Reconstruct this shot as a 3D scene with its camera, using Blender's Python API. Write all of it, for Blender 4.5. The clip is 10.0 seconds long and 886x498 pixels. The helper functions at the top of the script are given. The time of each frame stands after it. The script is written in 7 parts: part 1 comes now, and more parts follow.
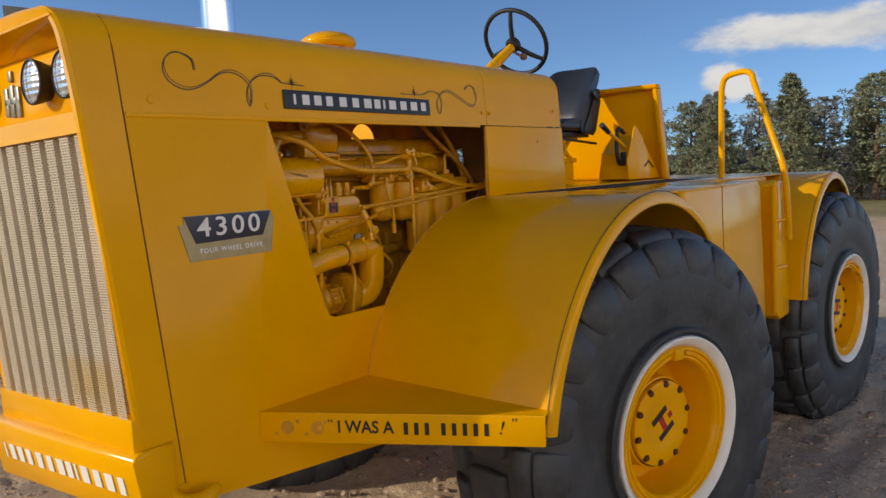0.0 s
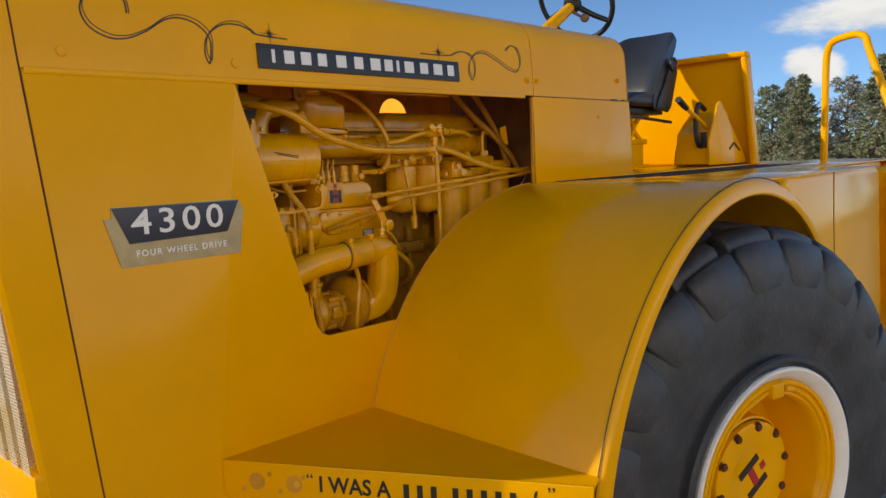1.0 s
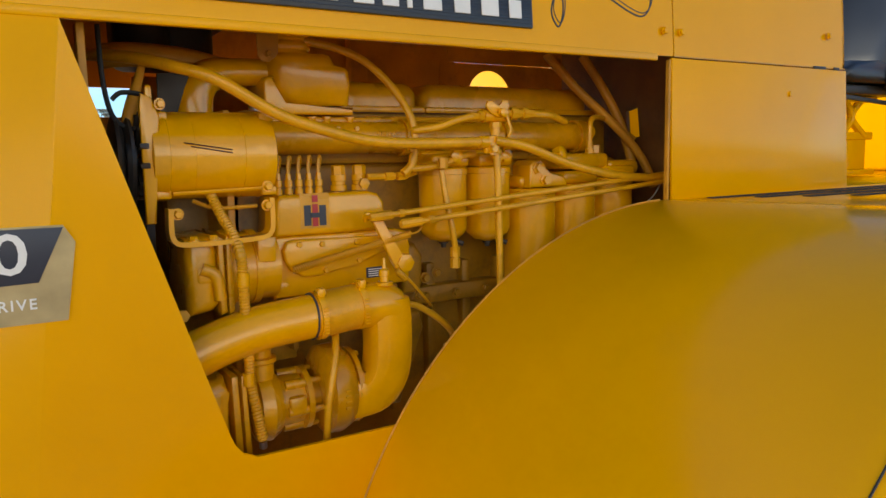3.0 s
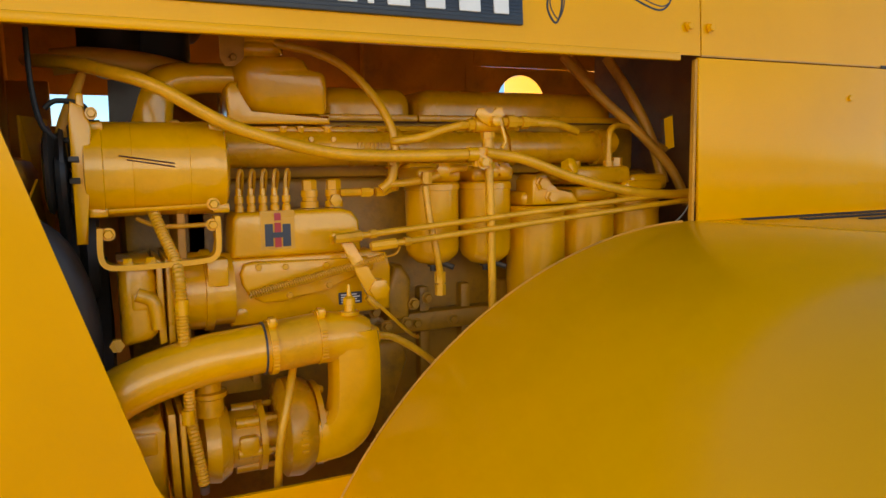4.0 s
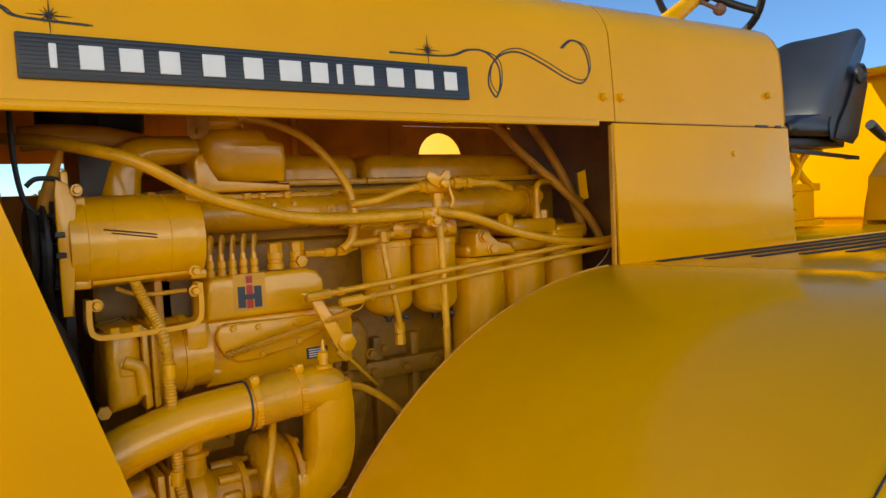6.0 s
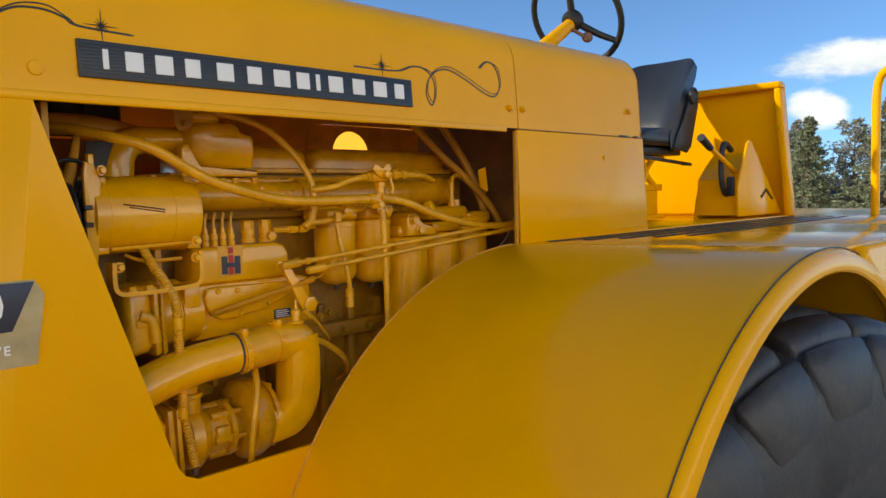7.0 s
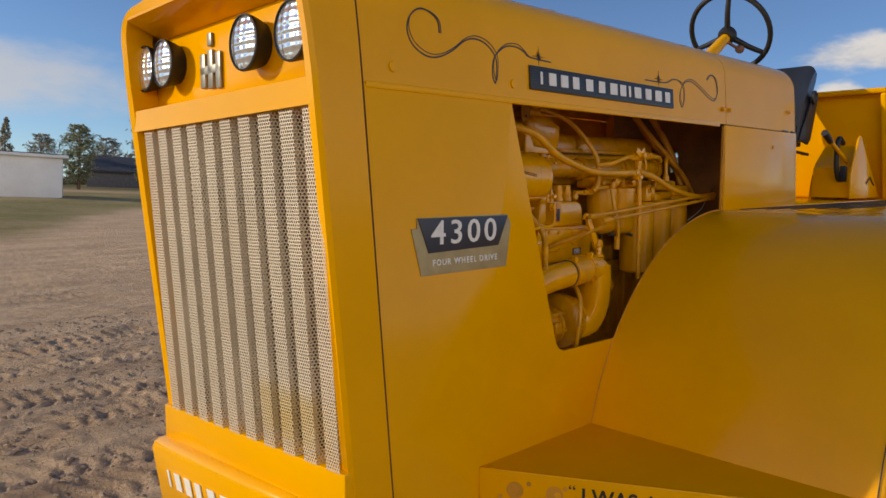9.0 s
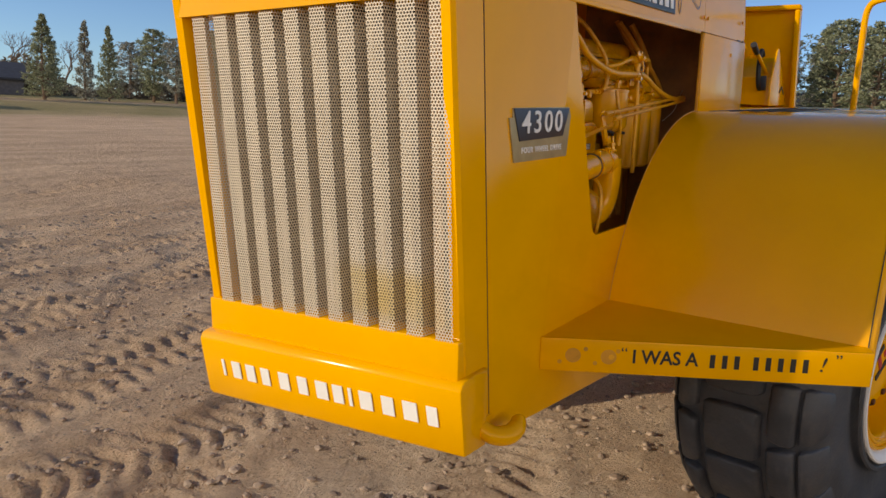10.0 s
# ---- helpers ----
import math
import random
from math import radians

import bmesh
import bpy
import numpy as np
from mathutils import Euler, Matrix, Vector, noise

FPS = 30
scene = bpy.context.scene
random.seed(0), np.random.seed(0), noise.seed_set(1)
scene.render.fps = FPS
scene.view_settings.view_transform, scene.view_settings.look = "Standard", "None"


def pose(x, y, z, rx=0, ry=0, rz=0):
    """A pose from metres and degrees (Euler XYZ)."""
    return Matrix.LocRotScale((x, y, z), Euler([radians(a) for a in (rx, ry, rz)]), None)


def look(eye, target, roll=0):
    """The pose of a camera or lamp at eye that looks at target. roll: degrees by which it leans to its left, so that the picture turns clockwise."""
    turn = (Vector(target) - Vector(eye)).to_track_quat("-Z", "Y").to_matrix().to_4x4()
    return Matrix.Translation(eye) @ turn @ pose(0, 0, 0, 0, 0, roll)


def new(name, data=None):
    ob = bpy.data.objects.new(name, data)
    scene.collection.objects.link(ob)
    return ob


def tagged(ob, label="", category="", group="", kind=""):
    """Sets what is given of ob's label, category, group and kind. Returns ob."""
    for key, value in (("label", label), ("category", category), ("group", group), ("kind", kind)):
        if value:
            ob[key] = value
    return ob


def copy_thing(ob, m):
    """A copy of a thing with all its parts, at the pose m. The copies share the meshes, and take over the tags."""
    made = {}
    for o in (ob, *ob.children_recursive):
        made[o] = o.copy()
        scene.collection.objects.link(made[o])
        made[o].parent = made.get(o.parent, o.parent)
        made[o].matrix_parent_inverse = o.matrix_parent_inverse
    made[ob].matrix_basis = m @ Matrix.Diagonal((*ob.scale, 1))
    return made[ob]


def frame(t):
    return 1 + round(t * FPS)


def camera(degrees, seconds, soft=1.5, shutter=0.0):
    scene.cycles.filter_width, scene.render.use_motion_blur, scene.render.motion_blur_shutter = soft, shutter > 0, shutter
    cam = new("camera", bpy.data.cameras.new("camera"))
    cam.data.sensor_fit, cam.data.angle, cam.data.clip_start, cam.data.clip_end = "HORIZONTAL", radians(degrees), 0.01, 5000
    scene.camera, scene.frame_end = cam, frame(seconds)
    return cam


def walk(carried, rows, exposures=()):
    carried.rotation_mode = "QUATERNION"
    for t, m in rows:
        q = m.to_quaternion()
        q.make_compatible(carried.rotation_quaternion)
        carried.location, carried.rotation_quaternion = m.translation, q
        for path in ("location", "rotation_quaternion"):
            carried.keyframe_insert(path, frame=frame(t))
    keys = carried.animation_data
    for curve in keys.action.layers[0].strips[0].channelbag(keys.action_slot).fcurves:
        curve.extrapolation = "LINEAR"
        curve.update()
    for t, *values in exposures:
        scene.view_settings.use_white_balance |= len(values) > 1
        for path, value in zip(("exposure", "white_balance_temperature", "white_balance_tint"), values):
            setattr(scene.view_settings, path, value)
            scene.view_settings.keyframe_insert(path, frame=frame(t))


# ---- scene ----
cam = camera(62.3, 10.0)
PATH = [
    (0, (0.0658, -2.0640, 1.6486), (1.6178, -0.8085, 1.5274), -0.25),
    (0.5, (0.3622, -1.9052, 1.6350), (1.8572, -0.5835, 1.5007), -0.18),
    (1, (0.6411, -1.7629, 1.6546), (2.0695, -0.3717, 1.4986), 0.14),
    (1.5, (0.9783, -1.6869, 1.6755), (2.3293, -0.2225, 1.5004), 0.44),
    (2, (1.2113, -1.5163, 1.6698), (2.4712, 0.0258, 1.4840), 0.76),
    (2.5, (1.3781, -1.3231, 1.7011), (2.5236, 0.3061, 1.5184), 1.20),
    (3, (1.5741, -1.2305, 1.7213), (2.6180, 0.4648, 1.5310), 1.90),
    (3.2, (1.6669, -1.2140, 1.7543), (2.6753, 0.5009, 1.5492), 2.41),
    (4.5, (1.8529, -1.1533, 1.7363), (2.6413, 0.6775, 1.5726), 1.86),
    (5, (1.8551, -1.1411, 1.7204), (2.6479, 0.6890, 1.5713), 1.49),
    (5.5, (1.8164, -1.1742, 1.7534), (2.6957, 0.6184, 1.6391), 1.08),
    (6, (1.6516, -1.2154, 1.7744), (2.7657, 0.4446, 1.7179), 0.22),
    (6.2, (1.5711, -1.2277, 1.7627), (2.7860, 0.3603, 1.7175), -0.04),
    (7.3, (1.1414, -1.4024, 1.7300), (2.5799, -0.0141, 1.6714), 1.19),
    (7.5, (1.0456, -1.4108, 1.7523), (2.4715, -0.0092, 1.7026), 1.64),
    (8, (0.7307, -1.3702, 1.7231), (2.1090, 0.0788, 1.6973), 2.22),
    (8.5, (0.3967, -1.3287, 1.7050), (1.7641, 0.1302, 1.6648), 2.52),
    (9, (0.1289, -1.3347, 1.6360), (1.5207, 0.0978, 1.5309), 2.66),
    (9.5, (-0.1390, -1.2008, 1.5910), (1.3269, 0.1378, 1.3474), 2.72),
    (10, (-0.3753, -0.9747, 1.5480), (1.2526, 0.1417, 1.2264), 3.22),
]
EXPOSURE = [(0, 0.42, 6900, 8), (1, 0.68, 6900, 6), (2.5, 1.04, 6750, 1), (4.5, 1.35, 6700, -1), (5.5, 1.30, 6700, -1), (6.2, 1.12, 6700, 0), (7.5, 0.88, 6800, 3), (8.3, 0.52, 7100, 9), (9, 0.36, 7200, 10), (9.5, 0.40, 7200, 10), (10, 0.46, 7200, 10)]
walk(cam, [(t, look(eye, target, roll)) for t, eye, target, roll in PATH], EXPOSURE)

# ---- world, sun and exposure ----
SUN_FROM = Vector((-0.752, 0.592, 0.294)).normalized()
world = bpy.data.worlds.new("sky")
scene.world = world
world.use_nodes = True
wt = world.node_tree
for n in list(wt.nodes):
    wt.nodes.remove(n)
w_out = wt.nodes.new("ShaderNodeOutputWorld")
w_bg = wt.nodes.new("ShaderNodeBackground")
w_bg.inputs["Strength"].default_value = 0.095
w_sky = wt.nodes.new("ShaderNodeTexSky")
w_sky.sky_type = 'NISHITA'
w_sky.sun_disc = False
w_sky.sun_elevation = math.asin(SUN_FROM.z)
w_sky.sun_rotation = math.atan2(SUN_FROM.x, SUN_FROM.y)
w_sky.altitude = 800
w_sky.dust_density = 0.05
w_sky.air_density = 0.9
w_sky.ozone_density = 3.0
# cumulus clouds: noise over the dome, thickest low over the horizon
w_co = wt.nodes.new("ShaderNodeTexCoord")
w_map = wt.nodes.new("ShaderNodeMapping")
w_map.inputs["Scale"].default_value = (1.0, 1.0, 2.9)
w_map.inputs["Location"].default_value = (0.37, 0.1, 0.45)
w_noise = wt.nodes.new("ShaderNodeTexNoise")
w_noise.inputs["Scale"].default_value = 9.0
w_noise.inputs["Detail"].default_value = 7.0
w_noise.inputs["Roughness"].default_value = 0.55
w_ramp = wt.nodes.new("ShaderNodeValToRGB")
w_ramp.color_ramp.elements[0].position = 0.58
w_ramp.color_ramp.elements[1].position = 0.74
w_mix = wt.nodes.new("ShaderNodeMixRGB")
wt.links.new(w_co.outputs["Generated"], w_map.inputs["Vector"])
wt.links.new(w_map.outputs["Vector"], w_noise.inputs["Vector"])
# the cloud deck thickens behind the machine's near front quarter
w_sep = wt.nodes.new("ShaderNodeSeparateXYZ")
w_add = wt.nodes.new("ShaderNodeMath")
w_add.operation = 'MULTIPLY_ADD'
w_add.inputs[1].default_value = -0.36
wt.links.new(w_co.outputs["Generated"], w_sep.inputs["Vector"])
wt.links.new(w_sep.outputs["Y"], w_add.inputs[0])
w_east = wt.nodes.new("ShaderNodeMath")
w_east.operation = 'MULTIPLY_ADD'
w_east.inputs[1].default_value = -0.26
wt.links.new(w_sep.outputs["X"], w_east.inputs[0])
wt.links.new(w_noise.outputs["Fac"], w_east.inputs[2])
wt.links.new(w_east.outputs[0], w_add.inputs[2])
def w_math(op, a, b=None, c=None):
    n = wt.nodes.new("ShaderNodeMath")
    n.operation = op
    for k, v in enumerate((a, b, c)):
        if v is None:
            continue
        if isinstance(v, (int, float)):
            n.inputs[k].default_value = v
        else:
            wt.links.new(v, n.inputs[k])
    return n.outputs[0]


w_az = w_math('ARCTAN2', w_sep.outputs["Y"], w_sep.outputs["X"])
w_el = w_math('ARCSINE', w_sep.outputs["Z"])
w_total = w_add.outputs[0]
w_total = w_math('SUBTRACT', w_total, w_math('MULTIPLY', w_math('MAXIMUM', w_math('SUBTRACT', w_sep.outputs["Z"], 0.18), 0.0), 1.0))
wt.links.new(w_total, w_ramp.inputs["Fac"])
wt.links.new(w_ramp.outputs["Color"], w_mix.inputs["Fac"])
# clear air over the lot is a shade more violet than the model's
w_tint = wt.nodes.new("ShaderNodeMixRGB")
w_tint.blend_type = 'MULTIPLY'
w_tint.inputs["Fac"].default_value = 1.0
w_tint.inputs["Color2"].default_value = (0.82, 0.94, 1.14, 1)
wt.links.new(w_sky.outputs["Color"], w_tint.inputs["Color1"])
wt.links.new(w_tint.outputs["Color"], w_mix.inputs["Color1"])
# clouds on the sun's side show their grey undersides
w_grey = wt.nodes.new("ShaderNodeMixRGB")
w_grey.inputs["Color1"].default_value = (13.0, 12.0, 11.0, 1)
w_grey.inputs["Color2"].default_value = (3.6, 3.7, 4.2, 1)
wt.links.new(w_math('MINIMUM', w_math('MAXIMUM', w_math('MULTIPLY', w_math('ADD', w_sep.outputs["Y"], 0.1), 1.1), 0.0), 1.0), w_grey.inputs["Fac"])
wt.links.new(w_grey.outputs["Color"], w_mix.inputs["Color2"])
# one drifting wedge and a small heap beside it, with torn edges and greyer hollows
w_torn = wt.nodes.new("ShaderNodeTexNoise")
w_torn.inputs["Scale"].default_value, w_torn.inputs["Detail"].default_value, w_torn.inputs["Roughness"].default_value = 9.0, 9.0, 0.6
wt.links.new(w_map.outputs["Vector"], w_torn.inputs["Vector"])
w_body = None
# azimuth, elevation and half sizes in degrees
for az, el, wa, we in ((6.0, 11.7, 19.5, 1.7), (17.9, 8.6, 2.3, 1.5)):
    du = w_math('DIVIDE', w_math('SUBTRACT', w_az, radians(az)), radians(wa))
    dv = w_math('DIVIDE', w_math('SUBTRACT', w_el, radians(el)), radians(we))
    bank = w_math('SUBTRACT', 1.0, w_math('ADD', w_math('MULTIPLY', du, du), w_math('MULTIPLY', dv, dv)))
    w_body = bank if w_body is None else w_math('MAXIMUM', w_body, bank)
w_edge = w_math('MULTIPLY_ADD', w_math('SUBTRACT', w_torn.outputs["Fac"], 0.5), 2.4, w_body)
w_cover = wt.nodes.new("ShaderNodeMapRange")
w_cover.interpolation_type = 'SMOOTHSTEP'
w_cover.inputs["From Min"].default_value, w_cover.inputs["From Max"].default_value = 0.12, 0.85
wt.links.new(w_edge, w_cover.inputs["Value"])
w_shade = wt.nodes.new("ShaderNodeMixRGB")
w_shade.inputs["Color1"].default_value = (3.9, 4.1, 4.6, 1)
w_shade.inputs["Color2"].default_value = (5.6, 5.6, 5.8, 1)
wt.links.new(w_math('MINIMUM', w_math('MAXIMUM', w_math('MULTIPLY_ADD', w_math('SUBTRACT', w_noise.outputs["Fac"], 0.42), 4.0, 0.2), 0.0), 1.0), w_shade.inputs["Fac"])
w_drift = wt.nodes.new("ShaderNodeMixRGB")
wt.links.new(w_cover.outputs["Result"], w_drift.inputs["Fac"])
wt.links.new(w_mix.outputs["Color"], w_drift.inputs["Color1"])
wt.links.new(w_shade.outputs["Color"], w_drift.inputs["Color2"])
# a soft grey veil low over the far trees
du = w_math('DIVIDE', w_math('SUBTRACT', w_az, radians(84.0)), radians(20.0))
dv = w_math('DIVIDE', w_math('SUBTRACT', w_el, radians(7.6)), radians(3.2))
veil = w_math('SUBTRACT', 1.0, w_math('ADD', w_math('MULTIPLY', du, du), w_math('MULTIPLY', dv, dv)))
veil = w_math('MULTIPLY_ADD', w_math('SUBTRACT', w_torn.outputs["Fac"], 0.5), 1.6, veil)
w_thin = wt.nodes.new("ShaderNodeMapRange")
w_thin.interpolation_type = 'SMOOTHSTEP'
w_thin.inputs["From Max"].default_value, w_thin.inputs["To Max"].default_value = 1.0, 0.75
wt.links.new(veil, w_thin.inputs["Value"])
w_veil = wt.nodes.new("ShaderNodeMixRGB")
w_veil.inputs["Color2"].default_value = (4.6, 4.7, 5.1, 1)
wt.links.new(w_thin.outputs["Result"], w_veil.inputs["Fac"])
wt.links.new(w_drift.outputs["Color"], w_veil.inputs["Color1"])
wt.links.new(w_veil.outputs["Color"], w_bg.inputs["Color"])
wt.links.new(w_bg.outputs["Background"], w_out.inputs["Surface"])

sun_data = bpy.data.lights.new("sun", 'SUN')
sun_data.energy = 2.5
sun_data.angle = radians(0.6)
sun_data.color = (1.0, 0.88, 0.71)
sun = new("sun", sun_data)
sun.matrix_world = look(SUN_FROM * 60, (0, 0, 0))


# ---- materials ----
def mat(name, color, rough=0.5, metal=0.0, grain=0.06, grain_scale=3.0, bump=0.0, bump_scale=60.0, coat=0.0, dirt=0.0, dirt_color=(0.12, 0.09, 0.06), rough_var=0.08, spec=0.5):
    """A painted or plain surface: colour varied at two scales, fine relief, uneven gloss."""
    m = bpy.data.materials.new(name)
    m.use_nodes = True
    t = m.node_tree
    p = t.nodes["Principled BSDF"]
    p.inputs["Roughness"].default_value = rough
    p.inputs["Metallic"].default_value = metal
    p.inputs["Coat Weight"].default_value = coat
    p.inputs["Specular IOR Level"].default_value = spec
    p.inputs["Coat Roughness"].default_value = 0.12
    co = t.nodes.new("ShaderNodeTexCoord")
    n1 = t.nodes.new("ShaderNodeTexNoise")
    n1.inputs["Scale"].default_value = grain_scale
    n1.inputs["Detail"].default_value = 4.0
    n2 = t.nodes.new("ShaderNodeTexNoise")
    n2.inputs["Scale"].default_value = bump_scale
    n2.inputs["Detail"].default_value = 3.0
    t.links.new(co.outputs["Object"], n1.inputs["Vector"])
    t.links.new(co.outputs["Object"], n2.inputs["Vector"])
    r = t.nodes.new("ShaderNodeValToRGB")
    lo = [max(0.0, c * (1 - grain)) for c in color]
    hi = [min(1.0, c * (1 + grain)) for c in color]
    r.color_ramp.elements[0].position, r.color_ramp.elements[1].position = 0.3, 0.7
    r.color_ramp.elements[0].color, r.color_ramp.elements[1].color = (*lo, 1), (*hi, 1)
    t.links.new(n1.outputs["Fac"], r.inputs["Fac"])
    last = r.outputs["Color"]
    if dirt > 0:
        n3 = t.nodes.new("ShaderNodeTexNoise")
        n3.inputs["Scale"].default_value = grain_scale * 2.3
        n3.inputs["Detail"].default_value = 8.0
        n3.inputs["Roughness"].default_value = 0.7
        t.links.new(co.outputs["Object"], n3.inputs["Vector"])
        r3 = t.nodes.new("ShaderNodeValToRGB")
        r3.color_ramp.elements[0].position, r3.color_ramp.elements[1].position = 0.5, 0.75
        r3.color_ramp.elements[1].color = (dirt, dirt, dirt, 1)
        t.links.new(n3.outputs["Fac"], r3.inputs["Fac"])
        mx = t.nodes.new("ShaderNodeMixRGB")
        mx.inputs["Color2"].default_value = (*dirt_color, 1)
        t.links.new(r3.outputs["Color"], mx.inputs["Fac"])
        t.links.new(last, mx.inputs["Color1"])
        last = mx.outputs["Color"]
    t.links.new(last, p.inputs["Base Color"])
    mr = t.nodes.new("ShaderNodeMapRange")
    mr.inputs["To Min"].default_value = max(0.02, rough - rough_var)
    mr.inputs["To Max"].default_value = min(1.0, rough + rough_var)
    t.links.new(n1.outputs["Fac"], mr.inputs["Value"])
    t.links.new(mr.outputs["Result"], p.inputs["Roughness"])
    if bump > 0:
        b = t.nodes.new("ShaderNodeBump")
        b.inputs["Strength"].default_value = bump
        b.inputs["Distance"].default_value = 0.004
        t.links.new(n2.outputs["Fac"], b.inputs["Height"])
        t.links.new(b.outputs["Normal"], p.inputs["Normal"])
    return m


YELLOW = (0.84, 0.392, 0.0005)
paint = mat("yellow_machine_paint", YELLOW, 0.15, grain=0.06, grain_scale=2.0, bump=0.02, bump_scale=140, spec=0.18, rough_var=0.05, dirt=0.08, dirt_color=(0.5, 0.27, 0.03))
paint_cast = mat("yellow_painted_castings", (0.82, 0.385, 0.001), 0.24, grain=0.10, grain_scale=9.0, bump=0.12, bump_scale=90, spec=0.4, coat=0.55, dirt=0.15, dirt_color=(0.25, 0.12, 0.01))
paint_hose = mat("yellow_painted_hose", (0.74, 0.35, 0.006), 0.32, grain=0.15, grain_scale=14.0, bump=0.2, bump_scale=160, dirt=0.3, dirt_color=(0.2, 0.1, 0.01))
# a duller, browner yellow than the outer paint
paint_inner = mat("browner_inner_paint", (0.60, 0.27, 0.014), 0.5, grain=0.25, grain_scale=5.0, bump=0.2, dirt=0.4, dirt_color=(0.08, 0.04, 0.01))
rubber = mat("tyre_rubber", (0.036, 0.039, 0.046), 0.5, grain=0.35, grain_scale=6.0, bump=0.45, bump_scale=70, dirt=0.3, dirt_color=(0.15, 0.125, 0.10))
black_rubber = mat("black_rubber", (0.012, 0.012, 0.013), 0.55, bump=0.2)
black_vinyl = mat("black_vinyl", (0.020, 0.022, 0.027), 0.34, grain=0.2, bump=0.15, bump_scale=220)
black_paint = mat("black_lettering_paint", (0.02, 0.017, 0.014), 0.45)
dark_plate = mat("dark_ribbed_plate", (0.022, 0.025, 0.033), 0.4, bump=0.1)
white_paint = mat("white_paint", (0.82, 0.8, 0.76), 0.42, grain=0.06, bump=0.12, dirt=0.12)
tan_plate = mat("brushed_tan_plate", (0.42, 0.33, 0.17), 0.38, metal=0.5, grain=0.15, grain_scale=20, bump=0.1)
chrome = mat("chrome", (0.8, 0.8, 0.82), 0.12, metal=1.0, grain=0.03, rough_var=0.03)
steel = mat("dull_steel", (0.42, 0.41, 0.4), 0.4, metal=0.9, grain=0.15, grain_scale=12, bump=0.1)
dark_steel = mat("dark_oily_metal", (0.05, 0.04, 0.032), 0.5, metal=0.3, grain=0.3, grain_scale=8, bump=0.2)
paint_dim = mat("dusty_yellow_castings", (0.68, 0.318, 0.002), 0.28, grain=0.18, grain_scale=8.0, bump=0.14, bump_scale=90, coat=0.25, dirt=0.35, dirt_color=(0.2, 0.1, 0.01))
# yellow darkened to stand in for deep shade between castings, with oily dirt mottling
shade_grime = mat("shaded_oily_castings", (0.40, 0.188, 0.005), 0.42, grain=0.3, grain_scale=7.0, bump=0.3, bump_scale=60, dirt=0.7, dirt_color=(0.07, 0.035, 0.008))
# dark brown sheet with uneven tone, used for the firewall
brown_sheet = mat("mottled_brown_sheet", (0.20, 0.085, 0.02), 0.55, grain=0.4, grain_scale=7.0, bump=0.2, dirt=0.6, dirt_color=(0.05, 0.03, 0.015))
rust_brown = mat("faded_brown_plastic", (0.20, 0.10, 0.06), 0.6, grain=0.2, grain_scale=30)
seam_brown = mat("dark_brown_gap", (0.09, 0.026, 0.008), 0.8)
red_paint = mat("red_paint", (0.42, 0.02, 0.025), 0.4)
blue_black = mat("blue_black_paint", (0.03, 0.035, 0.055), 0.4)
logo_grey = mat("worn_grey_metal", (0.30, 0.29, 0.25), 0.42, metal=0.7, grain=0.2, grain_scale=25)
grip_tape = mat("black_grip_tape", (0.018, 0.018, 0.02), 0.85, bump=0.6, bump_scale=400)
shed_white = mat("white_siding_paint", (0.72, 0.74, 0.78), 0.6, grain=0.08, grain_scale=0.6, dirt=0.1)
roof_dark = mat("dark_shingle", (0.05, 0.055, 0.07), 0.8, grain=0.25, grain_scale=2.0)
wall_dark = mat("weathered_siding", (0.12, 0.12, 0.14), 0.8, grain=0.2)
wall_tan = mat("tan_siding", (0.4, 0.34, 0.28), 0.8, grain=0.15)
bark = mat("bark", (0.16, 0.11, 0.075), 0.9, grain=0.3, grain_scale=5, bump=0.5, bump_scale=12)


def glass_mat():
    m = bpy.data.materials.new("fluted_headlight_glass")
    m.use_nodes = True
    t = m.node_tree
    p = t.nodes["Principled BSDF"]
    p.inputs["Base Color"].default_value = (0.78, 0.8, 0.82, 1)
    p.inputs["Roughness"].default_value = 0.12
    p.inputs["Metallic"].default_value = 0.75
    co = t.nodes.new("ShaderNodeTexCoord")
    wv = t.nodes.new("ShaderNodeTexWave")
    wv.bands_direction = 'Y'
    wv.inputs["Scale"].default_value = 11
    wv.inputs["Distortion"].default_value = 0.6
    w2 = t.nodes.new("ShaderNodeTexWave")
    w2.bands_direction = 'Z'
    w2.inputs["Scale"].default_value = 16
    ad = t.nodes.new("ShaderNodeMath")
    b = t.nodes.new("ShaderNodeBump")
    b.inputs["Strength"].default_value = 0.45
    b.inputs["Distance"].default_value = 0.004
    t.links.new(co.outputs["Object"], wv.inputs["Vector"])
    t.links.new(co.outputs["Object"], w2.inputs["Vector"])
    t.links.new(wv.outputs["Fac"], ad.inputs[0])
    t.links.new(w2.outputs["Fac"], ad.inputs[1])
    t.links.new(ad.outputs[0], b.inputs["Height"])
    t.links.new(b.outputs["Normal"], p.inputs["Normal"])
    return m


lamp_glass = glass_mat()


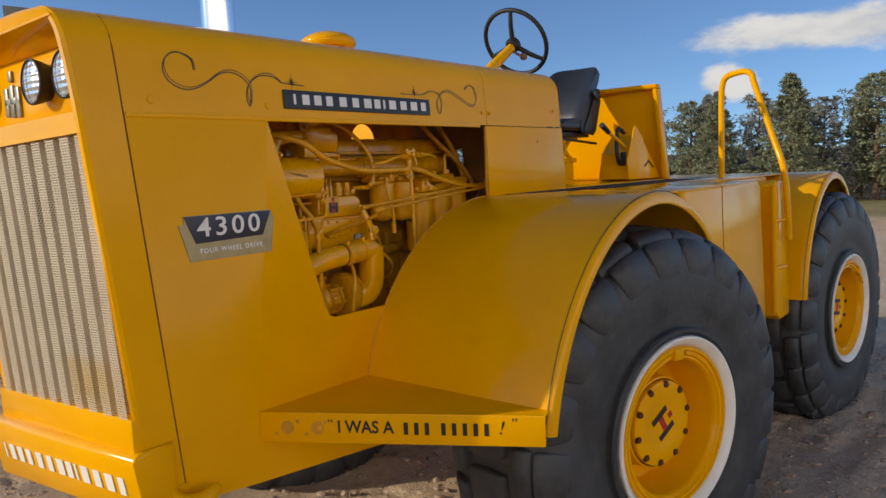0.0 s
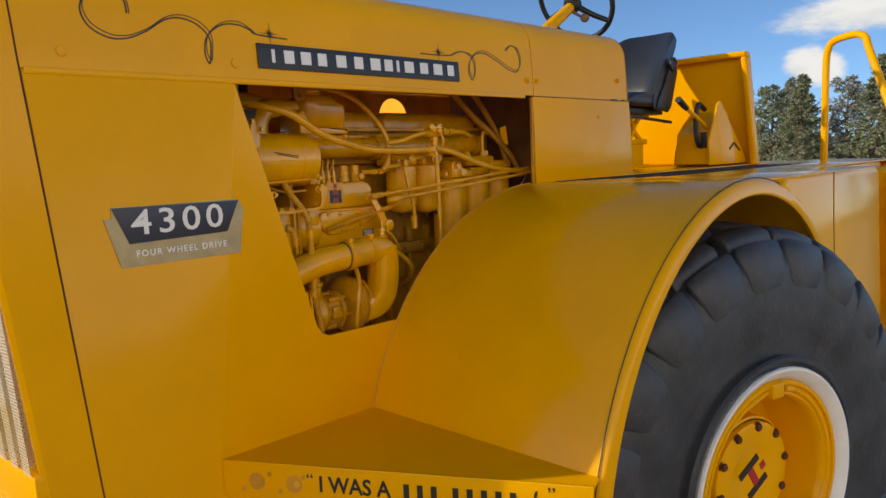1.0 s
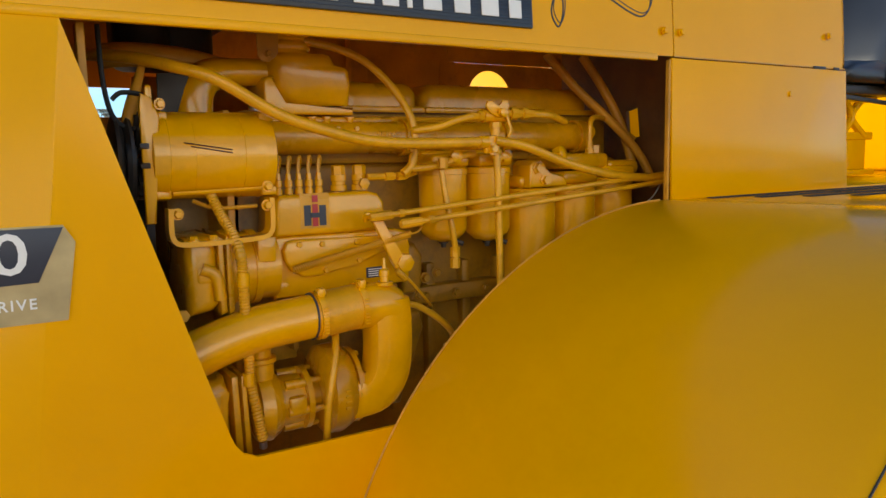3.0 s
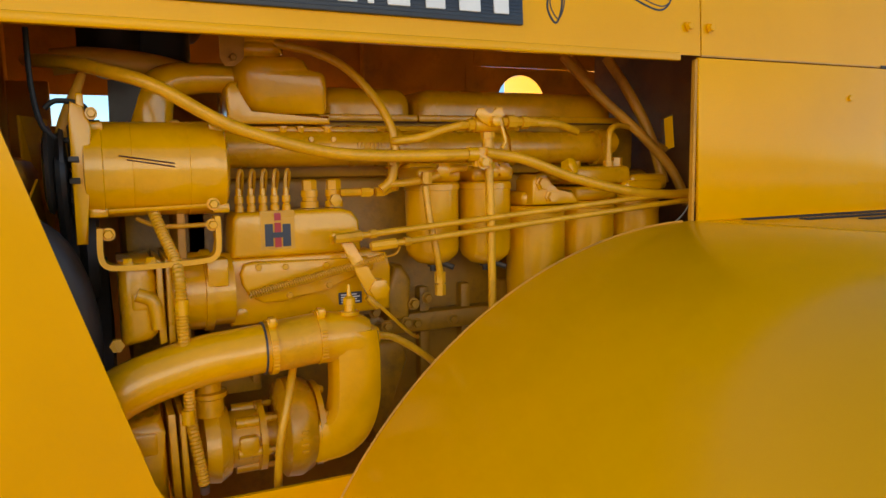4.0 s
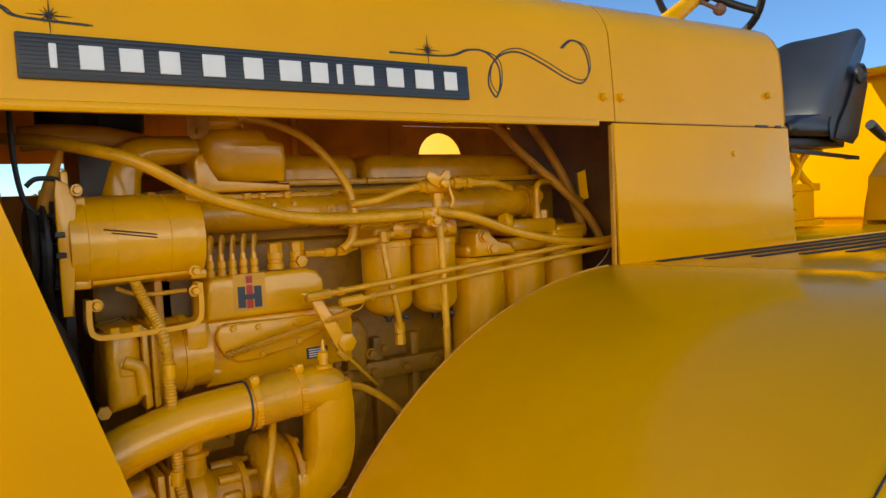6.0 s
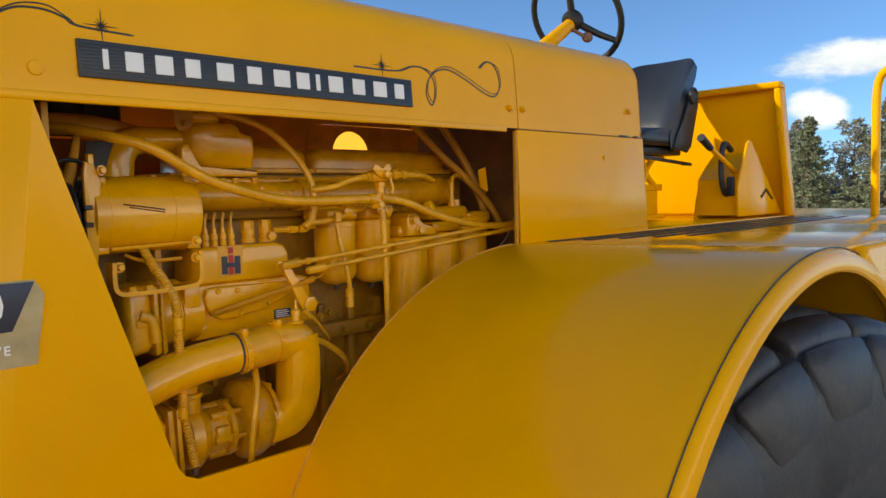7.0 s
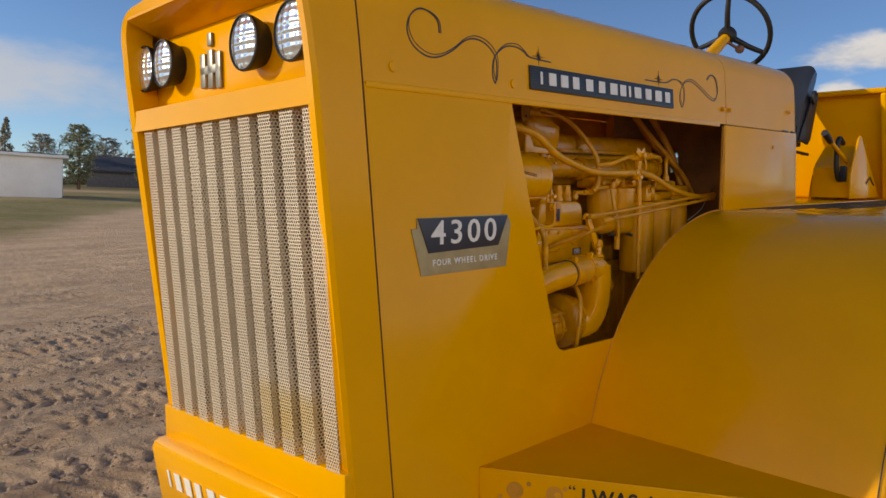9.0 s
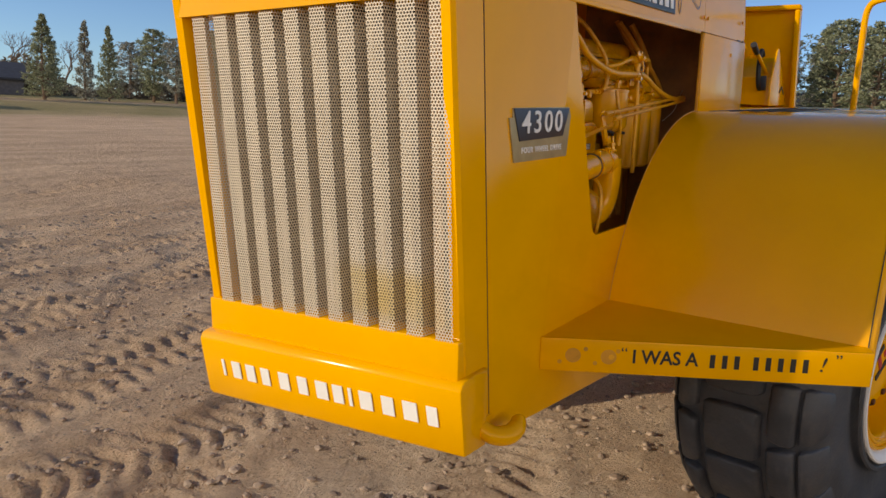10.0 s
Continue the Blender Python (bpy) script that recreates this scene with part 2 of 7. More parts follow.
def perforated_mat():
    """Cream sheet metal with staggered round holes, 9 mm apart, open right through."""
    m = bpy.data.materials.new("perforated_cream_sheet")
    m.use_nodes = True
    t = m.node_tree
    p = t.nodes["Principled BSDF"]
    p.inputs["Roughness"].default_value = 0.5
    uv = t.nodes.new("ShaderNodeUVMap")
    sc = t.nodes.new("ShaderNodeVectorMath")
    sc.operation = 'MULTIPLY'
    sc.inputs[1].default_value = (1 / 0.0092, 1 / (0.0092 * 1.732), 0)
    t.links.new(uv.outputs["UV"], sc.inputs[0])
    dist = []
    for off in (0.0, 0.5):
        a = t.nodes.new("ShaderNodeVectorMath")
        a.operation = 'ADD'
        a.inputs[1].default_value = (off, off, 0)
        f = t.nodes.new("ShaderNodeVectorMath")
        f.operation = 'FRACTION'
        s = t.nodes.new("ShaderNodeVectorMath")
        s.operation = 'SUBTRACT'
        s.inputs[1].default_value = (0.5, 0.5, 0)
        k = t.nodes.new("ShaderNodeVectorMath")
        k.operation = 'MULTIPLY'
        k.inputs[1].default_value = (1, 1.732, 0)
        ln = t.nodes.new("ShaderNodeVectorMath")
        ln.operation = 'LENGTH'
        t.links.new(sc.outputs[0], a.inputs[0])
        t.links.new(a.outputs[0], f.inputs[0])
        t.links.new(f.outputs[0], s.inputs[0])
        t.links.new(s.outputs[0], k.inputs[0])
        t.links.new(k.outputs[0], ln.inputs[0])
        dist.append(ln.outputs["Value"])
    mn = t.nodes.new("ShaderNodeMath")
    mn.operation = 'MINIMUM'
    lt = t.nodes.new("ShaderNodeMath")
    lt.operation = 'LESS_THAN'
    lt.inputs[1].default_value = 0.35
    t.links.new(dist[0], mn.inputs[0])
    t.links.new(dist[1], mn.inputs[1])
    t.links.new(mn.outputs[0], lt.inputs[0])
    nz = t.nodes.new("ShaderNodeTexNoise")
    nz.inputs["Scale"].default_value = 5
    nz.inputs["Detail"].default_value = 6
    rp = t.nodes.new("ShaderNodeValToRGB")
    rp.color_ramp.elements[0].color, rp.color_ramp.elements[1].color = (0.52, 0.44, 0.33, 1), (0.76, 0.67, 0.53, 1)
    co = t.nodes.new("ShaderNodeTexCoord")
    t.links.new(co.outputs["Object"], nz.inputs["Vector"])
    t.links.new(nz.outputs["Fac"], rp.inputs["Fac"])
    # a soft, uneven yellow patch low on one side
    sp = t.nodes.new("ShaderNodeSeparateXYZ")
    t.links.new(co.outputs["Object"], sp.inputs["Vector"])

    def near_to(axis, centre, half):
        a = t.nodes.new("ShaderNodeMath")
        a.operation = 'SUBTRACT'
        a.inputs[1].default_value = centre
        t.links.new(sp.outputs[axis], a.inputs[0])
        b = t.nodes.new("ShaderNodeMath")
        b.operation = 'ABSOLUTE'
        t.links.new(a.outputs[0], b.inputs[0])
        c = t.nodes.new("ShaderNodeMapRange")
        c.inputs["From Min"].default_value, c.inputs["From Max"].default_value = half, half * 0.5
        t.links.new(b.outputs[0], c.inputs["Value"])
        return c.outputs["Result"]

    m1 = t.nodes.new("ShaderNodeMath")
    m1.operation = 'MULTIPLY'
    t.links.new(near_to("Y", 0.22, 0.22), m1.inputs[0])
    t.links.new(near_to("Z", -0.83, 0.09), m1.inputs[1])
    n2 = t.nodes.new("ShaderNodeTexNoise")
    n2.inputs["Scale"].default_value = 9
    t.links.new(co.outputs["Object"], n2.inputs["Vector"])
    m2 = t.nodes.new("ShaderNodeMath")
    m2.operation = 'MULTIPLY'
    t.links.new(m1.outputs[0], m2.inputs[0])
    t.links.new(n2.outputs["Fac"], m2.inputs[1])
    st = t.nodes.new("ShaderNodeMixRGB")
    st.inputs["Color2"].default_value = (0.58, 0.40, 0.09, 1)
    t.links.new(m2.outputs[0], st.inputs["Fac"])
    t.links.new(rp.outputs["Color"], st.inputs["Color1"])
    t.links.new(st.outputs["Color"], p.inputs["Base Color"])
    tr = t.nodes.new("ShaderNodeBsdfTransparent")
    mix = t.nodes.new("ShaderNodeMixShader")
    t.links.new(lt.outputs[0], mix.inputs["Fac"])
    t.links.new(p.outputs["BSDF"], mix.inputs[1])
    t.links.new(tr.outputs["BSDF"], mix.inputs[2])
    t.links.new(mix.outputs["Shader"], t.nodes["Material Output"].inputs["Surface"])
    return m


perforated = perforated_mat()


def ground_mat():
    m = bpy.data.materials.new("rutted_dirt_and_grass")
    m.use_nodes = True
    t = m.node_tree
    p = t.nodes["Principled BSDF"]
    p.inputs["Roughness"].default_value = 0.95
    p.inputs["Specular IOR Level"].default_value = 0.15
    co = t.nodes.new("ShaderNodeTexCoord")

    def nz(scale, detail=6, rough=0.6):
        n = t.nodes.new("ShaderNodeTexNoise")
        n.inputs["Scale"].default_value, n.inputs["Detail"].default_value, n.inputs["Roughness"].default_value = scale, detail, rough
        t.links.new(co.outputs["Object"], n.inputs["Vector"])
        return n.outputs["Fac"]

    def ramp(fac, a, ca, b, cb):
        r = t.nodes.new("ShaderNodeValToRGB")
        r.color_ramp.elements[0].position, r.color_ramp.elements[1].position = a, b
        r.color_ramp.elements[0].color, r.color_ramp.elements[1].color = (*ca, 1), (*cb, 1)
        t.links.new(fac, r.inputs["Fac"])
        return r.outputs["Color"]

    def mixc(fac, a, b, kind='MIX'):
        x = t.nodes.new("ShaderNodeMixRGB")
        x.blend_type = kind
        for src, k in ((fac, "Fac"), (a, "Color1"), (b, "Color2")):
            if hasattr(src, "links"):
                t.links.new(src, x.inputs[k])
            else:
                x.inputs[k].default_value = src
        return x.outputs["Color"]

    def streak_fac():
        mp = t.nodes.new("ShaderNodeMapping")
        mp.inputs["Rotation"].default_value = (0, 0, radians(17))
        mp.inputs["Scale"].default_value = (0.13, 1.0, 1.0)
        t.links.new(co.outputs["Object"], mp.inputs["Vector"])
        n = t.nodes.new("ShaderNodeTexNoise")
        n.inputs["Scale"].default_value, n.inputs["Detail"].default_value, n.inputs["Roughness"].default_value = 1.4, 9, 0.7
        t.links.new(mp.outputs["Vector"], n.inputs["Vector"])
        return n.outputs["Fac"]

    dirt = ramp(nz(0.9, 8, 0.7), 0.36, (0.60, 0.37, 0.215), 0.6, (0.95, 0.66, 0.42))
    dirt = mixc(0.55, dirt, ramp(nz(16.0, 9, 0.8), 0.38, (0.30, 0.17, 0.09), 0.60, (0.95, 0.68, 0.44)))
    peb = t.nodes.new("ShaderNodeTexVoronoi")
    peb.inputs["Scale"].default_value = 55
    t.links.new(co.outputs["Object"], peb.inputs["Vector"])
    dirt = mixc(ramp(peb.outputs["Distance"], 0.12, (0.55, 0.55, 0.55), 0.3, (0, 0, 0)), dirt, ramp(peb.outputs["Color"], 0.2, (0.2, 0.15, 0.11), 0.8, (0.56, 0.48, 0.4)))
    dirt = mixc(0.4, dirt, ramp(streak_fac(), 0.36, (0.50, 0.31, 0.18), 0.60, (0.97, 0.73, 0.49)))
    grass = ramp(nz(2.5, 8, 0.7), 0.3, (0.14, 0.14, 0.04), 0.7, (0.36, 0.31, 0.12))
    at = t.nodes.new("ShaderNodeAttribute")
    at.attribute_name = "grass"
    dry = t.nodes.new("ShaderNodeAttribute")
    dry.attribute_name = "dry_sand"
    dirt = mixc(dry.outputs["Fac"], dirt, ramp(nz(20.0, 8, 0.75), 0.3, (0.52, 0.38, 0.26), 0.6, (0.92, 0.76, 0.58)))
    t.links.new(mixc(at.outputs["Fac"], dirt, grass), p.inputs["Base Color"])
    b1 = t.nodes.new("ShaderNodeBump")
    b1.inputs["Strength"].default_value = 0.9
    b1.inputs["Distance"].default_value = 0.045
    drag = t.nodes.new("ShaderNodeMapping")
    drag.inputs["Rotation"].default_value = (0, 0, radians(17))
    drag.inputs["Scale"].default_value = (0.16, 1.0, 1.0)
    t.links.new(co.outputs["Object"], drag.inputs["Vector"])
    streak = t.nodes.new("ShaderNodeTexNoise")
    streak.inputs["Scale"].default_value, streak.inputs["Detail"].default_value, streak.inputs["Roughness"].default_value = 3.2, 7, 0.62
    t.links.new(drag.outputs["Vector"], streak.inputs["Vector"])
    bs = t.nodes.new("ShaderNodeBump")
    bs.inputs["Strength"].default_value = 0.9
    bs.inputs["Distance"].default_value = 0.16
    t.links.new(streak.outputs["Fac"], bs.inputs["Height"])
    b0 = t.nodes.new("ShaderNodeBump")
    t.links.new(bs.outputs["Normal"], b0.inputs["Normal"])
    b0.inputs["Strength"].default_value = 0.8
    b0.inputs["Distance"].default_value = 0.09
    t.links.new(nz(5.0, 5, 0.65), b0.inputs["Height"])
    t.links.new(b0.outputs["Normal"], b1.inputs["Normal"])
    t.links.new(nz(34, 8, 0.8), b1.inputs["Height"])
    b2 = t.nodes.new("ShaderNodeBump")
    b2.inputs["Strength"].default_value = 0.6
    b2.inputs["Distance"].default_value = 0.01
    b2.invert = True
    t.links.new(peb.outputs["Distance"], b2.inputs["Height"])
    t.links.new(b1.outputs["Normal"], b2.inputs["Normal"])
    t.links.new(b2.outputs["Normal"], p.inputs["Normal"])
    return m


def needle_mat(name, dark, light):
    m = bpy.data.materials.new(name)
    m.use_nodes = True
    t = m.node_tree
    p = t.nodes["Principled BSDF"]
    p.inputs["Roughness"].default_value = 0.75
    g = t.nodes.new("ShaderNodeNewGeometry")
    r = t.nodes.new("ShaderNodeValToRGB")
    r.color_ramp.elements[0].color, r.color_ramp.elements[1].color = (*dark, 1), (*light, 1)
    t.links.new(g.outputs["Random Per Island"], r.inputs["Fac"])
    t.links.new(r.outputs["Color"], p.inputs["Base Color"])
    thin = t.nodes.new("ShaderNodeBsdfTranslucent")
    t.links.new(r.outputs["Color"], thin.inputs["Color"])
    both = t.nodes.new("ShaderNodeMixShader")
    both.inputs["Fac"].default_value = 0.4
    t.links.new(p.outputs["BSDF"], both.inputs[1])
    t.links.new(thin.outputs["BSDF"], both.inputs[2])
    t.links.new(both.outputs["Shader"], t.nodes["Material Output"].inputs["Surface"])
    return m


needles = needle_mat("pine_needles", (0.10, 0.125, 0.075), (0.50, 0.52, 0.33))
needles_grey = needle_mat("frosty_spruce_needles", (0.13, 0.135, 0.11), (0.56, 0.55, 0.46))


# ---- mesh helpers ----
def finish(name, bm, material, smooth=38):
    bmesh.ops.recalc_face_normals(bm, faces=bm.faces[:])
    keep = bm.faces.layers.int.get("flat")
    for f in bm.faces:
        f.smooth = not (keep and f[keep])
    me = bpy.data.meshes.new(name)
    bm.to_mesh(me)
    bm.free()
    me.materials.append(material)
    me.set_sharp_from_angle(angle=radians(smooth))
    return me


def part(name, bm, material, parent, label="", at=None):
    """One mesh object under a thing or under a part."""
    ob = new(name, finish(name, bm, material))
    ob.parent = parent
    if at is not None:
        ob.matrix_basis = at
    return tagged(ob, label)


def empty(name, m, label, category, group="", kind=""):
    ob = new(name)
    ob.matrix_world = m
    return tagged(ob, label, category, group, kind)


def box(bm, lo, hi, bevel=0.0, seg=2):
    """A box from corner to corner, with rounded edges."""
    made = bmesh.ops.create_cube(bm, size=1.0)["verts"]
    lo, hi = Vector(lo), Vector(hi)
    for v in made:
        v.co = Vector((lo[i] + (v.co[i] + 0.5) * (hi[i] - lo[i]) for i in range(3)))
    flat = bm.faces.layers.int.get("flat") or bm.faces.layers.int.new("flat")
    for f in {f for v in made for f in v.link_faces}:
        f[flat] = 1
    if bevel > 0:
        res = bmesh.ops.bevel(bm, geom=list({e for v in made for e in v.link_edges}), offset=bevel, segments=seg, profile=0.5, affect='EDGES')
        for f in res["faces"]:
            f[flat] = 0
    return bm


def prism(bm, outline, y0, y1, bevel=0.0, seg=2):
    """A plate: outline in (x, z), from y0 to y1."""
    flat = bm.faces.layers.int.get("flat") or bm.faces.layers.int.new("flat")
    a = [bm.verts.new((x, y0, z)) for x, z in outline]
    c = [bm.verts.new((x, y1, z)) for x, z in outline]
    n = len(outline)
    faces = [bm.faces.new(a), bm.faces.new(c[::-1])]
    faces += [bm.faces.new((a[(i + 1) % n], a[i], c[i], c[(i + 1) % n])) for i in range(n)]
    faces[0][flat] = faces[1][flat] = 1
    if bevel > 0:
        edges = [e for e in {e for f in faces[:2] for e in f.edges}]
        res = bmesh.ops.bevel(bm, geom=edges, offset=bevel, segments=seg, profile=0.5, affect='EDGES')
        for f in res["faces"]:
            f[flat] = 0
    return bm


def frame_of(d):
    d = Vector(d).normalized()
    up = Vector((0, 0, 1)) if abs(d.z) < 0.9 else Vector((1, 0, 0))
    a = d.cross(up).normalized()
    return a, d.cross(a).normalized()


def lathe(bm, p0, d, profile, seg=28, cap=True):
    """A turned body round the axis from p0 along d: profile of (distance, radius)."""
    p0, d = Vector(p0), Vector(d).normalized()
    a, b = frame_of(d)
    rings = []
    for s, r in profile:
        rings.append([bm.verts.new(p0 + d * s + (a * math.cos(w) + b * math.sin(w)) * max(r, 1e-4)) for w in (2 * math.pi * k / seg for k in range(seg))])
    for q, r in zip(rings, rings[1:]):
        for k in range(seg):
            bm.faces.new((q[k], q[(k + 1) % seg], r[(k + 1) % seg], r[k]))
    if cap:
        bm.faces.new(rings[0][::-1])
        bm.faces.new(rings[-1])
    return bm


def cyl(bm, p0, p1, r, seg=16, edge=0.0):
    p0, p1 = Vector(p0), Vector(p1)
    n = (p1 - p0).length
    prof = [(0, r - edge), (edge, r), (n - edge, r), (n, r - edge)] if edge else [(0, r), (n, r)]
    return lathe(bm, p0, p1 - p0, prof, seg)


def spline(pts, k=8, closed=False):
    pts = [Vector(p) for p in pts]
    out = []
    n = len(pts)
    for i in range(n if closed else n - 1):
        q = [pts[(i + j) % n] if closed else pts[min(max(i + j, 0), n - 1)] for j in (-1, 0, 1, 2)]
        for s in range(k):
            u = s / k
            out.append(0.5 * (2 * q[1] + (q[2] - q[0]) * u + (2 * q[0] - 5 * q[1] + 4 * q[2] - q[3]) * u * u + (3 * q[1] - q[0] - 3 * q[2] + q[3]) * u ** 3))
    if not closed:
        out.append(pts[-1])
    return out


def tube(bm, pts, r, seg=12, k=8, smooth=True, ribs=0.0, rib_step=0.008, closed=False):
    """A round bar or hose along points; ribs make it a corrugated conduit. r may be a list, one per point."""
    line = spline(pts, k, closed) if smooth else [Vector(p) for p in pts]
    if ribs:
        fine = []
        for a, b in zip(line, line[1:]):
            n = max(1, int((b - a).length / (rib_step / 2)))
            fine += [a.lerp(b, i / n) for i in range(n)]
        line = fine
    n = len(line)
    rings, up = [], None
    for i, c in enumerate(line):
        d = (line[(i + 1) % n] - line[i - 1]) if closed else (line[min(i + 1, n - 1)] - line[max(i - 1, 0)])
        d.normalize()
        if up is None:
            up = frame_of(d)[0]
        a = (up - d * up.dot(d)).normalized()
        b = d.cross(a)
        up = a
        rr = r if not isinstance(r, (list, tuple)) else np.interp(i / (n - 1), np.linspace(0, 1, len(r)), r)
        if ribs and i % 2:
            rr = rr - ribs
        rings.append([bm.verts.new(c + (a * math.cos(w) + b * math.sin(w)) * rr) for w in (2 * math.pi * j / seg for j in range(seg))])
    pairs = list(zip(rings, rings[1:])) + ([(rings[-1], rings[0])] if closed else [])
    for q, s in pairs:
        for j in range(seg):
            bm.faces.new((q[j], q[(j + 1) % seg], s[(j + 1) % seg], s[j]))
    if not closed:
        bm.faces.new(rings[0][::-1])
        bm.faces.new(rings[-1])
    return bm


def hexbolt(bm, p, d, r=0.008, h=0.007):
    """A bolt head with its washer."""
    lathe(bm, p, d, [(0, r * 1.35), (h * 0.25, r * 1.35)], 12)
    lathe(bm, Vector(p) + Vector(d).normalized() * h * 0.2, d, [(0, r), (h * 0.8, r), (h, r * 0.8)], 6)
    return bm


def B():
    return bmesh.new()


def words(text, size, m, parent, material, name="lettering", label="", thick=0.0012, squeeze=1.0, bold=0.0, spacing=1.0):
    """Lettering in the built-in font as one flat mesh, centred on the pose m."""
    cu = bpy.data.curves.new(name, 'FONT')
    cu.body, cu.size, cu.align_x, cu.align_y, cu.extrude = text, size, 'CENTER', 'CENTER', thick
    cu.resolution_u = 3
    cu.offset = bold
    cu.space_character = spacing
    ob = new(name, cu)
    me = bpy.data.meshes.new_from_object(ob.evaluated_get(bpy.context.evaluated_depsgraph_get()))
    bpy.data.objects.remove(ob)
    me.materials.append(material)
    ob = new(name, me)
    ob.parent = parent
    ob.matrix_basis = m @ Matrix.Diagonal((squeeze, 1, 1, 1))
    return tagged(ob, label)


SIDE = pose(0, 0, 0, 90, 0, 0)          # letters that face the near side

# ---- the tractor: its own frame has x to the rear, y to the far side, z up ----
tractor = empty("tractor", pose(1.158, 0, 1.93, 0, -3.5, 0), "large yellow four wheel drive tractor standing on rutted dirt", "tractor")
FAR = 1.005            # the far side of hood and panels
MID = FAR / 2


def lean(bm):
    """The front stands a little askew: the far side sits lower and leans out."""
    for v in bm.verts:
        y, z = v.co.y, v.co.z
        v.co.z = z - y * (0.017 + 0.042 * max(0.0, -z))
        v.co.y = y + 0.022 * y * (z + 1.0)
    return bm


def hood_section(n=8, z_low=-0.012, top=0.292, r=0.12):
    """Half-round shouldered section of the hood, near side first: (y, z)."""
    pts = [(0.0, z_low), (0.0, 0.0), (0.005, (top - r) / 2), (0.012, top - r)]
    pts += [(0.012 + r - r * math.cos(a), top - r + r * math.sin(a)) for a in (math.pi / 2 * k / n for k in range(1, n + 1))]
    pts += [(MID * 0.55, top + 0.010), (MID, top + 0.014)]
    return pts + [(FAR - y, z) for y, z in pts[-2::-1]]


def shell(bm, xs, sections, thick=0.004):
    """Skin through sections at the stations xs (functions of z), with an inner skin."""
    outer = [[bm.verts.new((fx(z), y, z)) for y, z in sec] for fx, sec in zip(xs, sections)]
    inner = [[bm.verts.new((fx(z), y + (thick if y < MID else -thick), z - (thick if z > 0.15 else 0))) for y, z in sec] for fx, sec in zip(xs, sections)]
    for k, grid in enumerate((outer, inner)):
        for a, b in zip(grid, grid[1:]):
            for i in range(len(a) - 1):
                bm.faces.new((a[i], a[i + 1], b[i + 1], b[i])).material_index = k
    for a, b in zip(outer[0:1] + outer[-1:], inner[0:1] + inner[-1:]):
        for i in range(len(a) - 1):
            bm.faces.new((a[i], a[i + 1], b[i + 1], b[i]))
    return bm


def seam_x(z):
    return -0.012 - 0.085 * z if z < 0 else -0.012 - 0.05 * z


def front_x(z):
    return -0.130 - 0.094 * z if z < 0 else -0.130 - 0.10 * z


sec = hood_section()
hood = part("hood", lean(shell(B(), [lambda z: seam_x(z) + 0.0025, lambda z: 0.6, lambda z: 1.2, lambda z: 1.797], [sec] * 4)), paint, tractor, "long yellow hood with rounded shoulders")
rear_hood = part("rear_hood", lean(shell(B(), [lambda z: 1.801, lambda z: 2.1, lambda z: 2.505], [sec[:-3] + [(FAR - 0.008, 0.11)]] * 3)), paint, tractor)
bm = B()
outline = [(y, z) for y, z in sec]
for x0, x1 in ((2.497, 2.505),):
    f = [bm.verts.new((x0, y, z)) for y, z in outline]
    g = [bm.verts.new((x1, y, z)) for y, z in outline]
    bm.faces.new(f), bm.faces.new(g[::-1])
    for i in range(len(f)):
        bm.faces.new((f[i], f[(i + 1) % len(f)], g[(i + 1) % len(f)], g[i]))
part("dash_panel", lean(bm), paint, tractor)
# folded lip along the hood's lower edge
bm = B()
box(bm, (seam_x(0) + 0.01, -0.0022, -0.024), (1.745, 0.012, -0.008), 0.002)
part("hood_lip", bm, paint, tractor)
bm = B()
box(bm, (1.80, -0.001, -0.0135), (2.507, 0.006, -0.0105))
part("hood_seam", bm, paint_inner, tractor)
for x0, x1 in ((2.355, 2.41), (2.45, 2.475)):
    part("seam_slot", box(B(), (x0, -0.0046, -0.017), (x1, 0.004, -0.009), 0.001), dark_steel, tractor)

# front shell: nose cap and cheeks in front of the seam
zs = [-1.20, -0.9, -0.6, -0.3, -0.012]
low = [(0.0, z) for z in zs[:-1]]
full = low + sec + [(FAR, z) for z in zs[-2::-1]]
bm = shell(B(), [front_x, lambda z: (front_x(z) + seam_x(z)) / 2, lambda z: seam_x(z) - 0.001], [full] * 3, 0.006)
nose = part("nose_shell", lean(bm), paint, tractor, "yellow nose shell framing the grille")
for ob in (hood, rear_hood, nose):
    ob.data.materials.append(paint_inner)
# front flange of the nose shell: a flat band turned inwards, bevelled
bm = B()
inset = 0.038


def inward(y, z):
    yy = min(max(y, inset), FAR - inset)
    zz = min(z, 0.292 - 0.036)
    if z > 0.17:
        yy = MID + (y - MID) * (MID - inset) / MID
    return yy, zz


rows = []
for off, k in ((0.0, 0.0), (-0.010, 0.25), (-0.006, 1.0), (0.075, 1.0)):
    ring = []
    for y, z in full:
        iy, iz = inward(y, z)
        yy, zz = y + (iy - y) * k, z + (iz - z) * k
        ring.append(bm.verts.new((front_x(zz) + off, yy, zz)))
    rows.append(ring)
for a, b in zip(rows, rows[1:]):
    for i in range(len(a) - 1):
        bm.faces.new((a[i], a[i + 1], b[i + 1], b[i]))
part("nose_flange", lean(bm), paint, nose)

# side panels: the near one and its twin, each with the engine opening
GRILLE_TOP, GRILLE_LOW = -0.070, -0.918


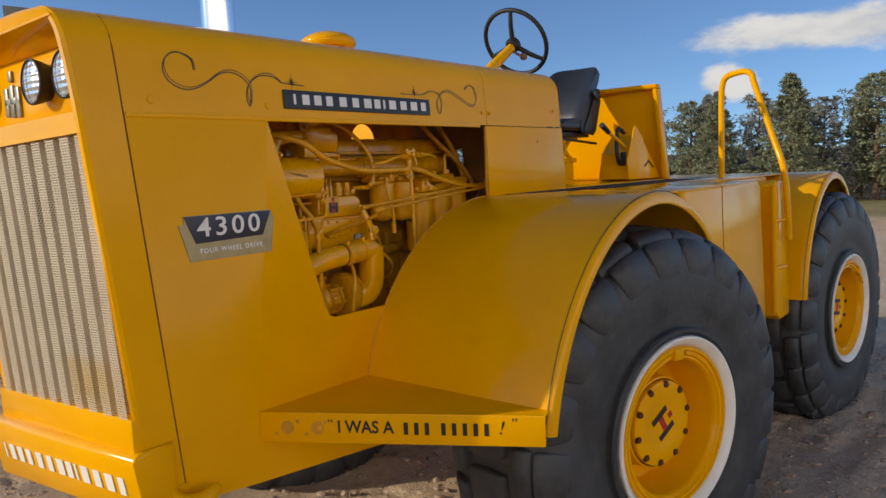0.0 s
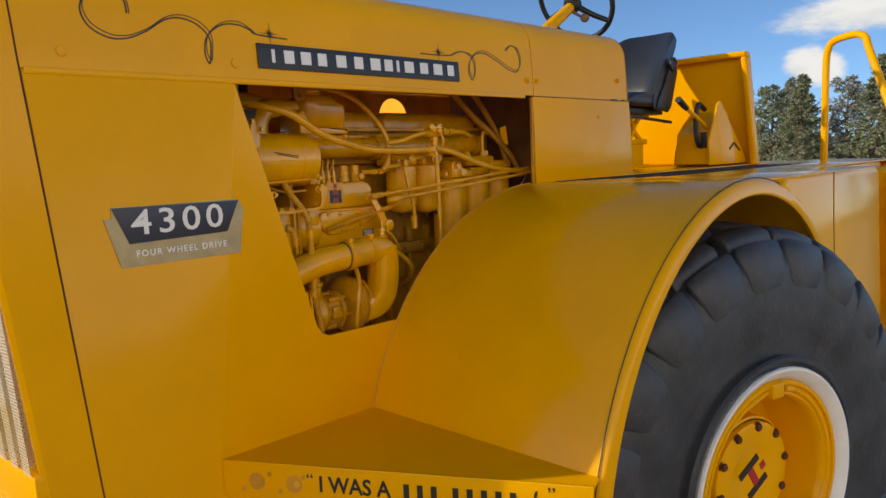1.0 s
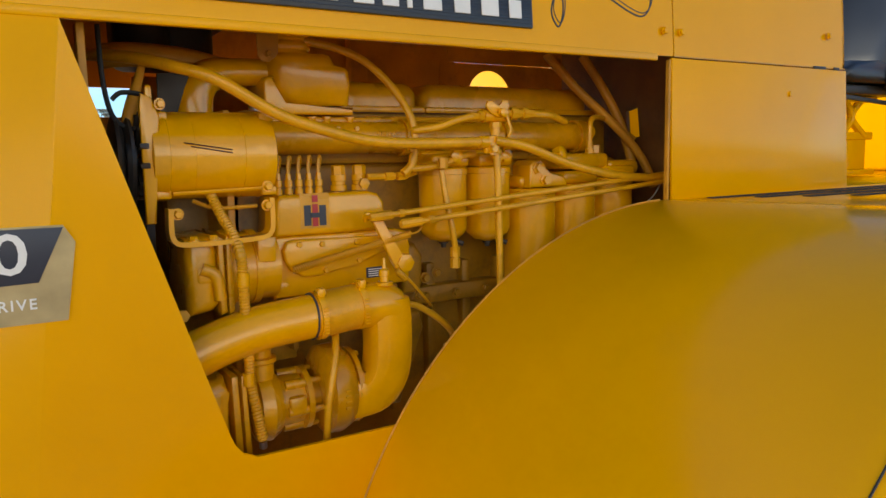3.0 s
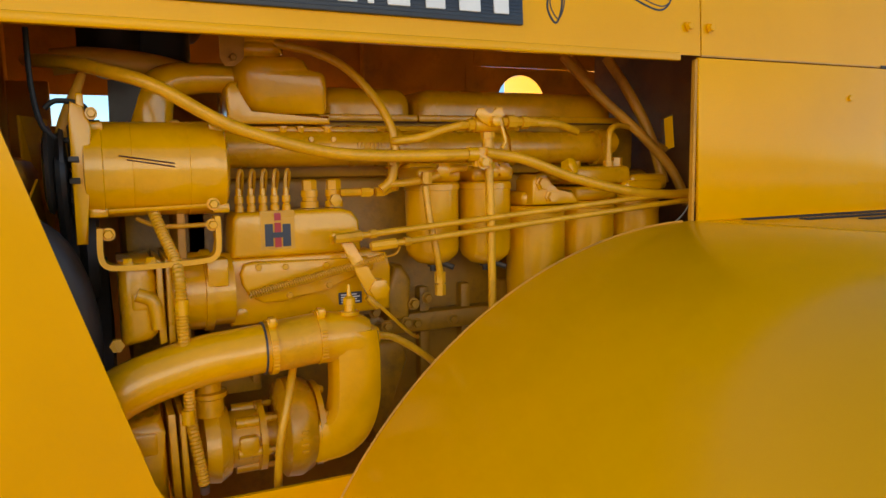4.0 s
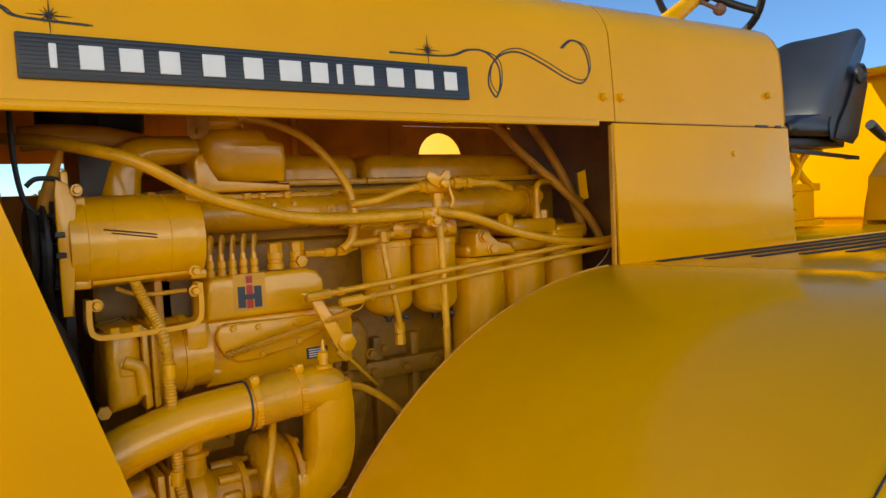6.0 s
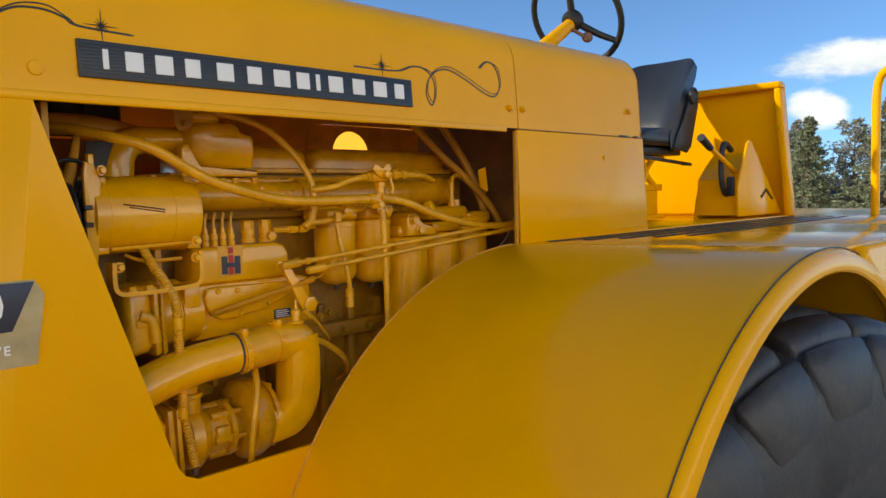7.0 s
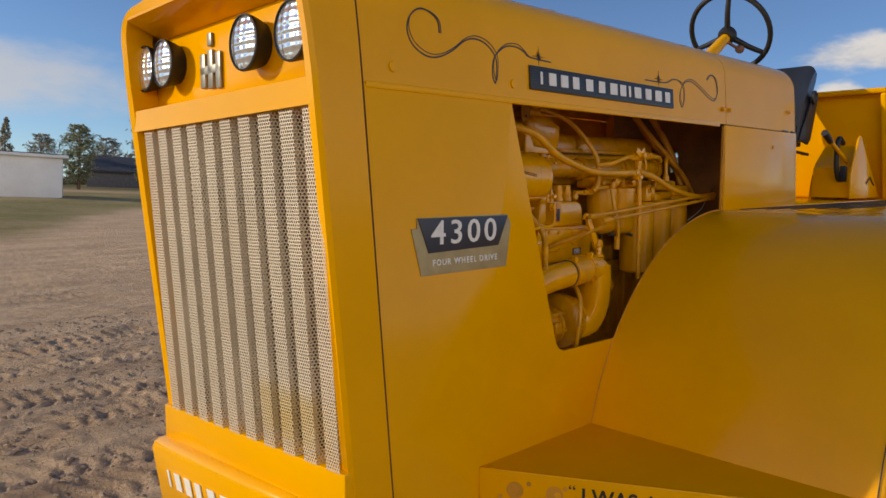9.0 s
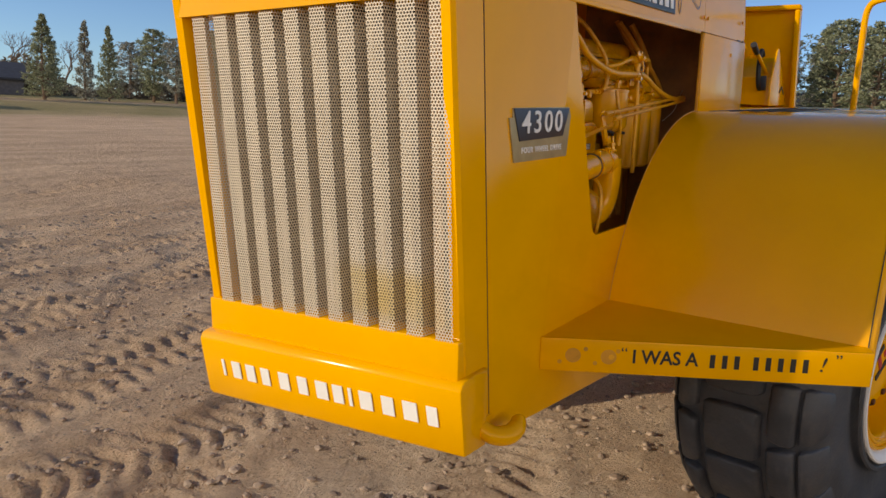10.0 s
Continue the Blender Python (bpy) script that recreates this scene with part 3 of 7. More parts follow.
def side_outline():
    return [(seam_x(-0.014) + 0.003, -0.014), (0.503, -0.014), (0.503, -0.03), (0.716, -0.71), (0.722, -0.728), (0.735, -0.745), (0.76, -0.757), (1.30, -0.757),
            (1.30, -1.36), (0.36, -1.268), (-0.02, -1.225), (seam_x(-1.2) + 0.003, -1.18)]


for y0, y1 in ((0.0, 0.008), (FAR - 0.008, FAR)):
    p = part("side_panel", prism(B(), side_outline(), y0, y1, 0.0015), paint, tractor)
    if y0 == 0.0:
        tagged(p, "flat yellow side panel beside the open engine bay")
bm = B()
strip = [(-1.18, 0.0), (-0.6, 0.0), (0.0, 0.0), (0.086, 0.005), (0.172, 0.012), (0.215, 0.021)]
rails = [[bm.verts.new((seam_x(z) + dx, y + dy, z)) for z, y in strip] for dx, dy in ((-0.0006, -0.0009), (0.0030, -0.0009), (0.0030, 0.005), (-0.0006, 0.005))]
for a, b in zip(rails, rails[1:] + rails[:1]):
    for i in range(len(strip) - 1):
        bm.faces.new((a[i], a[i + 1], b[i + 1], b[i]))
part("seam_strip", lean(bm), seam_brown, tractor)
# rear cowl panels under the hood's end
part("cowl_panel", prism(B(), [(1.79, -0.016), (2.51, -0.016), (2.545, -0.36), (1.80, -0.36)], -0.004, 0.006, 0.003), paint, tractor)
# the far cowl has a round service hole
bm = B()
ring = [(1.985 + 0.095 * math.cos(a), -0.008 + 0.095 * math.sin(a)) for a in (2 * math.pi * k / 32 for k in range(32))]
rim_pts = []
for k in range(32):
    a = 2 * math.pi * k / 32
    c, s = math.cos(a), math.sin(a)
    t = min(((2.51 if c > 0 else 1.79) - 1.985) / c if abs(c) > 1e-6 else 9, (0.11 if s > 0 else -0.36) / s if abs(s) > 1e-6 else 9)
    rim_pts.append((1.985 + t * c, t * s))
for y in (FAR - 0.006, FAR):
    a = [bm.verts.new((x, y, z)) for x, z in ring]
    b = [bm.verts.new((x, y, z)) for x, z in rim_pts]
    for k in range(32):
        bm.faces.new((a[k], a[(k + 1) % 32], b[(k + 1) % 32], b[k]))
part("far_cowl_panel", lean(bm), paint_inner, tractor)
bm = B()
box(bm, (2.35, FAR + 0.05, -0.34), (2.95, FAR + 0.80, 0.16), 0.03, 3)
part("fuel_tank", bm, paint, tractor)
bm = B()
box(bm, (1.77, FAR - 0.012, -0.03), (1.83, FAR - 0.004, 0.2), 0.002)
part("hood_joint_strip", lean(bm), paint_inner, tractor)
bm = B()
box(bm, (1.784, -0.001, -0.36), (1.791, 0.010, -0.02), 0.001)
part("cowl_edge", bm, paint_inner, tractor)
for x, z in ((1.765, 0.045), (1.822, 0.045), (2.42, 0.075), (2.25, -0.088)):
    bm = B()
    hexbolt(bm, (x, -0.002, z), (0, -1, 0), 0.008, 0.006)
    part("panel_bolt", bm, paint, tractor)
for x, z in ((0.08, 0.03), (0.51, 0.03)):
    bm = B()
    lathe(bm, (x, 0.001, z), (0, -1, 0), [(0, 0.013), (0.004, 0.012), (0.005, 0.006)], 14)
    part("panel_plug", bm, paint, tractor)

# bumper under the grille
bm = B()
prof = [(-0.02, -1.015), (-0.062, -1.018), (-0.078, -1.026), (-0.086, -1.045), (-0.060, -1.222), (-0.050, -1.236), (0.05, -1.240), (0.05, -1.015)]
prism(bm, prof, -0.018, 1.004, 0.008)
for v in bm.verts:
    v.co.x -= 0.028 * v.co.y
bumper = part("bumper", lean(bm), paint, tractor, "heavy yellow front bumper with white lettering")
bm = B()
box(bm, (-0.068, 0.004, -1.03), (0.02, 0.998, -0.915), 0.006)
part("grille_sill", lean(bm), paint, tractor)
# tow hook hanging at the bumper's end
bm = B()
tube(bm, [(0.04, -0.002, -1.185), (0.05, -0.035, -1.203), (0.085, -0.062, -1.210), (0.125, -0.068, -1.204), (0.155, -0.060, -1.190), (0.165, -0.055, -1.184)], [0.024, 0.026, 0.028, 0.027, 0.021, 0.008], 14)
box(bm, (0.03, -0.004, -1.205), (0.10, 0.004, -1.165), 0.003)
part("tow_hook", bm, paint, tractor)


LETTERS = [(0.0, 0.014), (0.047, 0.108), (0.123, 0.187), (0.204, 0.262), (0.294, 0.362), (0.388, 0.45), (0.473, 0.547), (0.553, 0.615), (0.631, 0.646), (0.669, 0.743), (0.764, 0.831), (0.849, 0.925), (0.944, 1.0)]


def bar_letters(word_width, height, m, parent, material, thick=0.003, ink=0.74):
    """A word as plain upright bars, one for each letter, spaced as its letters are."""
    for a, b in LETTERS:
        mid, half = (a + b) / 2, (b - a) / 2 * (ink if b - a > 0.04 else 1.0)
        x0, x1 = ((mid - half - 0.5) * word_width, (mid + half - 0.5) * word_width)
        part("lettering_bar", box(B(), (x0, -height / 2, 0), (x1, height / 2, thick), 0.0008, 1), material, parent, at=m)


bumper_face = pose(-0.0885, 0.477, -1.158, 90, 0, -88.4) @ pose(0, 0, 0, 8, 0, 3.6)
bar_letters(0.855, 0.058, bumper_face, bumper, white_paint)

# grille: ten folded upright slats of perforated sheet
def grille_x(z):
    return -0.122 - 0.062 * (z + 0.07)


grille = part("grille_backing", lean(prism(B(), [(-0.03, GRILLE_TOP), (-0.018, GRILLE_TOP), (0.04, GRILLE_LOW), (0.028, GRILLE_LOW)], 0.012, 0.95)), dark_steel, tractor, "radiator face behind the perforated grille")
GY0, GY1, SLATS = 0.020, 0.930, 10
pitch = (GY1 - GY0 - 0.055) / (SLATS - 1)
for i in range(SLATS):
    bm = B()
    uvl = bm.loops.layers.uv.new("UVMap")
    prof = [(0.0, 0.0), (0.055, 0.0), (0.061, 0.052), (pitch - 0.006, 0.052), (pitch, 0.0)] if i < SLATS - 1 else [(0.0, 0.0), (0.055, 0.0), (0.061, 0.052)]
    y0 = GY0 + pitch * i
    s = i * 0.13
    cols = []
    for j, (dy, dx) in enumerate(prof):
        if j:
            s += math.hypot(dy - prof[j - 1][0], dx - prof[j - 1][1])
        cols.append((s, [bm.verts.new((grille_x(z) + dx, y0 + dy, z)) for z in (GRILLE_TOP, GRILLE_LOW)]))
    for (s0, a), (s1, b) in zip(cols, cols[1:]):
        f = bm.faces.new((a[0], a[1], b[1], b[0]))
        for loop, uv in zip(f.loops, ((s0, GRILLE_TOP), (s0, GRILLE_LOW), (s1, GRILLE_LOW), (s1, GRILLE_TOP))):
            loop[uvl].uv = uv
    part("slat", lean(bm), perforated, grille)
# bar over the grille and the recessed lamp panel
bm = B()
box(bm, (-0.132, 0.012, -0.068), (-0.02, 0.99, -0.008))
part("grille_bar", lean(bm), paint, tractor)
bm = B()
box(bm, (-0.058, 0.02, -0.03), (-0.046, 0.992, 0.209), 0.002)
lamp_panel = part("lamp_panel", lean(bm), paint, tractor, "recessed yellow lamp panel")
bm = B()
prism(bm, [(-0.168, 0.253), (-0.062, 0.208), (-0.046, 0.208), (-0.046, 0.214), (-0.062, 0.214), (-0.168, 0.259)], 0.05, 0.91)
part("nose_lining", lean(bm), paint, tractor)


def headlight(y, z):
    z -= 0.017 * y
    y += 0.022 * y * (z + 1.0)
    bm = B()
    lathe(bm, (-0.057, y, z), (-1, 0, 0), [(0, 0.055), (0.022, 0.064), (0.040, 0.069), (0.048, 0.071), (0.053, 0.070), (0.055, 0.066), (0.050, 0.064)], 32, cap=False)
    lamp = part("headlight", bm, black_rubber, tractor, "round headlight in a black rubber housing")
    bm = B()
    lathe(bm, (-0.102, y, z), (-1, 0, 0), [(0, 0.065), (0.004, 0.064), (0.010, 0.051), (0.014, 0.028), (0.0155, 0.0)], 32)
    part("lens", bm, lamp_glass, lamp, "fluted clear glass lens")
    bm = B()
    lathe(bm, (-0.099, y, z), (-1, 0, 0), [(0, 0.069), (0.008, 0.068), (0.008, 0.064), (0.004, 0.064)], 32)
    part("bezel", bm, steel, lamp)


for y, z in ((0.136, 0.109), (0.346, 0.113), (0.815, 0.122), (0.946, 0.122)):
    headlight(y, z)
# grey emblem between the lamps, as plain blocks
for k, (y0, y1, z0, z1) in enumerate(((0.632, 0.660, 0.035, 0.130), (0.588, 0.616, 0.03, 0.137), (0.544, 0.572, 0.027, 0.127), (0.544, 0.660, 0.070, 0.095), (0.590, 0.614, 0.147, 0.183))):
    bm = B()
    box(bm, (-0.068, y0, z0), (-0.0575, y1, z1), 0.003)
    part("emblem_block", lean(bm), logo_grey, lamp_panel)

# radiator, shroud and fan guard behind the grille
bm = B()
box(bm, (0.10, 0.04, -1.0), (0.24, 0.92, 0.12), 0.01)
part("radiator", bm, dark_steel, tractor)
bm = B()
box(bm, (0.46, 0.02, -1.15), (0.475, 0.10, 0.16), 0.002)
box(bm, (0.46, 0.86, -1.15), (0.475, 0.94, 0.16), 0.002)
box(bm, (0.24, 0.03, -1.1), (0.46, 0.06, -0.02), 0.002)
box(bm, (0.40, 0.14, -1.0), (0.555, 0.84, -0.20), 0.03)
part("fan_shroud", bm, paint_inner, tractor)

# name plate on the hood: dark, finely ribbed, with plain white bars for letters
bm = B()
box(bm, (0.578, -0.008, 0.021), (1.374, 0.0, 0.088), 0.002)
HOOD_LEAN = pose(0, 0, 0, -4, 0, 0)
plate = part("name_plate", bm, dark_plate, tractor, "dark ribbed name plate with white letter bars", at=HOOD_LEAN)
for i in range(9):
    z = 0.0285 + i * 0.0065
    part("plate_rib", box(B(), (0.582, -0.0092, z), (1.370, -0.007, z + 0.003)), dark_plate, plate)
bar_letters(0.729, 0.036, pose(0.984, -0.0085, 0.055) @ SIDE, plate, white_paint)

# model badge: tan backing, dark trapezoid, number and words
badge = part("model_badge", prism(B(), [(0.133, -0.352), (0.152, -0.352), (0.152, -0.326), (0.485, -0.326), (0.500, -0.352), (0.482, -0.470), (0.166, -0.471)], -0.004, 0.0), tan_plate, tractor, "tan and black model badge")
part("badge_panel", prism(B(), [(0.152, -0.327), (0.485, -0.329), (0.447, -0.409), (0.189, -0.415)], -0.007, -0.004, 0.001), blue_black, badge)
for i, digit in enumerate("4300"):
    words(digit, 0.086, pose(0.220 + 0.064 * i, -0.0085, -0.368) @ SIDE, badge, white_paint, "digit", squeeze=1.2, bold=0.0006)
words("FOUR WHEEL DRIVE", 0.0222, pose(0.322, -0.0055, -0.441) @ SIDE, badge, white_paint, "caption", squeeze=0.98, bold=0.0003, spacing=1.26)


# hand-painted pinstripe scrolls
def scroll(pts, w=0.0022):
    bm = B()
    tube(bm, [(x, -0.0012, z - 0.003 - 0.004 * min(1, abs(x - 0.1))) for x, z in pts], w, 6, 6)
    for v in bm.verts:
        v.co.y = -0.0012 + (v.co.y + 0.0012) * 0.35
    return bm


LEFT = [(0.227, 0.137), (0.222, 0.168), (0.192, 0.185), (0.159, 0.186), (0.13, 0.164), (0.119, 0.131), (0.135, 0.097), (0.177, 0.076), (0.222, 0.078), (0.272, 0.1), (0.316, 0.129),
        (0.354, 0.14), (0.393, 0.135), (0.423, 0.118), (0.44, 0.092), (0.437, 0.049), (0.431, 0.033), (0.422, 0.055), (0.427, 0.091), (0.448, 0.117), (0.484, 0.137), (0.528, 0.14), (0.561, 0.131), (0.583, 0.12), (0.677, 0.116)]
RIGHT = [(1.198, 0.113), (1.327, 0.115), (1.381, 0.131), (1.426, 0.131), (1.458, 0.106), (1.461, 0.067), (1.447, 0.038), (1.43, 0.065), (1.442, 0.104), (1.476, 0.13), (1.523, 0.136), (1.585, 0.116),
         (1.655, 0.087), (1.699, 0.08), (1.724, 0.107), (1.72, 0.148), (1.7, 0.172), (1.669, 0.174), (1.642, 0.155)]
LEFT = [(x + 0.010 * (0.68 - x) / 0.5, z - 0.004) for x, z in LEFT]
for pts, star in ((LEFT, 0.625), (RIGHT, 1.285)):
    part("pinstripe", scroll(pts), black_paint, hood, "thin black hand-painted scroll", HOOD_LEAN)
    part("pinstripe", scroll([(x + 0.006, z + (0.008 if 3 < i < len(pts) - 3 else 0)) for i, (x, z) in enumerate(pts)], 0.0014), black_paint, hood, at=HOOD_LEAN)
    bm = B()
    for k in range(6):
        a = k * math.pi / 6
        l = 0.03 if k in (0, 3) else 0.014
        tube(bm, [(star - l * math.cos(a), -0.0016, 0.1165 - l * math.sin(a)), (star, -0.0016, 0.1165), (star + l * math.cos(a), -0.0016, 0.1165 + l * math.sin(a))], [0.0003, 0.0014, 0.0003], 5, 2)
    part("pinstripe_star", bm, black_paint, hood, at=HOOD_LEAN)

# exhaust pipe and filler cap on top of the hood
bm = B()
lathe(bm, (0.686, MID, 0.28), (0, 0, 1), [(0, 0.075), (0.02, 0.075), (0.022, 0.067), (0.9, 0.067), (0.902, 0.060), (0.5, 0.060)], 32, cap=False)
part("exhaust_pipe", bm, chrome, tractor, "polished upright exhaust pipe")
bm = B()
lathe(bm, (1.456, 0.70, 0.28), (0, 0, 1), [(0, 0.085), (0.125, 0.085), (0.128, 0.128), (0.142, 0.137), (0.160, 0.137), (0.172, 0.128), (0.192, 0.095), (0.205, 0.05), (0.209, 0.0)], 36)
part("air_intake_cap", bm, paint, tractor)
bm = B()
lathe(bm, (0.02, 0.62, 0.285), (0, 0, 1), [(0, 0.06), (0.03, 0.06), (0.035, 0.05)], 20)
part("radiator_cap", bm, paint, tractor)
bm = B()
for y, z in ((0.835, 0.436), (0.60, 0.386), (0.60, 0.28), (0.82, 0.28)):
    bm.verts.new((0.02, y, z))
bm.faces.new(bm.verts[:])
bmesh.ops.solidify(bm, geom=bm.faces[:], thickness=0.006)
part("cap_flap", bm, dark_steel, tractor)

# ---- fenders and deck ----
LIP, FR = -0.85, 0.905


def fender(cx, cz, a0, a1, lip, name, label, inner=0.0, FR=FR, out=None):
    """A half-round fender from the side panel out to its rolled lip; angles from the front, over the top. out: centre and radius at the lip, where they differ."""
    out = out or (cx, cz, FR)
    bm = B()
    n = 36
    sec_y = [inner, inner * 0.5 + lip * 0.5, lip + 0.05, lip + 0.018, lip + 0.006, lip, lip, lip + 0.004, lip + 0.02, lip + 0.05, inner]
    sec_r = [FR, FR, FR, FR - 0.003, FR - 0.010, FR - 0.022, FR - 0.050, FR - 0.055, FR - 0.052, FR - 0.012, FR - 0.012]
    rows = []
    for k in range(n + 1):
        a = radians(a0 + (a1 - a0) * k / n)
        row = []
        for y, r in zip(sec_y, sec_r):
            w = (y - inner) / (lip - inner)
            ox, oz, orad = cx + (out[0] - cx) * w, cz + (out[1] - cz) * w, r + (out[2] - FR) * w
            row.append(bm.verts.new((ox - orad * math.cos(a), y, oz + orad * math.sin(a))))
        rows.append(row)
    for p, q in zip(rows, rows[1:]):
        for i in range(len(p)):
            bm.faces.new((p[i], p[(i + 1) % len(p)], q[(i + 1) % len(p)], q[i]))
    bm.faces.new(rows[0]), bm.faces.new(rows[-1][::-1])
    f = part(name, bm, paint, tractor, label)
    bm = B()
    line = [(out[0] - (out[2] - 0.0006) * math.cos(radians(a)), lip + 0.019, out[1] + (out[2] - 0.0006) * math.sin(radians(a))) for a in np.linspace(a0, a1, 50)]
    tube(bm, line, 0.0016, 6, smooth=False)
    part("pinstripe", bm, black_paint, f)
    return f


FC, FZ = 1.790, -1.255
OUT = (1.830, -1.295, 0.954)
front_fender = fender(FC, FZ, 11.5, 152, LIP, "front_fender", "wide rounded yellow front fender", out=OUT)
# weld line where the fender meets the side panel
bm = B()
tube(bm, [(FC - (FR + 0.001) * math.cos(radians(a)), -0.0015, FZ + (FR + 0.001) * math.sin(radians(a))) for a in np.linspace(12, 88, 40)], 0.0022, 6, smooth=False)
part("fender_joint", bm, paint_inner, front_fender)
RC = 4.94
RFR = 0.87
fender(RC, FZ + FR - RFR, 3, 176, -0.905, "rear_fender", "wide rounded yellow rear fender", FR=RFR)
# far fenders, seen through and under the machine
for cx, a0, a1 in ((FC, 9.5, 148), (RC, 4, 176)):
    bm = B()
    n = 28
    rows = []
    for k in range(n + 1):
        a = radians(a0 + (a1 - a0) * k / n)
        rows.append([bm.verts.new((cx - r * math.cos(a), y, FZ + r * math.sin(a))) for y, r in ((FAR, FR), (FAR + 0.83, FR), (FAR + 0.83, FR - 0.05), (FAR + 0.80, FR - 0.012), (FAR, FR - 0.012))])
    for p, q in zip(rows, rows[1:]):
        for i in range(5):
            bm.faces.new((p[i], p[(i + 1) % 5], q[(i + 1) % 5], q[i]))
    part("far_fender", bm, paint, tractor)

# triangular step in front of the front fender
ST = -1.02
bm = B()
tri = [(0.385, 0.0), (0.868, -0.852), (0.93, -0.83), (0.93, 0.0)]
a = [bm.verts.new((x, y, ST)) for x, y in tri]
b = [bm.verts.new((x, y, ST - 0.008)) for x, y in tri]
bm.faces.new(a), bm.faces.new(b[::-1])
for i in range(4):
    bm.faces.new((a[i], a[(i + 1) % 4], b[(i + 1) % 4], b[i]))
step = part("step_top", bm, paint, tractor, "triangular yellow step ahead of the fender")
run = Vector((0.868 - 0.385, -0.852, 0))
run_len = run.length
step_face = Matrix.Translation((0.385, 0, ST - 0.052)) @ Matrix.Rotation(math.atan2(run.y, run.x), 4, 'Z')
bm = B()
box(bm, (0.0, -0.004, -0.053), (run_len, 0.006, 0.053), 0.003)
part("step_face", bm, paint, step, at=step_face)
bm = B()
box(bm, (0.02, 0.006, -0.053), (run_len, 0.06, -0.046), 0.002)
part("step_flange", bm, paint, step, at=step_face)
for x in (0.100, 0.208):
    bm = B()
    lathe(bm, (x, -0.0035, 0.0), (0, -1, 0), [(0, 0.024), (0.0012, 0.0235)], 24)
    part("step_hole", bm, paint_inner, step, at=step_face)
for x, z in ((0.06, -0.022), (0.138, 0.022), (0.168, -0.022), (0.236, 0.02)):
    bm = B()
    lathe(bm, (x, -0.0035, z), (0, -1, 0), [(0, 0.007), (0.0012, 0.0068)], 12)
    part("step_rivet", bm, paint_inner, step, at=step_face)
bm = B()
lathe(bm, (0.216, -0.0042, 0.0), (0, -1, 0), [(0, 0.009), (0.001, 0.0085)], 24)
part("step_socket", bm, paint_hose, step, at=step_face)
flat = step_face @ pose(0, -0.0045, 0) @ SIDE
words("I WAS A", 0.060, flat @ pose(0.376, 0.004, 0), step, black_paint, "lettering", thick=0.0008, squeeze=0.9, bold=0.0012)
words("\u201c", 0.05, flat @ pose(0.254, 0.014, 0), step, black_paint, "quote_mark", thick=0.0008)
for k in range(8):
    x = 0.505 + 0.0358 * k + (0.020 if k > 2 else 0)
    bm = B()
    box(bm, (x + 0.004, -0.018, 0), (x + 0.019, 0.024, 0.0012))
    part("lettering_bar", bm, black_paint, step, at=flat)
words("!", 0.066, flat @ pose(0.838, 0.008, 0) @ pose(0, 0, 0, 0, 0, -16), step, black_paint, "exclamation_mark", thick=0.0008)
words("\u201d", 0.05, flat @ pose(0.880, 0.024, 0), step, black_paint, "quote_mark", thick=0.0008)

# deck between the fenders, with the flat box behind the front wheel and the ladder recess
DZ = FZ + FR
bm = B()
box(bm, (FC, -0.82, DZ - 0.012), (3.20, 0.02, DZ - 0.001), 0.003)
part("deck", bm, paint, tractor, "yellow deck between the fenders")
bm = B()
box(bm, (3.20, -0.56, DZ - 0.012), (RC, 0.02, DZ - 0.001), 0.003)
part("rear_deck", bm, paint, tractor)
bm = B()
box(bm, (2.50, 0.0, DZ - 0.012), (4.2, FAR, DZ + 0.004), 0.003)
part("cab_floor", bm, paint, tractor)
bm = B()
arch = [(OUT[0] - (OUT[2] - 0.035) * math.cos(radians(a)), OUT[1] + (OUT[2] - 0.035) * math.sin(radians(a))) for a in np.linspace(172, 104, 16)]
outl = arch + [(2.10, DZ - 0.004), (3.20, DZ - 0.002), (3.245, DZ - 0.03), (3.385, -1.20), (3.36, -1.23)]
box_panel = part("tool_box", prism(bm, outl, LIP + 0.004, -0.45, 0.012, 3), paint, tractor, "flat yellow box behind the front wheel")
bm = B()
tube(bm, [(2.60, LIP + 0.0035, -0.355), (2.61, LIP + 0.0035, -0.52), (2.63, LIP + 0.0035, -0.70)], 0.002, 6)
part("box_seam", bm, dark_steel, box_panel)
bm = B()
box(bm, (3.24, -0.62, -1.22), (4.20, -0.59, DZ - 0.01), 0.004)
part("recess_wall", bm, paint, tractor)
bm = B()
prism(bm, [(3.72, -0.40), (3.76, -0.37), (3.90, -0.38), (3.98, -0.50), (4.08, -1.24), (4.08, -1.27), (3.86, -1.27), (3.82, -1.24)], -0.80, -0.60, 0.006)
part("fender_apron", bm, paint, tractor)
# ladder in the recess
ladder = part("ladder_rail", tube(B(), [(3.68, -0.80, -0.40), (3.74, -0.80, -1.20)], 0.018, 12, smooth=False), paint, tractor, "yellow boarding ladder")
for z in (-0.62, -0.92):
    part("rung", tube(B(), [(3.70, -0.80, z), (3.87, -0.83, z)], 0.012, 10, smooth=False), paint, ladder)
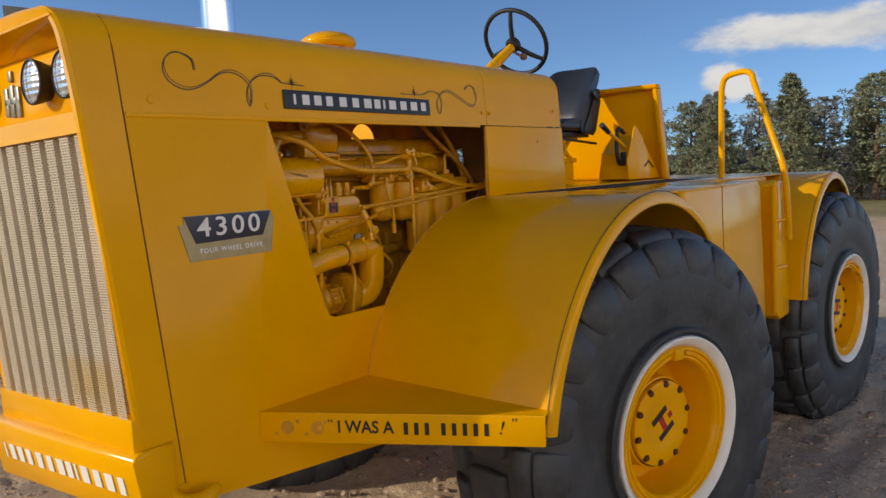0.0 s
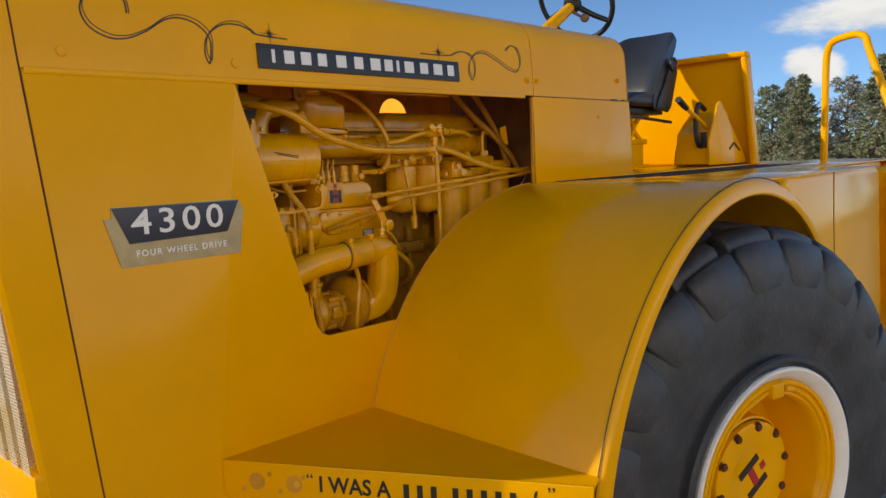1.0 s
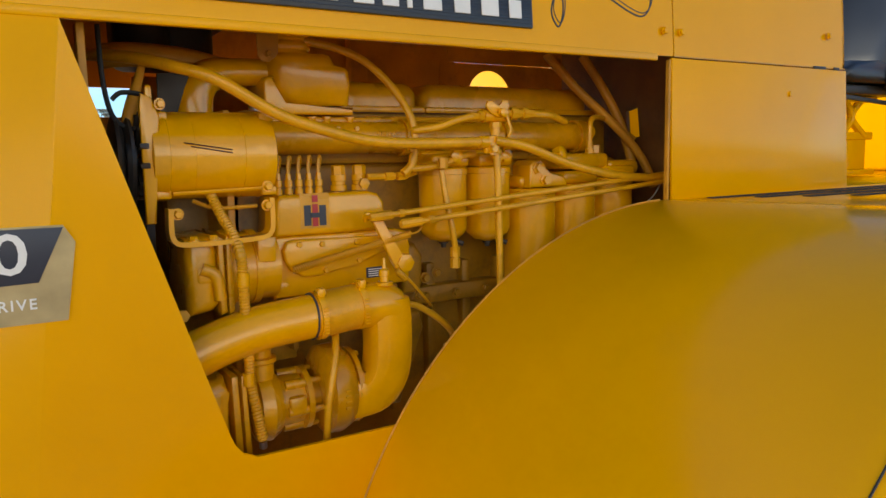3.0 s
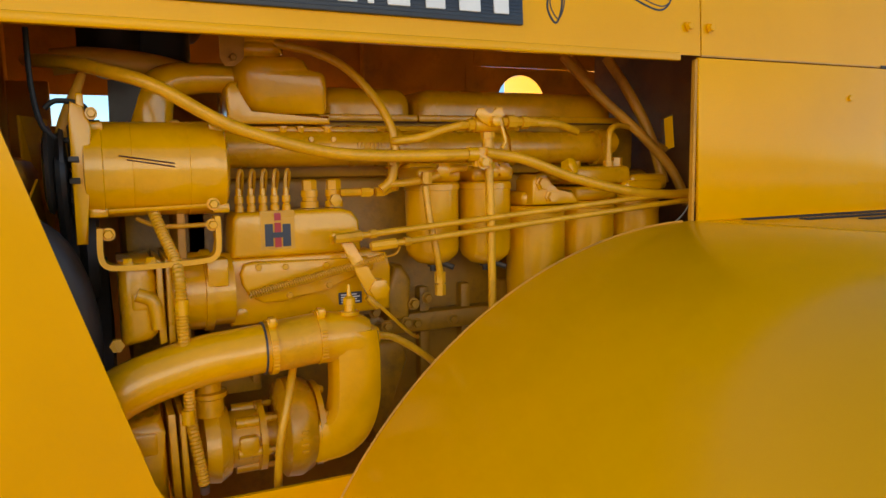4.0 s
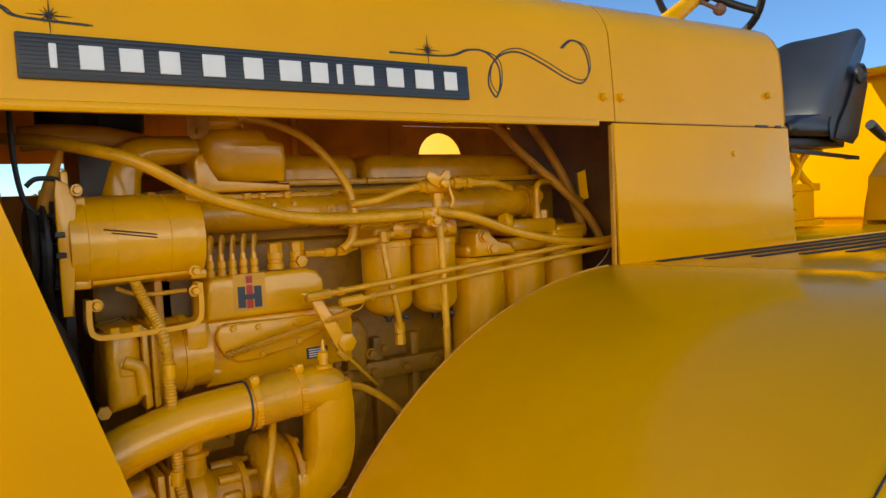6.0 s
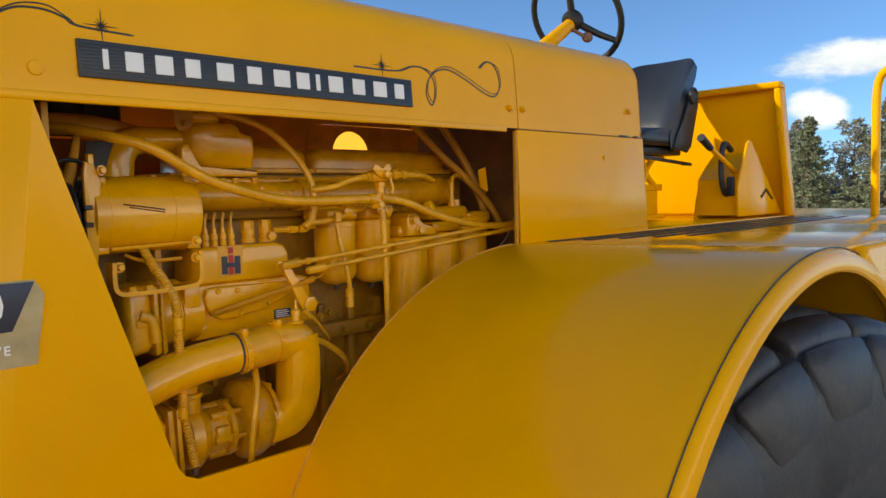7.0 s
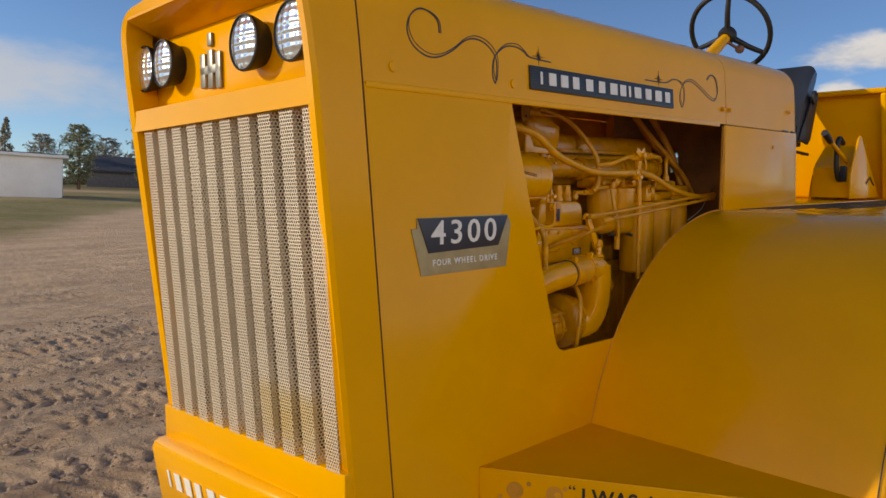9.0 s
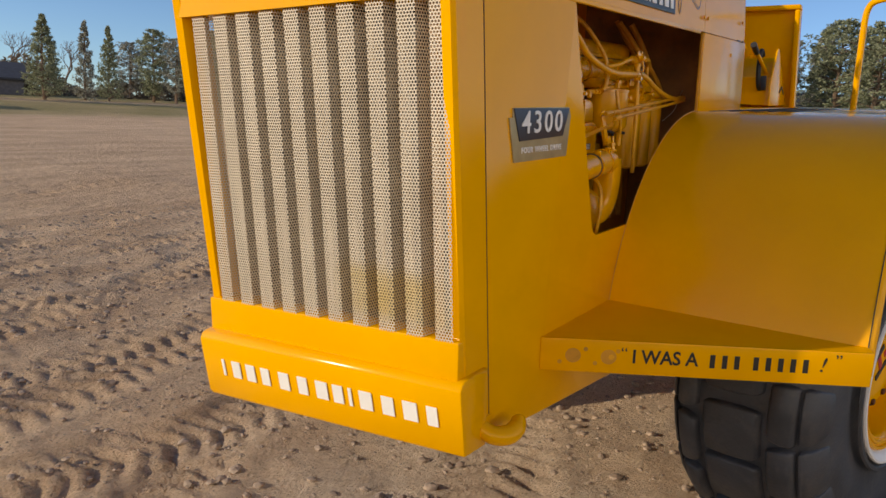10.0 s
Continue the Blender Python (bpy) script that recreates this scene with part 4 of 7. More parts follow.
# bent hand rail from the deck over to the ladder
bm = B()
tube(bm, [(4.09, -0.355, DZ), (4.09, -0.355, -0.06), (4.09, -0.355, 0.20), (4.088, -0.366, 0.292), (4.076, -0.40, 0.332), (4.05, -0.475, 0.346), (4.03, -0.535, 0.345), (4.015, -0.575, 0.318), (3.995, -0.60, 0.25), (3.89, -0.74, -0.09), (3.84, -0.81, -0.26), (3.835, -0.83, -0.36), (3.86, -0.84, -0.55), (3.88, -0.845, -0.75)], 0.020, 14, 6)
part("hand_rail", bm, paint, tractor, "bent yellow tube hand rail")
# rubber grip strips on the deck beside the cowl
for k in range(5):
    bm = B()
    y = -0.035 - 0.062 * k
    box(bm, (1.90 + 0.10 * k, y - 0.011, DZ - 0.002), (3.9, y + 0.011, DZ + 0.0015))
    part("grip_strip", bm, grip_tape, front_fender)

# ---- wheels ----
TR = 0.865


def tyre_lug(row, rng):
    """One worn, round-edged block of the tread; the shoulder blocks turn down and fade into the sidewall."""
    bm = B()
    side = -1 if row.startswith("far") else 1
    if row == "middle":
        ln = 0.225
        path = [(-0.100, 0.800, 0.80), (-0.094, TR - 0.018, 0.88), (-0.080, TR - 0.004, 0.95), (-0.02, TR, 1.0), (0.03, TR, 0.98), (0.080, TR - 0.004, 0.92), (0.094, TR - 0.018, 0.84), (0.100, 0.800, 0.76)]
    elif row.endswith("shoulder"):
        ln = 0.238
        path = [(0.205, 0.775, 0.90), (0.2085, TR - 0.046, 0.95), (0.220, TR - 0.052, 0.99), (0.234, TR - 0.078, 1.0), (0.243, TR - 0.110, 0.97), (0.2485, TR - 0.148, 0.92), (0.2500, TR - 0.180, 0.84), (0.2480, TR - 0.205, 0.74)]
    else:
        ln = 0.236
        path = [(0.112, 0.800, 0.78), (0.117, TR - 0.020, 0.86), (0.130, TR - 0.006, 0.93), (0.160, TR - 0.009, 1.0), (0.184, TR - 0.019, 1.0), (0.194, TR - 0.034, 0.97), (0.198, 0.780, 0.94)]
    rows = []
    for s, r, wid in path:
        base = 0.800 if s < 0.15 else 0.800 - (s - 0.15) * 0.55 - max(0.0, s - 0.215) * 1.9
        row_v = []
        for u, drop in ((-0.5, 0.05), (-0.492, 0.014), (-0.476, 0.005), (-0.445, 0.001), (0.0, 0.0), (0.445, 0.001), (0.476, 0.005), (0.492, 0.014), (0.5, 0.05)):
            rr = max(r - drop, min(base, r)) + rng.uniform(-0.0015, 0.0015)
            ang = u * ln * wid / TR + (0.03 if row == "middle" else -0.02) * (s / 0.25)
            pull = 0.010 * min(1.0, drop / 0.014) if s > 0.215 else 0.0
            row_v.append(bm.verts.new((-rr * math.cos(ang), 0.07 - side * (s - pull) * 1.16, rr * math.sin(ang))))
        rows.append(row_v)
    for p, q in zip(rows, rows[1:]):
        for i in range(len(p) - 1):
            bm.faces.new((p[i], p[i + 1], q[i + 1], q[i]))
    bm.faces.new(rows[0]), bm.faces.new(rows[-1][::-1])
    return bm


def wheel(m, label):
    w = part("wheel", tube(B(), [(0, 0.12, 0), (0, -0.02, 0)], 0.12, 24, smooth=False), paint_cast, tractor, label, at=m)
    # carcass
    bm = B()
    prof = [(-0.205, 0.395), (-0.225, 0.435), (-0.243, 0.52), (-0.250, 0.60), (-0.248, 0.67), (-0.241, 0.730), (-0.226, 0.774), (-0.194, 0.808), (-0.12, 0.828), (0, 0.836)]
    prof = [(s * 1.16 - 0.07, r) if r > 0.42 else (s, r) for s, r in prof + [(-s, r) for s, r in prof[-2::-1]]]
    lathe(bm, (0, 0, 0), (0, -1, 0), prof, 80, cap=False)
    # raised rib rings on the sidewall
    for r, s in ((0.425, 0.222),):
        lathe(bm, (0, 0, 0), (0, -1, 0), [(s, r - 0.012), (s + 0.006, r - 0.007), (s + 0.006, r + 0.007), (s - 0.002, r + 0.014)], 72, cap=False)
    part("tyre", bm, rubber, w, "worn black tyre with chunky lugs")
    rng = random.Random(7)
    n = 21
    meshes = {row: [finish("tread_lug", tyre_lug(row, rng), rubber, 48) for _ in range(3)] for row in ("near", "far", "middle", "near_shoulder", "far_shoulder")}
    for row, shift in (("near", 0.0), ("far", 0.12), ("middle", 0.5), ("near_shoulder", 0.06), ("far_shoulder", 0.18)):
        for k in range(n):
            lug = new("tread_lug", meshes[row][k % 3])
            lug.parent, lug.matrix_basis = w, pose(0, 0, 0, 0, 360 * (k + shift) / n + rng.uniform(-0.9, 0.9), 0)
    # white cone of the flange, yellow lock ring, deep dish
    bm = B()
    lathe(bm, (0, 0, 0), (0, -1, 0), [(0.190, 0.390), (0.212, 0.397), (0.226, 0.402), (0.234, 0.399), (0.235, 0.391), (0.222, 0.372), (0.196, 0.352), (0.186, 0.351)], 64, cap=False)
    part("rim_ring", bm, white_paint, w, "white painted rim flange")
    bm = B()
    lathe(bm, (0, 0, 0), (0, -1, 0), [(0.180, 0.354), (0.204, 0.354), (0.212, 0.349), (0.212, 0.338), (0.200, 0.334), (0.201, 0.330), (0.208, 0.327), (0.207, 0.316), (0.196, 0.311), (0.198, 0.304), (0.190, 0.297), (0.170, 0.293), (0.01, 0.288),
                                      (0.0, 0.280), (-0.006, 0.262), (-0.008, 0.225), (0.01, 0.218), (0.03, 0.208), (0.108, 0.204), (0.112, 0.196)], 64, cap=False)
    part("rim", bm, paint, w)
    bm = B()
    box(bm, (-0.030, -0.224, 0.300), (0.030, -0.192, 0.350), 0.005)
    tube(bm, [(0.05, -0.212, 0.322), (0.085, -0.218, 0.313)], 0.010, 8, smooth=False)
    tube(bm, [(0.10, -0.208, 0.310), (0.115, -0.228, 0.298)], 0.006, 8, smooth=False)
    part("lock_clip", bm, paint, w)
    bm = B()
    lathe(bm, (0, -0.108, 0), (0, -1, 0), [(0, 0.190), (0.014, 0.190), (0.020, 0.187), (0.023, 0.180), (0.025, 0.11), (0.022, 0.105), (0.024, 0.0)], 48)
    part("hub_cap", bm, paint, w)
    for k in range(10):
        a = 2 * math.pi * (k + 0.3) / 10
        bm = hexbolt(B(), (0.172 * math.cos(a), -0.128, 0.172 * math.sin(a)), (0, -1, 0), 0.014, 0.012)
        part("hub_bolt", bm, seam_brown, w)
    for (x0, x1, z0, z1), mt in (((-0.058, -0.034, -0.055, 0.055), black_paint), ((0.034, 0.058, -0.055, 0.055), black_paint), ((-0.034, 0.034, -0.014, 0.014), red_paint), ((-0.012, 0.012, 0.045, 0.07), red_paint)):
        part("hub_emblem", box(B(), (x0, -0.1345, z0), (x1, -0.128, z1)), mt, w, at=pose(0, 0, 0, 0, 58, 0))
    return w


w0 = wheel(pose(1.925, -0.695, -1.362, 0, 0, -14.5), "front wheel turned away with white rim ring")
wheel_rear = copy_thing(w0, pose(4.93, -0.80, -1.36, 0, 40, -7))
tagged(wheel_rear, "rear wheel with white rim ring")
tagged(copy_thing(w0, pose(1.93, FAR + 0.725, -1.36, 0, 0, 158)), "far front wheel with white rim ring")
tagged(copy_thing(w0, pose(RC, FAR + 0.785, -1.36, 0, 0, 174)), "far rear wheel with white rim ring")
# axles and chassis
for x, z in ((1.93, -1.36), (RC, -1.36)):
    bm = B()
    tube(bm, [(x, -0.55, z), (x, 0.2, z), (x, FAR - 0.2, z), (x, FAR + 0.55, z)], 0.11, 16, smooth=False)
    bmesh.ops.create_uvsphere(bm, u_segments=20, v_segments=12, radius=0.24, matrix=Matrix.Translation((x, MID, z)))
    part("axle", bm, paint_cast, tractor)
for y in (0.10, FAR - 0.16):
    bm = B()
    box(bm, (0.40, y, -1.30), (6.2, y + 0.06, -1.05), 0.008)
    part("chassis_rail", bm, paint_cast, tractor)
bm = B()
box(bm, (2.56, 0.02, -1.05), (6.0, FAR - 0.02, DZ - 0.02), 0.01)
box(bm, (2.65, 0.06, -1.66), (4.05, FAR - 0.06, -1.04), 0.03)
part("rear_body", bm, paint, tractor)

# ---- driver's place ----
STEER_TURN = 11
steer_at = Matrix.Translation((2.763, 0.463, 0.526)) @ pose(0, 0, 0, 0, 58, 0) @ pose(0, 0, 0, 0, 0, STEER_TURN)
bm = B()
circle = [(0.208 * math.cos(2 * math.pi * k / 40), 0.208 * math.sin(2 * math.pi * k / 40), 0.03) for k in range(40)]
tube(bm, circle, 0.0135, 12, smooth=False, closed=True)
for k in range(3):
    a = 2 * math.pi * k / 3 + math.pi
    tube(bm, [(0.03 * math.cos(a), 0.03 * math.sin(a), 0.0), (0.12 * math.cos(a), 0.12 * math.sin(a), 0.006), (0.206 * math.cos(a), 0.206 * math.sin(a), 0.03)], [0.016, 0.014, 0.012], 10)
steering = part("steering_wheel", bm, black_rubber, tractor, "black three-spoke steering wheel", at=steer_at)
bm = B()
lathe(bm, (0, 0, -0.035), (0, 0, 1), [(0, 0.035), (0.02, 0.046), (0.045, 0.046), (0.055, 0.03), (0.058, 0)], 24)
part("steering_hub", bm, black_rubber, steering)
bm = B()
tube(bm, [(2.33, 0.463, 0.25), (2.56, 0.463, 0.392), (2.735, 0.463, 0.502)], [0.036, 0.032, 0.027], 16, 4)
part("steering_column", bm, paint, tractor)
bm = B()
lathe(bm, (2.775, 0.40, 0.448), (0.2, -0.4, 0.9), [(-0.022, 0.004), (-0.018, 0.016), (-0.006, 0.023), (0.006, 0.023), (0.017, 0.015), (0.021, 0.0)], 18)
part("horn_knob", bm, rust_brown, tractor, "faded brown knob under the steering wheel")
bm = B()
tube(bm, [(2.71, 0.43, 0.475), (2.75, 0.41, 0.455), (2.775, 0.40, 0.448)], 0.008, 8)
part("signal_switch", bm, rust_brown, tractor)

# bucket seat: a wide wrapped back that leans away, with side wings, and a cushion on its own pan
SEAT_Y = 0.52
bm = B()
rows = []
prof = [(3.36, 0.05), (3.40, 0.14), (3.46, 0.26), (3.53, 0.37), (3.575, 0.425), (3.60, 0.445), (3.625, 0.43), (3.61, 0.38), (3.55, 0.26), (3.48, 0.12), (3.44, 0.02), (3.42, -0.02), (3.37, -0.01)]
for j in range(21):
    u = -1 + 2 * j / 20
    row = []
    for x, z in prof:
        up = max(0.0, min(1.0, z / 0.40))
        wrap = abs(u) ** 3
        row.append(bm.verts.new((x - 0.11 * wrap * (1.1 - 0.35 * up), SEAT_Y + (0.205 - 0.012 * up) * u, z - 0.045 * abs(u) ** 7 * up)))
    rows.append(row)
for p, q in zip(rows, rows[1:]):
    for i in range(len(prof)):
        bm.faces.new((p[i], p[(i + 1) % len(prof)], q[(i + 1) % len(prof)], q[i]))
bm.faces.new(rows[0]), bm.faces.new(rows[-1][::-1])
seat = part("seat", bm, black_vinyl, tractor, "black vinyl bucket seat", at=pose(0, -0.045, 0))
bm = B()
prism(bm, [(3.00, 0.045), (3.05, 0.075), (3.20, 0.080), (3.36, 0.070), (3.42, 0.045), (3.42, 0.0), (3.05, 0.0), (3.0, 0.015)], SEAT_Y - 0.20, SEAT_Y + 0.20, 0.022, 4)
part("cushion", bm, black_vinyl, seat)
for y in (SEAT_Y - 0.212, SEAT_Y + 0.20):
    bm = prism(B(), [(3.27, -0.01), (3.40, -0.03), (3.44, 0.0), (3.515, 0.20), (3.50, 0.25), (3.44, 0.25), (3.36, 0.12), (3.30, 0.05)], y, y + 0.012, 0.003)
    part("side_arm", bm, black_paint, seat)
bm = B()
lathe(bm, (3.45, 0.308, 0.24), (0, -1, 0), [(0, 0.040), (0.012, 0.039), (0.015, 0.030), (0.008, 0.022)], 22)
part("seat_pivot", bm, black_paint, seat)
bm = B()
box(bm, (3.04, 0.36, -0.04), (3.44, 0.68, -0.005), 0.008)
part("seat_slide", bm, black_paint, seat)
bm = B()
prism(bm, [(3.02, -0.045), (3.50, -0.075), (3.50, -0.090), (3.02, -0.060)], 0.335, 0.350, 0.002)
box(bm, (3.42, 0.333, -0.088), (3.47, 0.352, -0.078), 0.001)
part("slide_rail", bm, black_paint, seat, "slotted steel slide rail")
bm = B()
box(bm, (3.06, 0.36, -0.34), (3.36, 0.66, -0.318), 0.004)
box(bm, (3.09, 0.375, -0.318), (3.32, 0.39, -0.20), 0.004)
box(bm, (3.09, 0.63, -0.318), (3.32, 0.645, -0.20), 0.004)
box(bm, (3.07, 0.365, -0.205), (3.35, 0.655, -0.175), 0.006)
cyl(bm, (3.17, 0.36, -0.245), (3.17, 0.66, -0.245), 0.030)
tube(bm, [(3.13, 0.37, -0.19), (3.20, 0.37, -0.12), (3.14, 0.37, -0.05)], 0.014, 8)
tube(bm, [(3.29, 0.37, -0.19), (3.20, 0.37, -0.12), (3.27, 0.37, -0.05)], 0.014, 8)
box(bm, (3.06, 0.36, -0.062), (3.36, 0.66, -0.042), 0.004)
part("seat_pedestal", bm, paint, tractor)

# rear wall of the driver's place, with turned-in edges
def leaning(bm):
    for v in bm.verts:
        v.co.x -= 0.25 * (v.co.z - DZ)
    return bm


rear_wall = part("rear_wall", leaning(box(B(), (4.005, -0.015, DZ), (4.02, 0.93, 0.300), 0.003)), paint, tractor, "upright yellow panel behind the seat")
for lo, hi in (((3.95, -0.015, DZ), (4.02, 0.018, 0.275)), ((3.95, -0.015, 0.275), (4.02, 0.93, 0.307)), ((3.95, 0.90, DZ), (4.02, 0.93, 0.275))):
    part("wall_flange", leaning(box(B(), lo, hi, 0.010, 3)), paint, rear_wall)
# lever console: a quarter-round cheek and a triangular cheek with a slotted top between
arc = [(3.98 - 0.47 * math.cos(a), DZ + 0.36 * math.sin(a)) for a in np.linspace(0.05, math.pi / 2, 10)]
bm = prism(B(), [(3.51, DZ)] + arc + [(4.0, DZ)], 0.27, 0.285, 0.002)
console = part("lever_console", bm, paint, tractor, "yellow lever console beside the seat")
part("console_cheek", prism(B(), [(3.47, -0.335), (3.455, -0.20), (3.56, 0.0), (3.585, 0.02), (3.61, 0.015), (3.99, -0.335)], 0.045, 0.057, 0.003), paint, console)
part("console_top", prism(B(), [(3.50, -0.33), (3.52, -0.16), (3.60, -0.10), (3.70, -0.03), (3.74, -0.06), (3.80, -0.33)], 0.057, 0.27, 0.004), paint, console)
bm = B()
tube(bm, [(3.56, 0.10, -0.13), (3.44, 0.11, -0.07), (3.32, 0.12, -0.015)], 0.012, 10)
part("lever", bm, paint, console)
bm = B()
tube(bm, [(3.33, 0.119, -0.02), (3.24, 0.122, 0.025)], [0.016, 0.019], 12, smooth=False)
part("lever_grip", bm, black_rubber, console)
bm = B()
tube(bm, [(3.60, 0.14, -0.02), (3.50, 0.13, 0.005), (3.47, 0.13, -0.06), (3.46, 0.125, -0.16), (3.48, 0.12, -0.22), (3.52, 0.12, -0.23)], 0.014, 8)
part("parking_brake_cable", bm, black_rubber, console)
bm = B()
box(bm, (3.50, 0.085, -0.24), (3.515, 0.12, -0.15), 0.003)
part("gauge_plate", bm, blue_black, console)
bm = B()
tube(bm, [(3.72, 0.044, -0.25), (3.78, 0.043, -0.215), (3.86, 0.044, -0.26)], 0.006, 6, smooth=False)
part("cheek_mark", bm, black_paint, console)

# ---- engine bay ----
bm = B()
box(bm, (0.80, 0.36, -1.0), (1.98, 0.80, -0.245), 0.02)
for k in range(7):
    box(bm, (1.20 + 0.105 * k, 0.335, -0.86), (1.225 + 0.105 * k, 0.37, -0.50), 0.006)
box(bm, (1.15, 0.32, -0.60), (1.98, 0.37, -0.555), 0.008)
for k in range(8):
    hexbolt(bm, (1.20 + 0.09 * k, 0.32, -0.578), (0, -1, 0), 0.010, 0.01)
engine = part("engine_block", bm, shade_grime, tractor, "yellow painted six cylinder engine")
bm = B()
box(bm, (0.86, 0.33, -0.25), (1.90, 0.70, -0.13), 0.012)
part("cylinder_head", bm, shade_grime, tractor)
bm = B()
tube(bm, [(0.87, 0.30, -0.19), (1.3, 0.30, -0.19), (1.78, 0.30, -0.19)], 0.037, 18, smooth=False)
box(bm, (0.90, 0.29, -0.165), (1.20, 0.36, -0.145), 0.006)
for x in (1.05, 1.095):
    cyl(bm, (x, 0.272, -0.172), (x, 0.262, -0.172), 0.005, 8)
for k in range(6):
    box(bm, (1.145 + 0.009 * k, 0.262, -0.196), (1.151 + 0.009 * k, 0.268, -0.178), 0.001, 1)
for x in (1.22, 1.50, 1.75):
    lathe(bm, (x, 0.30, -0.19), (1, 0, 0), [(0, 0.044), (0.012, 0.045), (0.024, 0.044)], 18)
part("intake_manifold", bm, paint_dim, tractor)


def valve_cover(x0, x1):
    bm = B()
    box(bm, (x0, 0.34, -0.16), (x1, 0.62, -0.058), 0.038, 5)
    bm.verts.ensure_lookup_table()
    for v in bm.verts:
        v.co.z = max(v.co.z, -0.118)
    box(bm, (x0 - 0.006, 0.325, -0.132), (x1 + 0.004, 0.635, -0.117), 0.004)
    box(bm, (x0 + 0.01, 0.335, -0.142), (x1 - 0.01, 0.62, -0.132), 0.002)
    part("valve_cover", bm, paint_dim, tractor)
    part("cover_gasket", box(B(), (x0 - 0.002, 0.3235, -0.134), (x1, 0.63, -0.1315)), seam_brown, tractor)


valve_cover(1.09, 1.302)
valve_cover(1.314, 1.85)
bm = B()
tube(bm, [(1.14, 0.315, -0.150), (1.35, 0.312, -0.150), (1.55, 0.315, -0.145)], 0.009, 8)
part("fuel_rail", bm, paint_hose, tractor)

# air inlet casting with its upright neck and clamp
bm = B()
lathe(bm, (0.962, 0.325, -0.02), (0, 0, 1), [(0, 0.052), (0.004, 0.047), (0.05, 0.0465), (0.10, 0.0465)], 32)
# a bulbous pot under the neck that runs back into a box: (height, pot radius, box end)
levels = [(-0.122, 0.020, 1.084), (-0.118, 0.032, 1.088), (-0.110, 0.041, 1.090), (-0.098, 0.048, 1.090), (-0.080, 0.053, 1.090), (-0.050, 0.055, 1.088), (-0.042, 0.055, 1.082), (-0.037, 0.055, 1.056), (-0.028, 0.055, 1.050), (-0.019, 0.053, 1.046), (-0.014, 0.048, 1.040)]
loops = []
for z, r, xr in levels:
    ring = [(0.962 + (0.055 - r) * 0.35 + r * math.cos(w), 0.325 + r * math.sin(w)) for w in (math.pi / 2 + math.pi * k / 14 for k in range(15))]
    box_r = max(r, 0.046)
    ring += [(xr - 0.016 + 0.016 * math.cos(w), 0.325 - box_r + 0.016 + 0.016 * math.sin(w)) for w in (-math.pi / 2 + math.pi / 2 * k / 4 for k in range(5))]
    ring += [(xr - 0.016 + 0.016 * math.cos(w), 0.325 + box_r - 0.016 + 0.016 * math.sin(w)) for w in (math.pi / 2 * k / 4 for k in range(5))]
    loops.append([bm.verts.new((x, y, z)) for x, y in ring])
for p, q in zip(loops, loops[1:]):
    for k in range(len(p)):
        bm.faces.new((p[k], p[(k + 1) % len(p)], q[(k + 1) % len(p)], q[k]))
bm.faces.new(loops[0][::-1]), bm.faces.new(loops[-1])
prism(bm, [(0.892, -0.142), (0.892, -0.076), (0.899, -0.066), (0.914, -0.064), (0.920, -0.10), (0.935, -0.124), (1.092, -0.126), (1.092, -0.142)], 0.272, 0.392, 0.005, 3)
inlet = part("air_inlet", bm, paint_cast, tractor, "bulbous yellow air inlet casting")
bm = B()
lathe(bm, (0.962, 0.325, -0.006), (0, 0, 1), [(0, 0.0485), (0.003, 0.0505), (0.014, 0.0505), (0.017, 0.0485)], 28)
lathe(bm, (0.962, 0.325, 0.014), (0, 0, 1), [(0, 0.0475), (0.002, 0.0495), (0.04, 0.049)], 28)
part("hose_clamp", bm, paint_cast, inlet)
for x in (1.0, 1.035, 1.09):
    part("flange_bolt", hexbolt(B(), (x, 0.288, -0.146), (0, 0, -1), 0.008, 0.012), paint_cast, inlet)
bm = B()
tube(bm, [(0.758, 0.33, -0.22), (0.760, 0.33, -0.13), (0.770, 0.33, -0.088), (0.80, 0.33, -0.062), (0.85, 0.33, -0.054), (0.92, 0.33, -0.052)], [0.041, 0.041, 0.039, 0.034, 0.029, 0.028], 22)
part("crossover_pipe", bm, paint_cast, tractor)
bm = B()
prism(bm, [(0.886, 0.04), (0.886, -0.022), (0.895, -0.034), (0.912, -0.034), (0.93, -0.02), (0.935, 0.04)], 0.285, 0.289, 0.001)
hexbolt(bm, (0.909, 0.285, -0.018), (0, -1, 0), 0.007, 0.008)
part("inlet_bracket", bm, paint_inner, tractor)

# alternator
AX = -0.226
bm = B()
lathe(bm, (0.655, 0.215, AX), (1, 0, 0), [(0, 0.060), (0.004, 0.074), (0.03, 0.076), (0.032, 0.0735), (0.075, 0.0735), (0.0755, 0.0725), (0.078, 0.0735), (0.165, 0.0735), (0.166, 0.0745), (0.20, 0.0745), (0.205, 0.076), (0.225, 0.073), (0.232, 0.06)], 40)
lugs = []
for a in (60, 180 - 60, 240, 300):
    w = radians(a)
    y, z = 0.215 - 0.073 * math.cos(w), AX + 0.073 * math.sin(w)
    for x in (0.672, 0.868):
        lugs.append((x, y, z))
alternator = part("alternator", bm, paint_cast, tractor, "yellow painted alternator")
alternator.matrix_basis = pose(-0.013, 0.215, AX + 0.001) @ Matrix.Diagonal((1, 1.11, 1.11, 1)) @ pose(0, -0.215, -AX)
for x, y, z in lugs:
    part("mounting_lug", box(B(), (x - 0.012, y - 0.010, z - 0.008), (x + 0.018, y + 0.010, z + 0.008), 0.004), paint_cast, alternator)
bm = B()
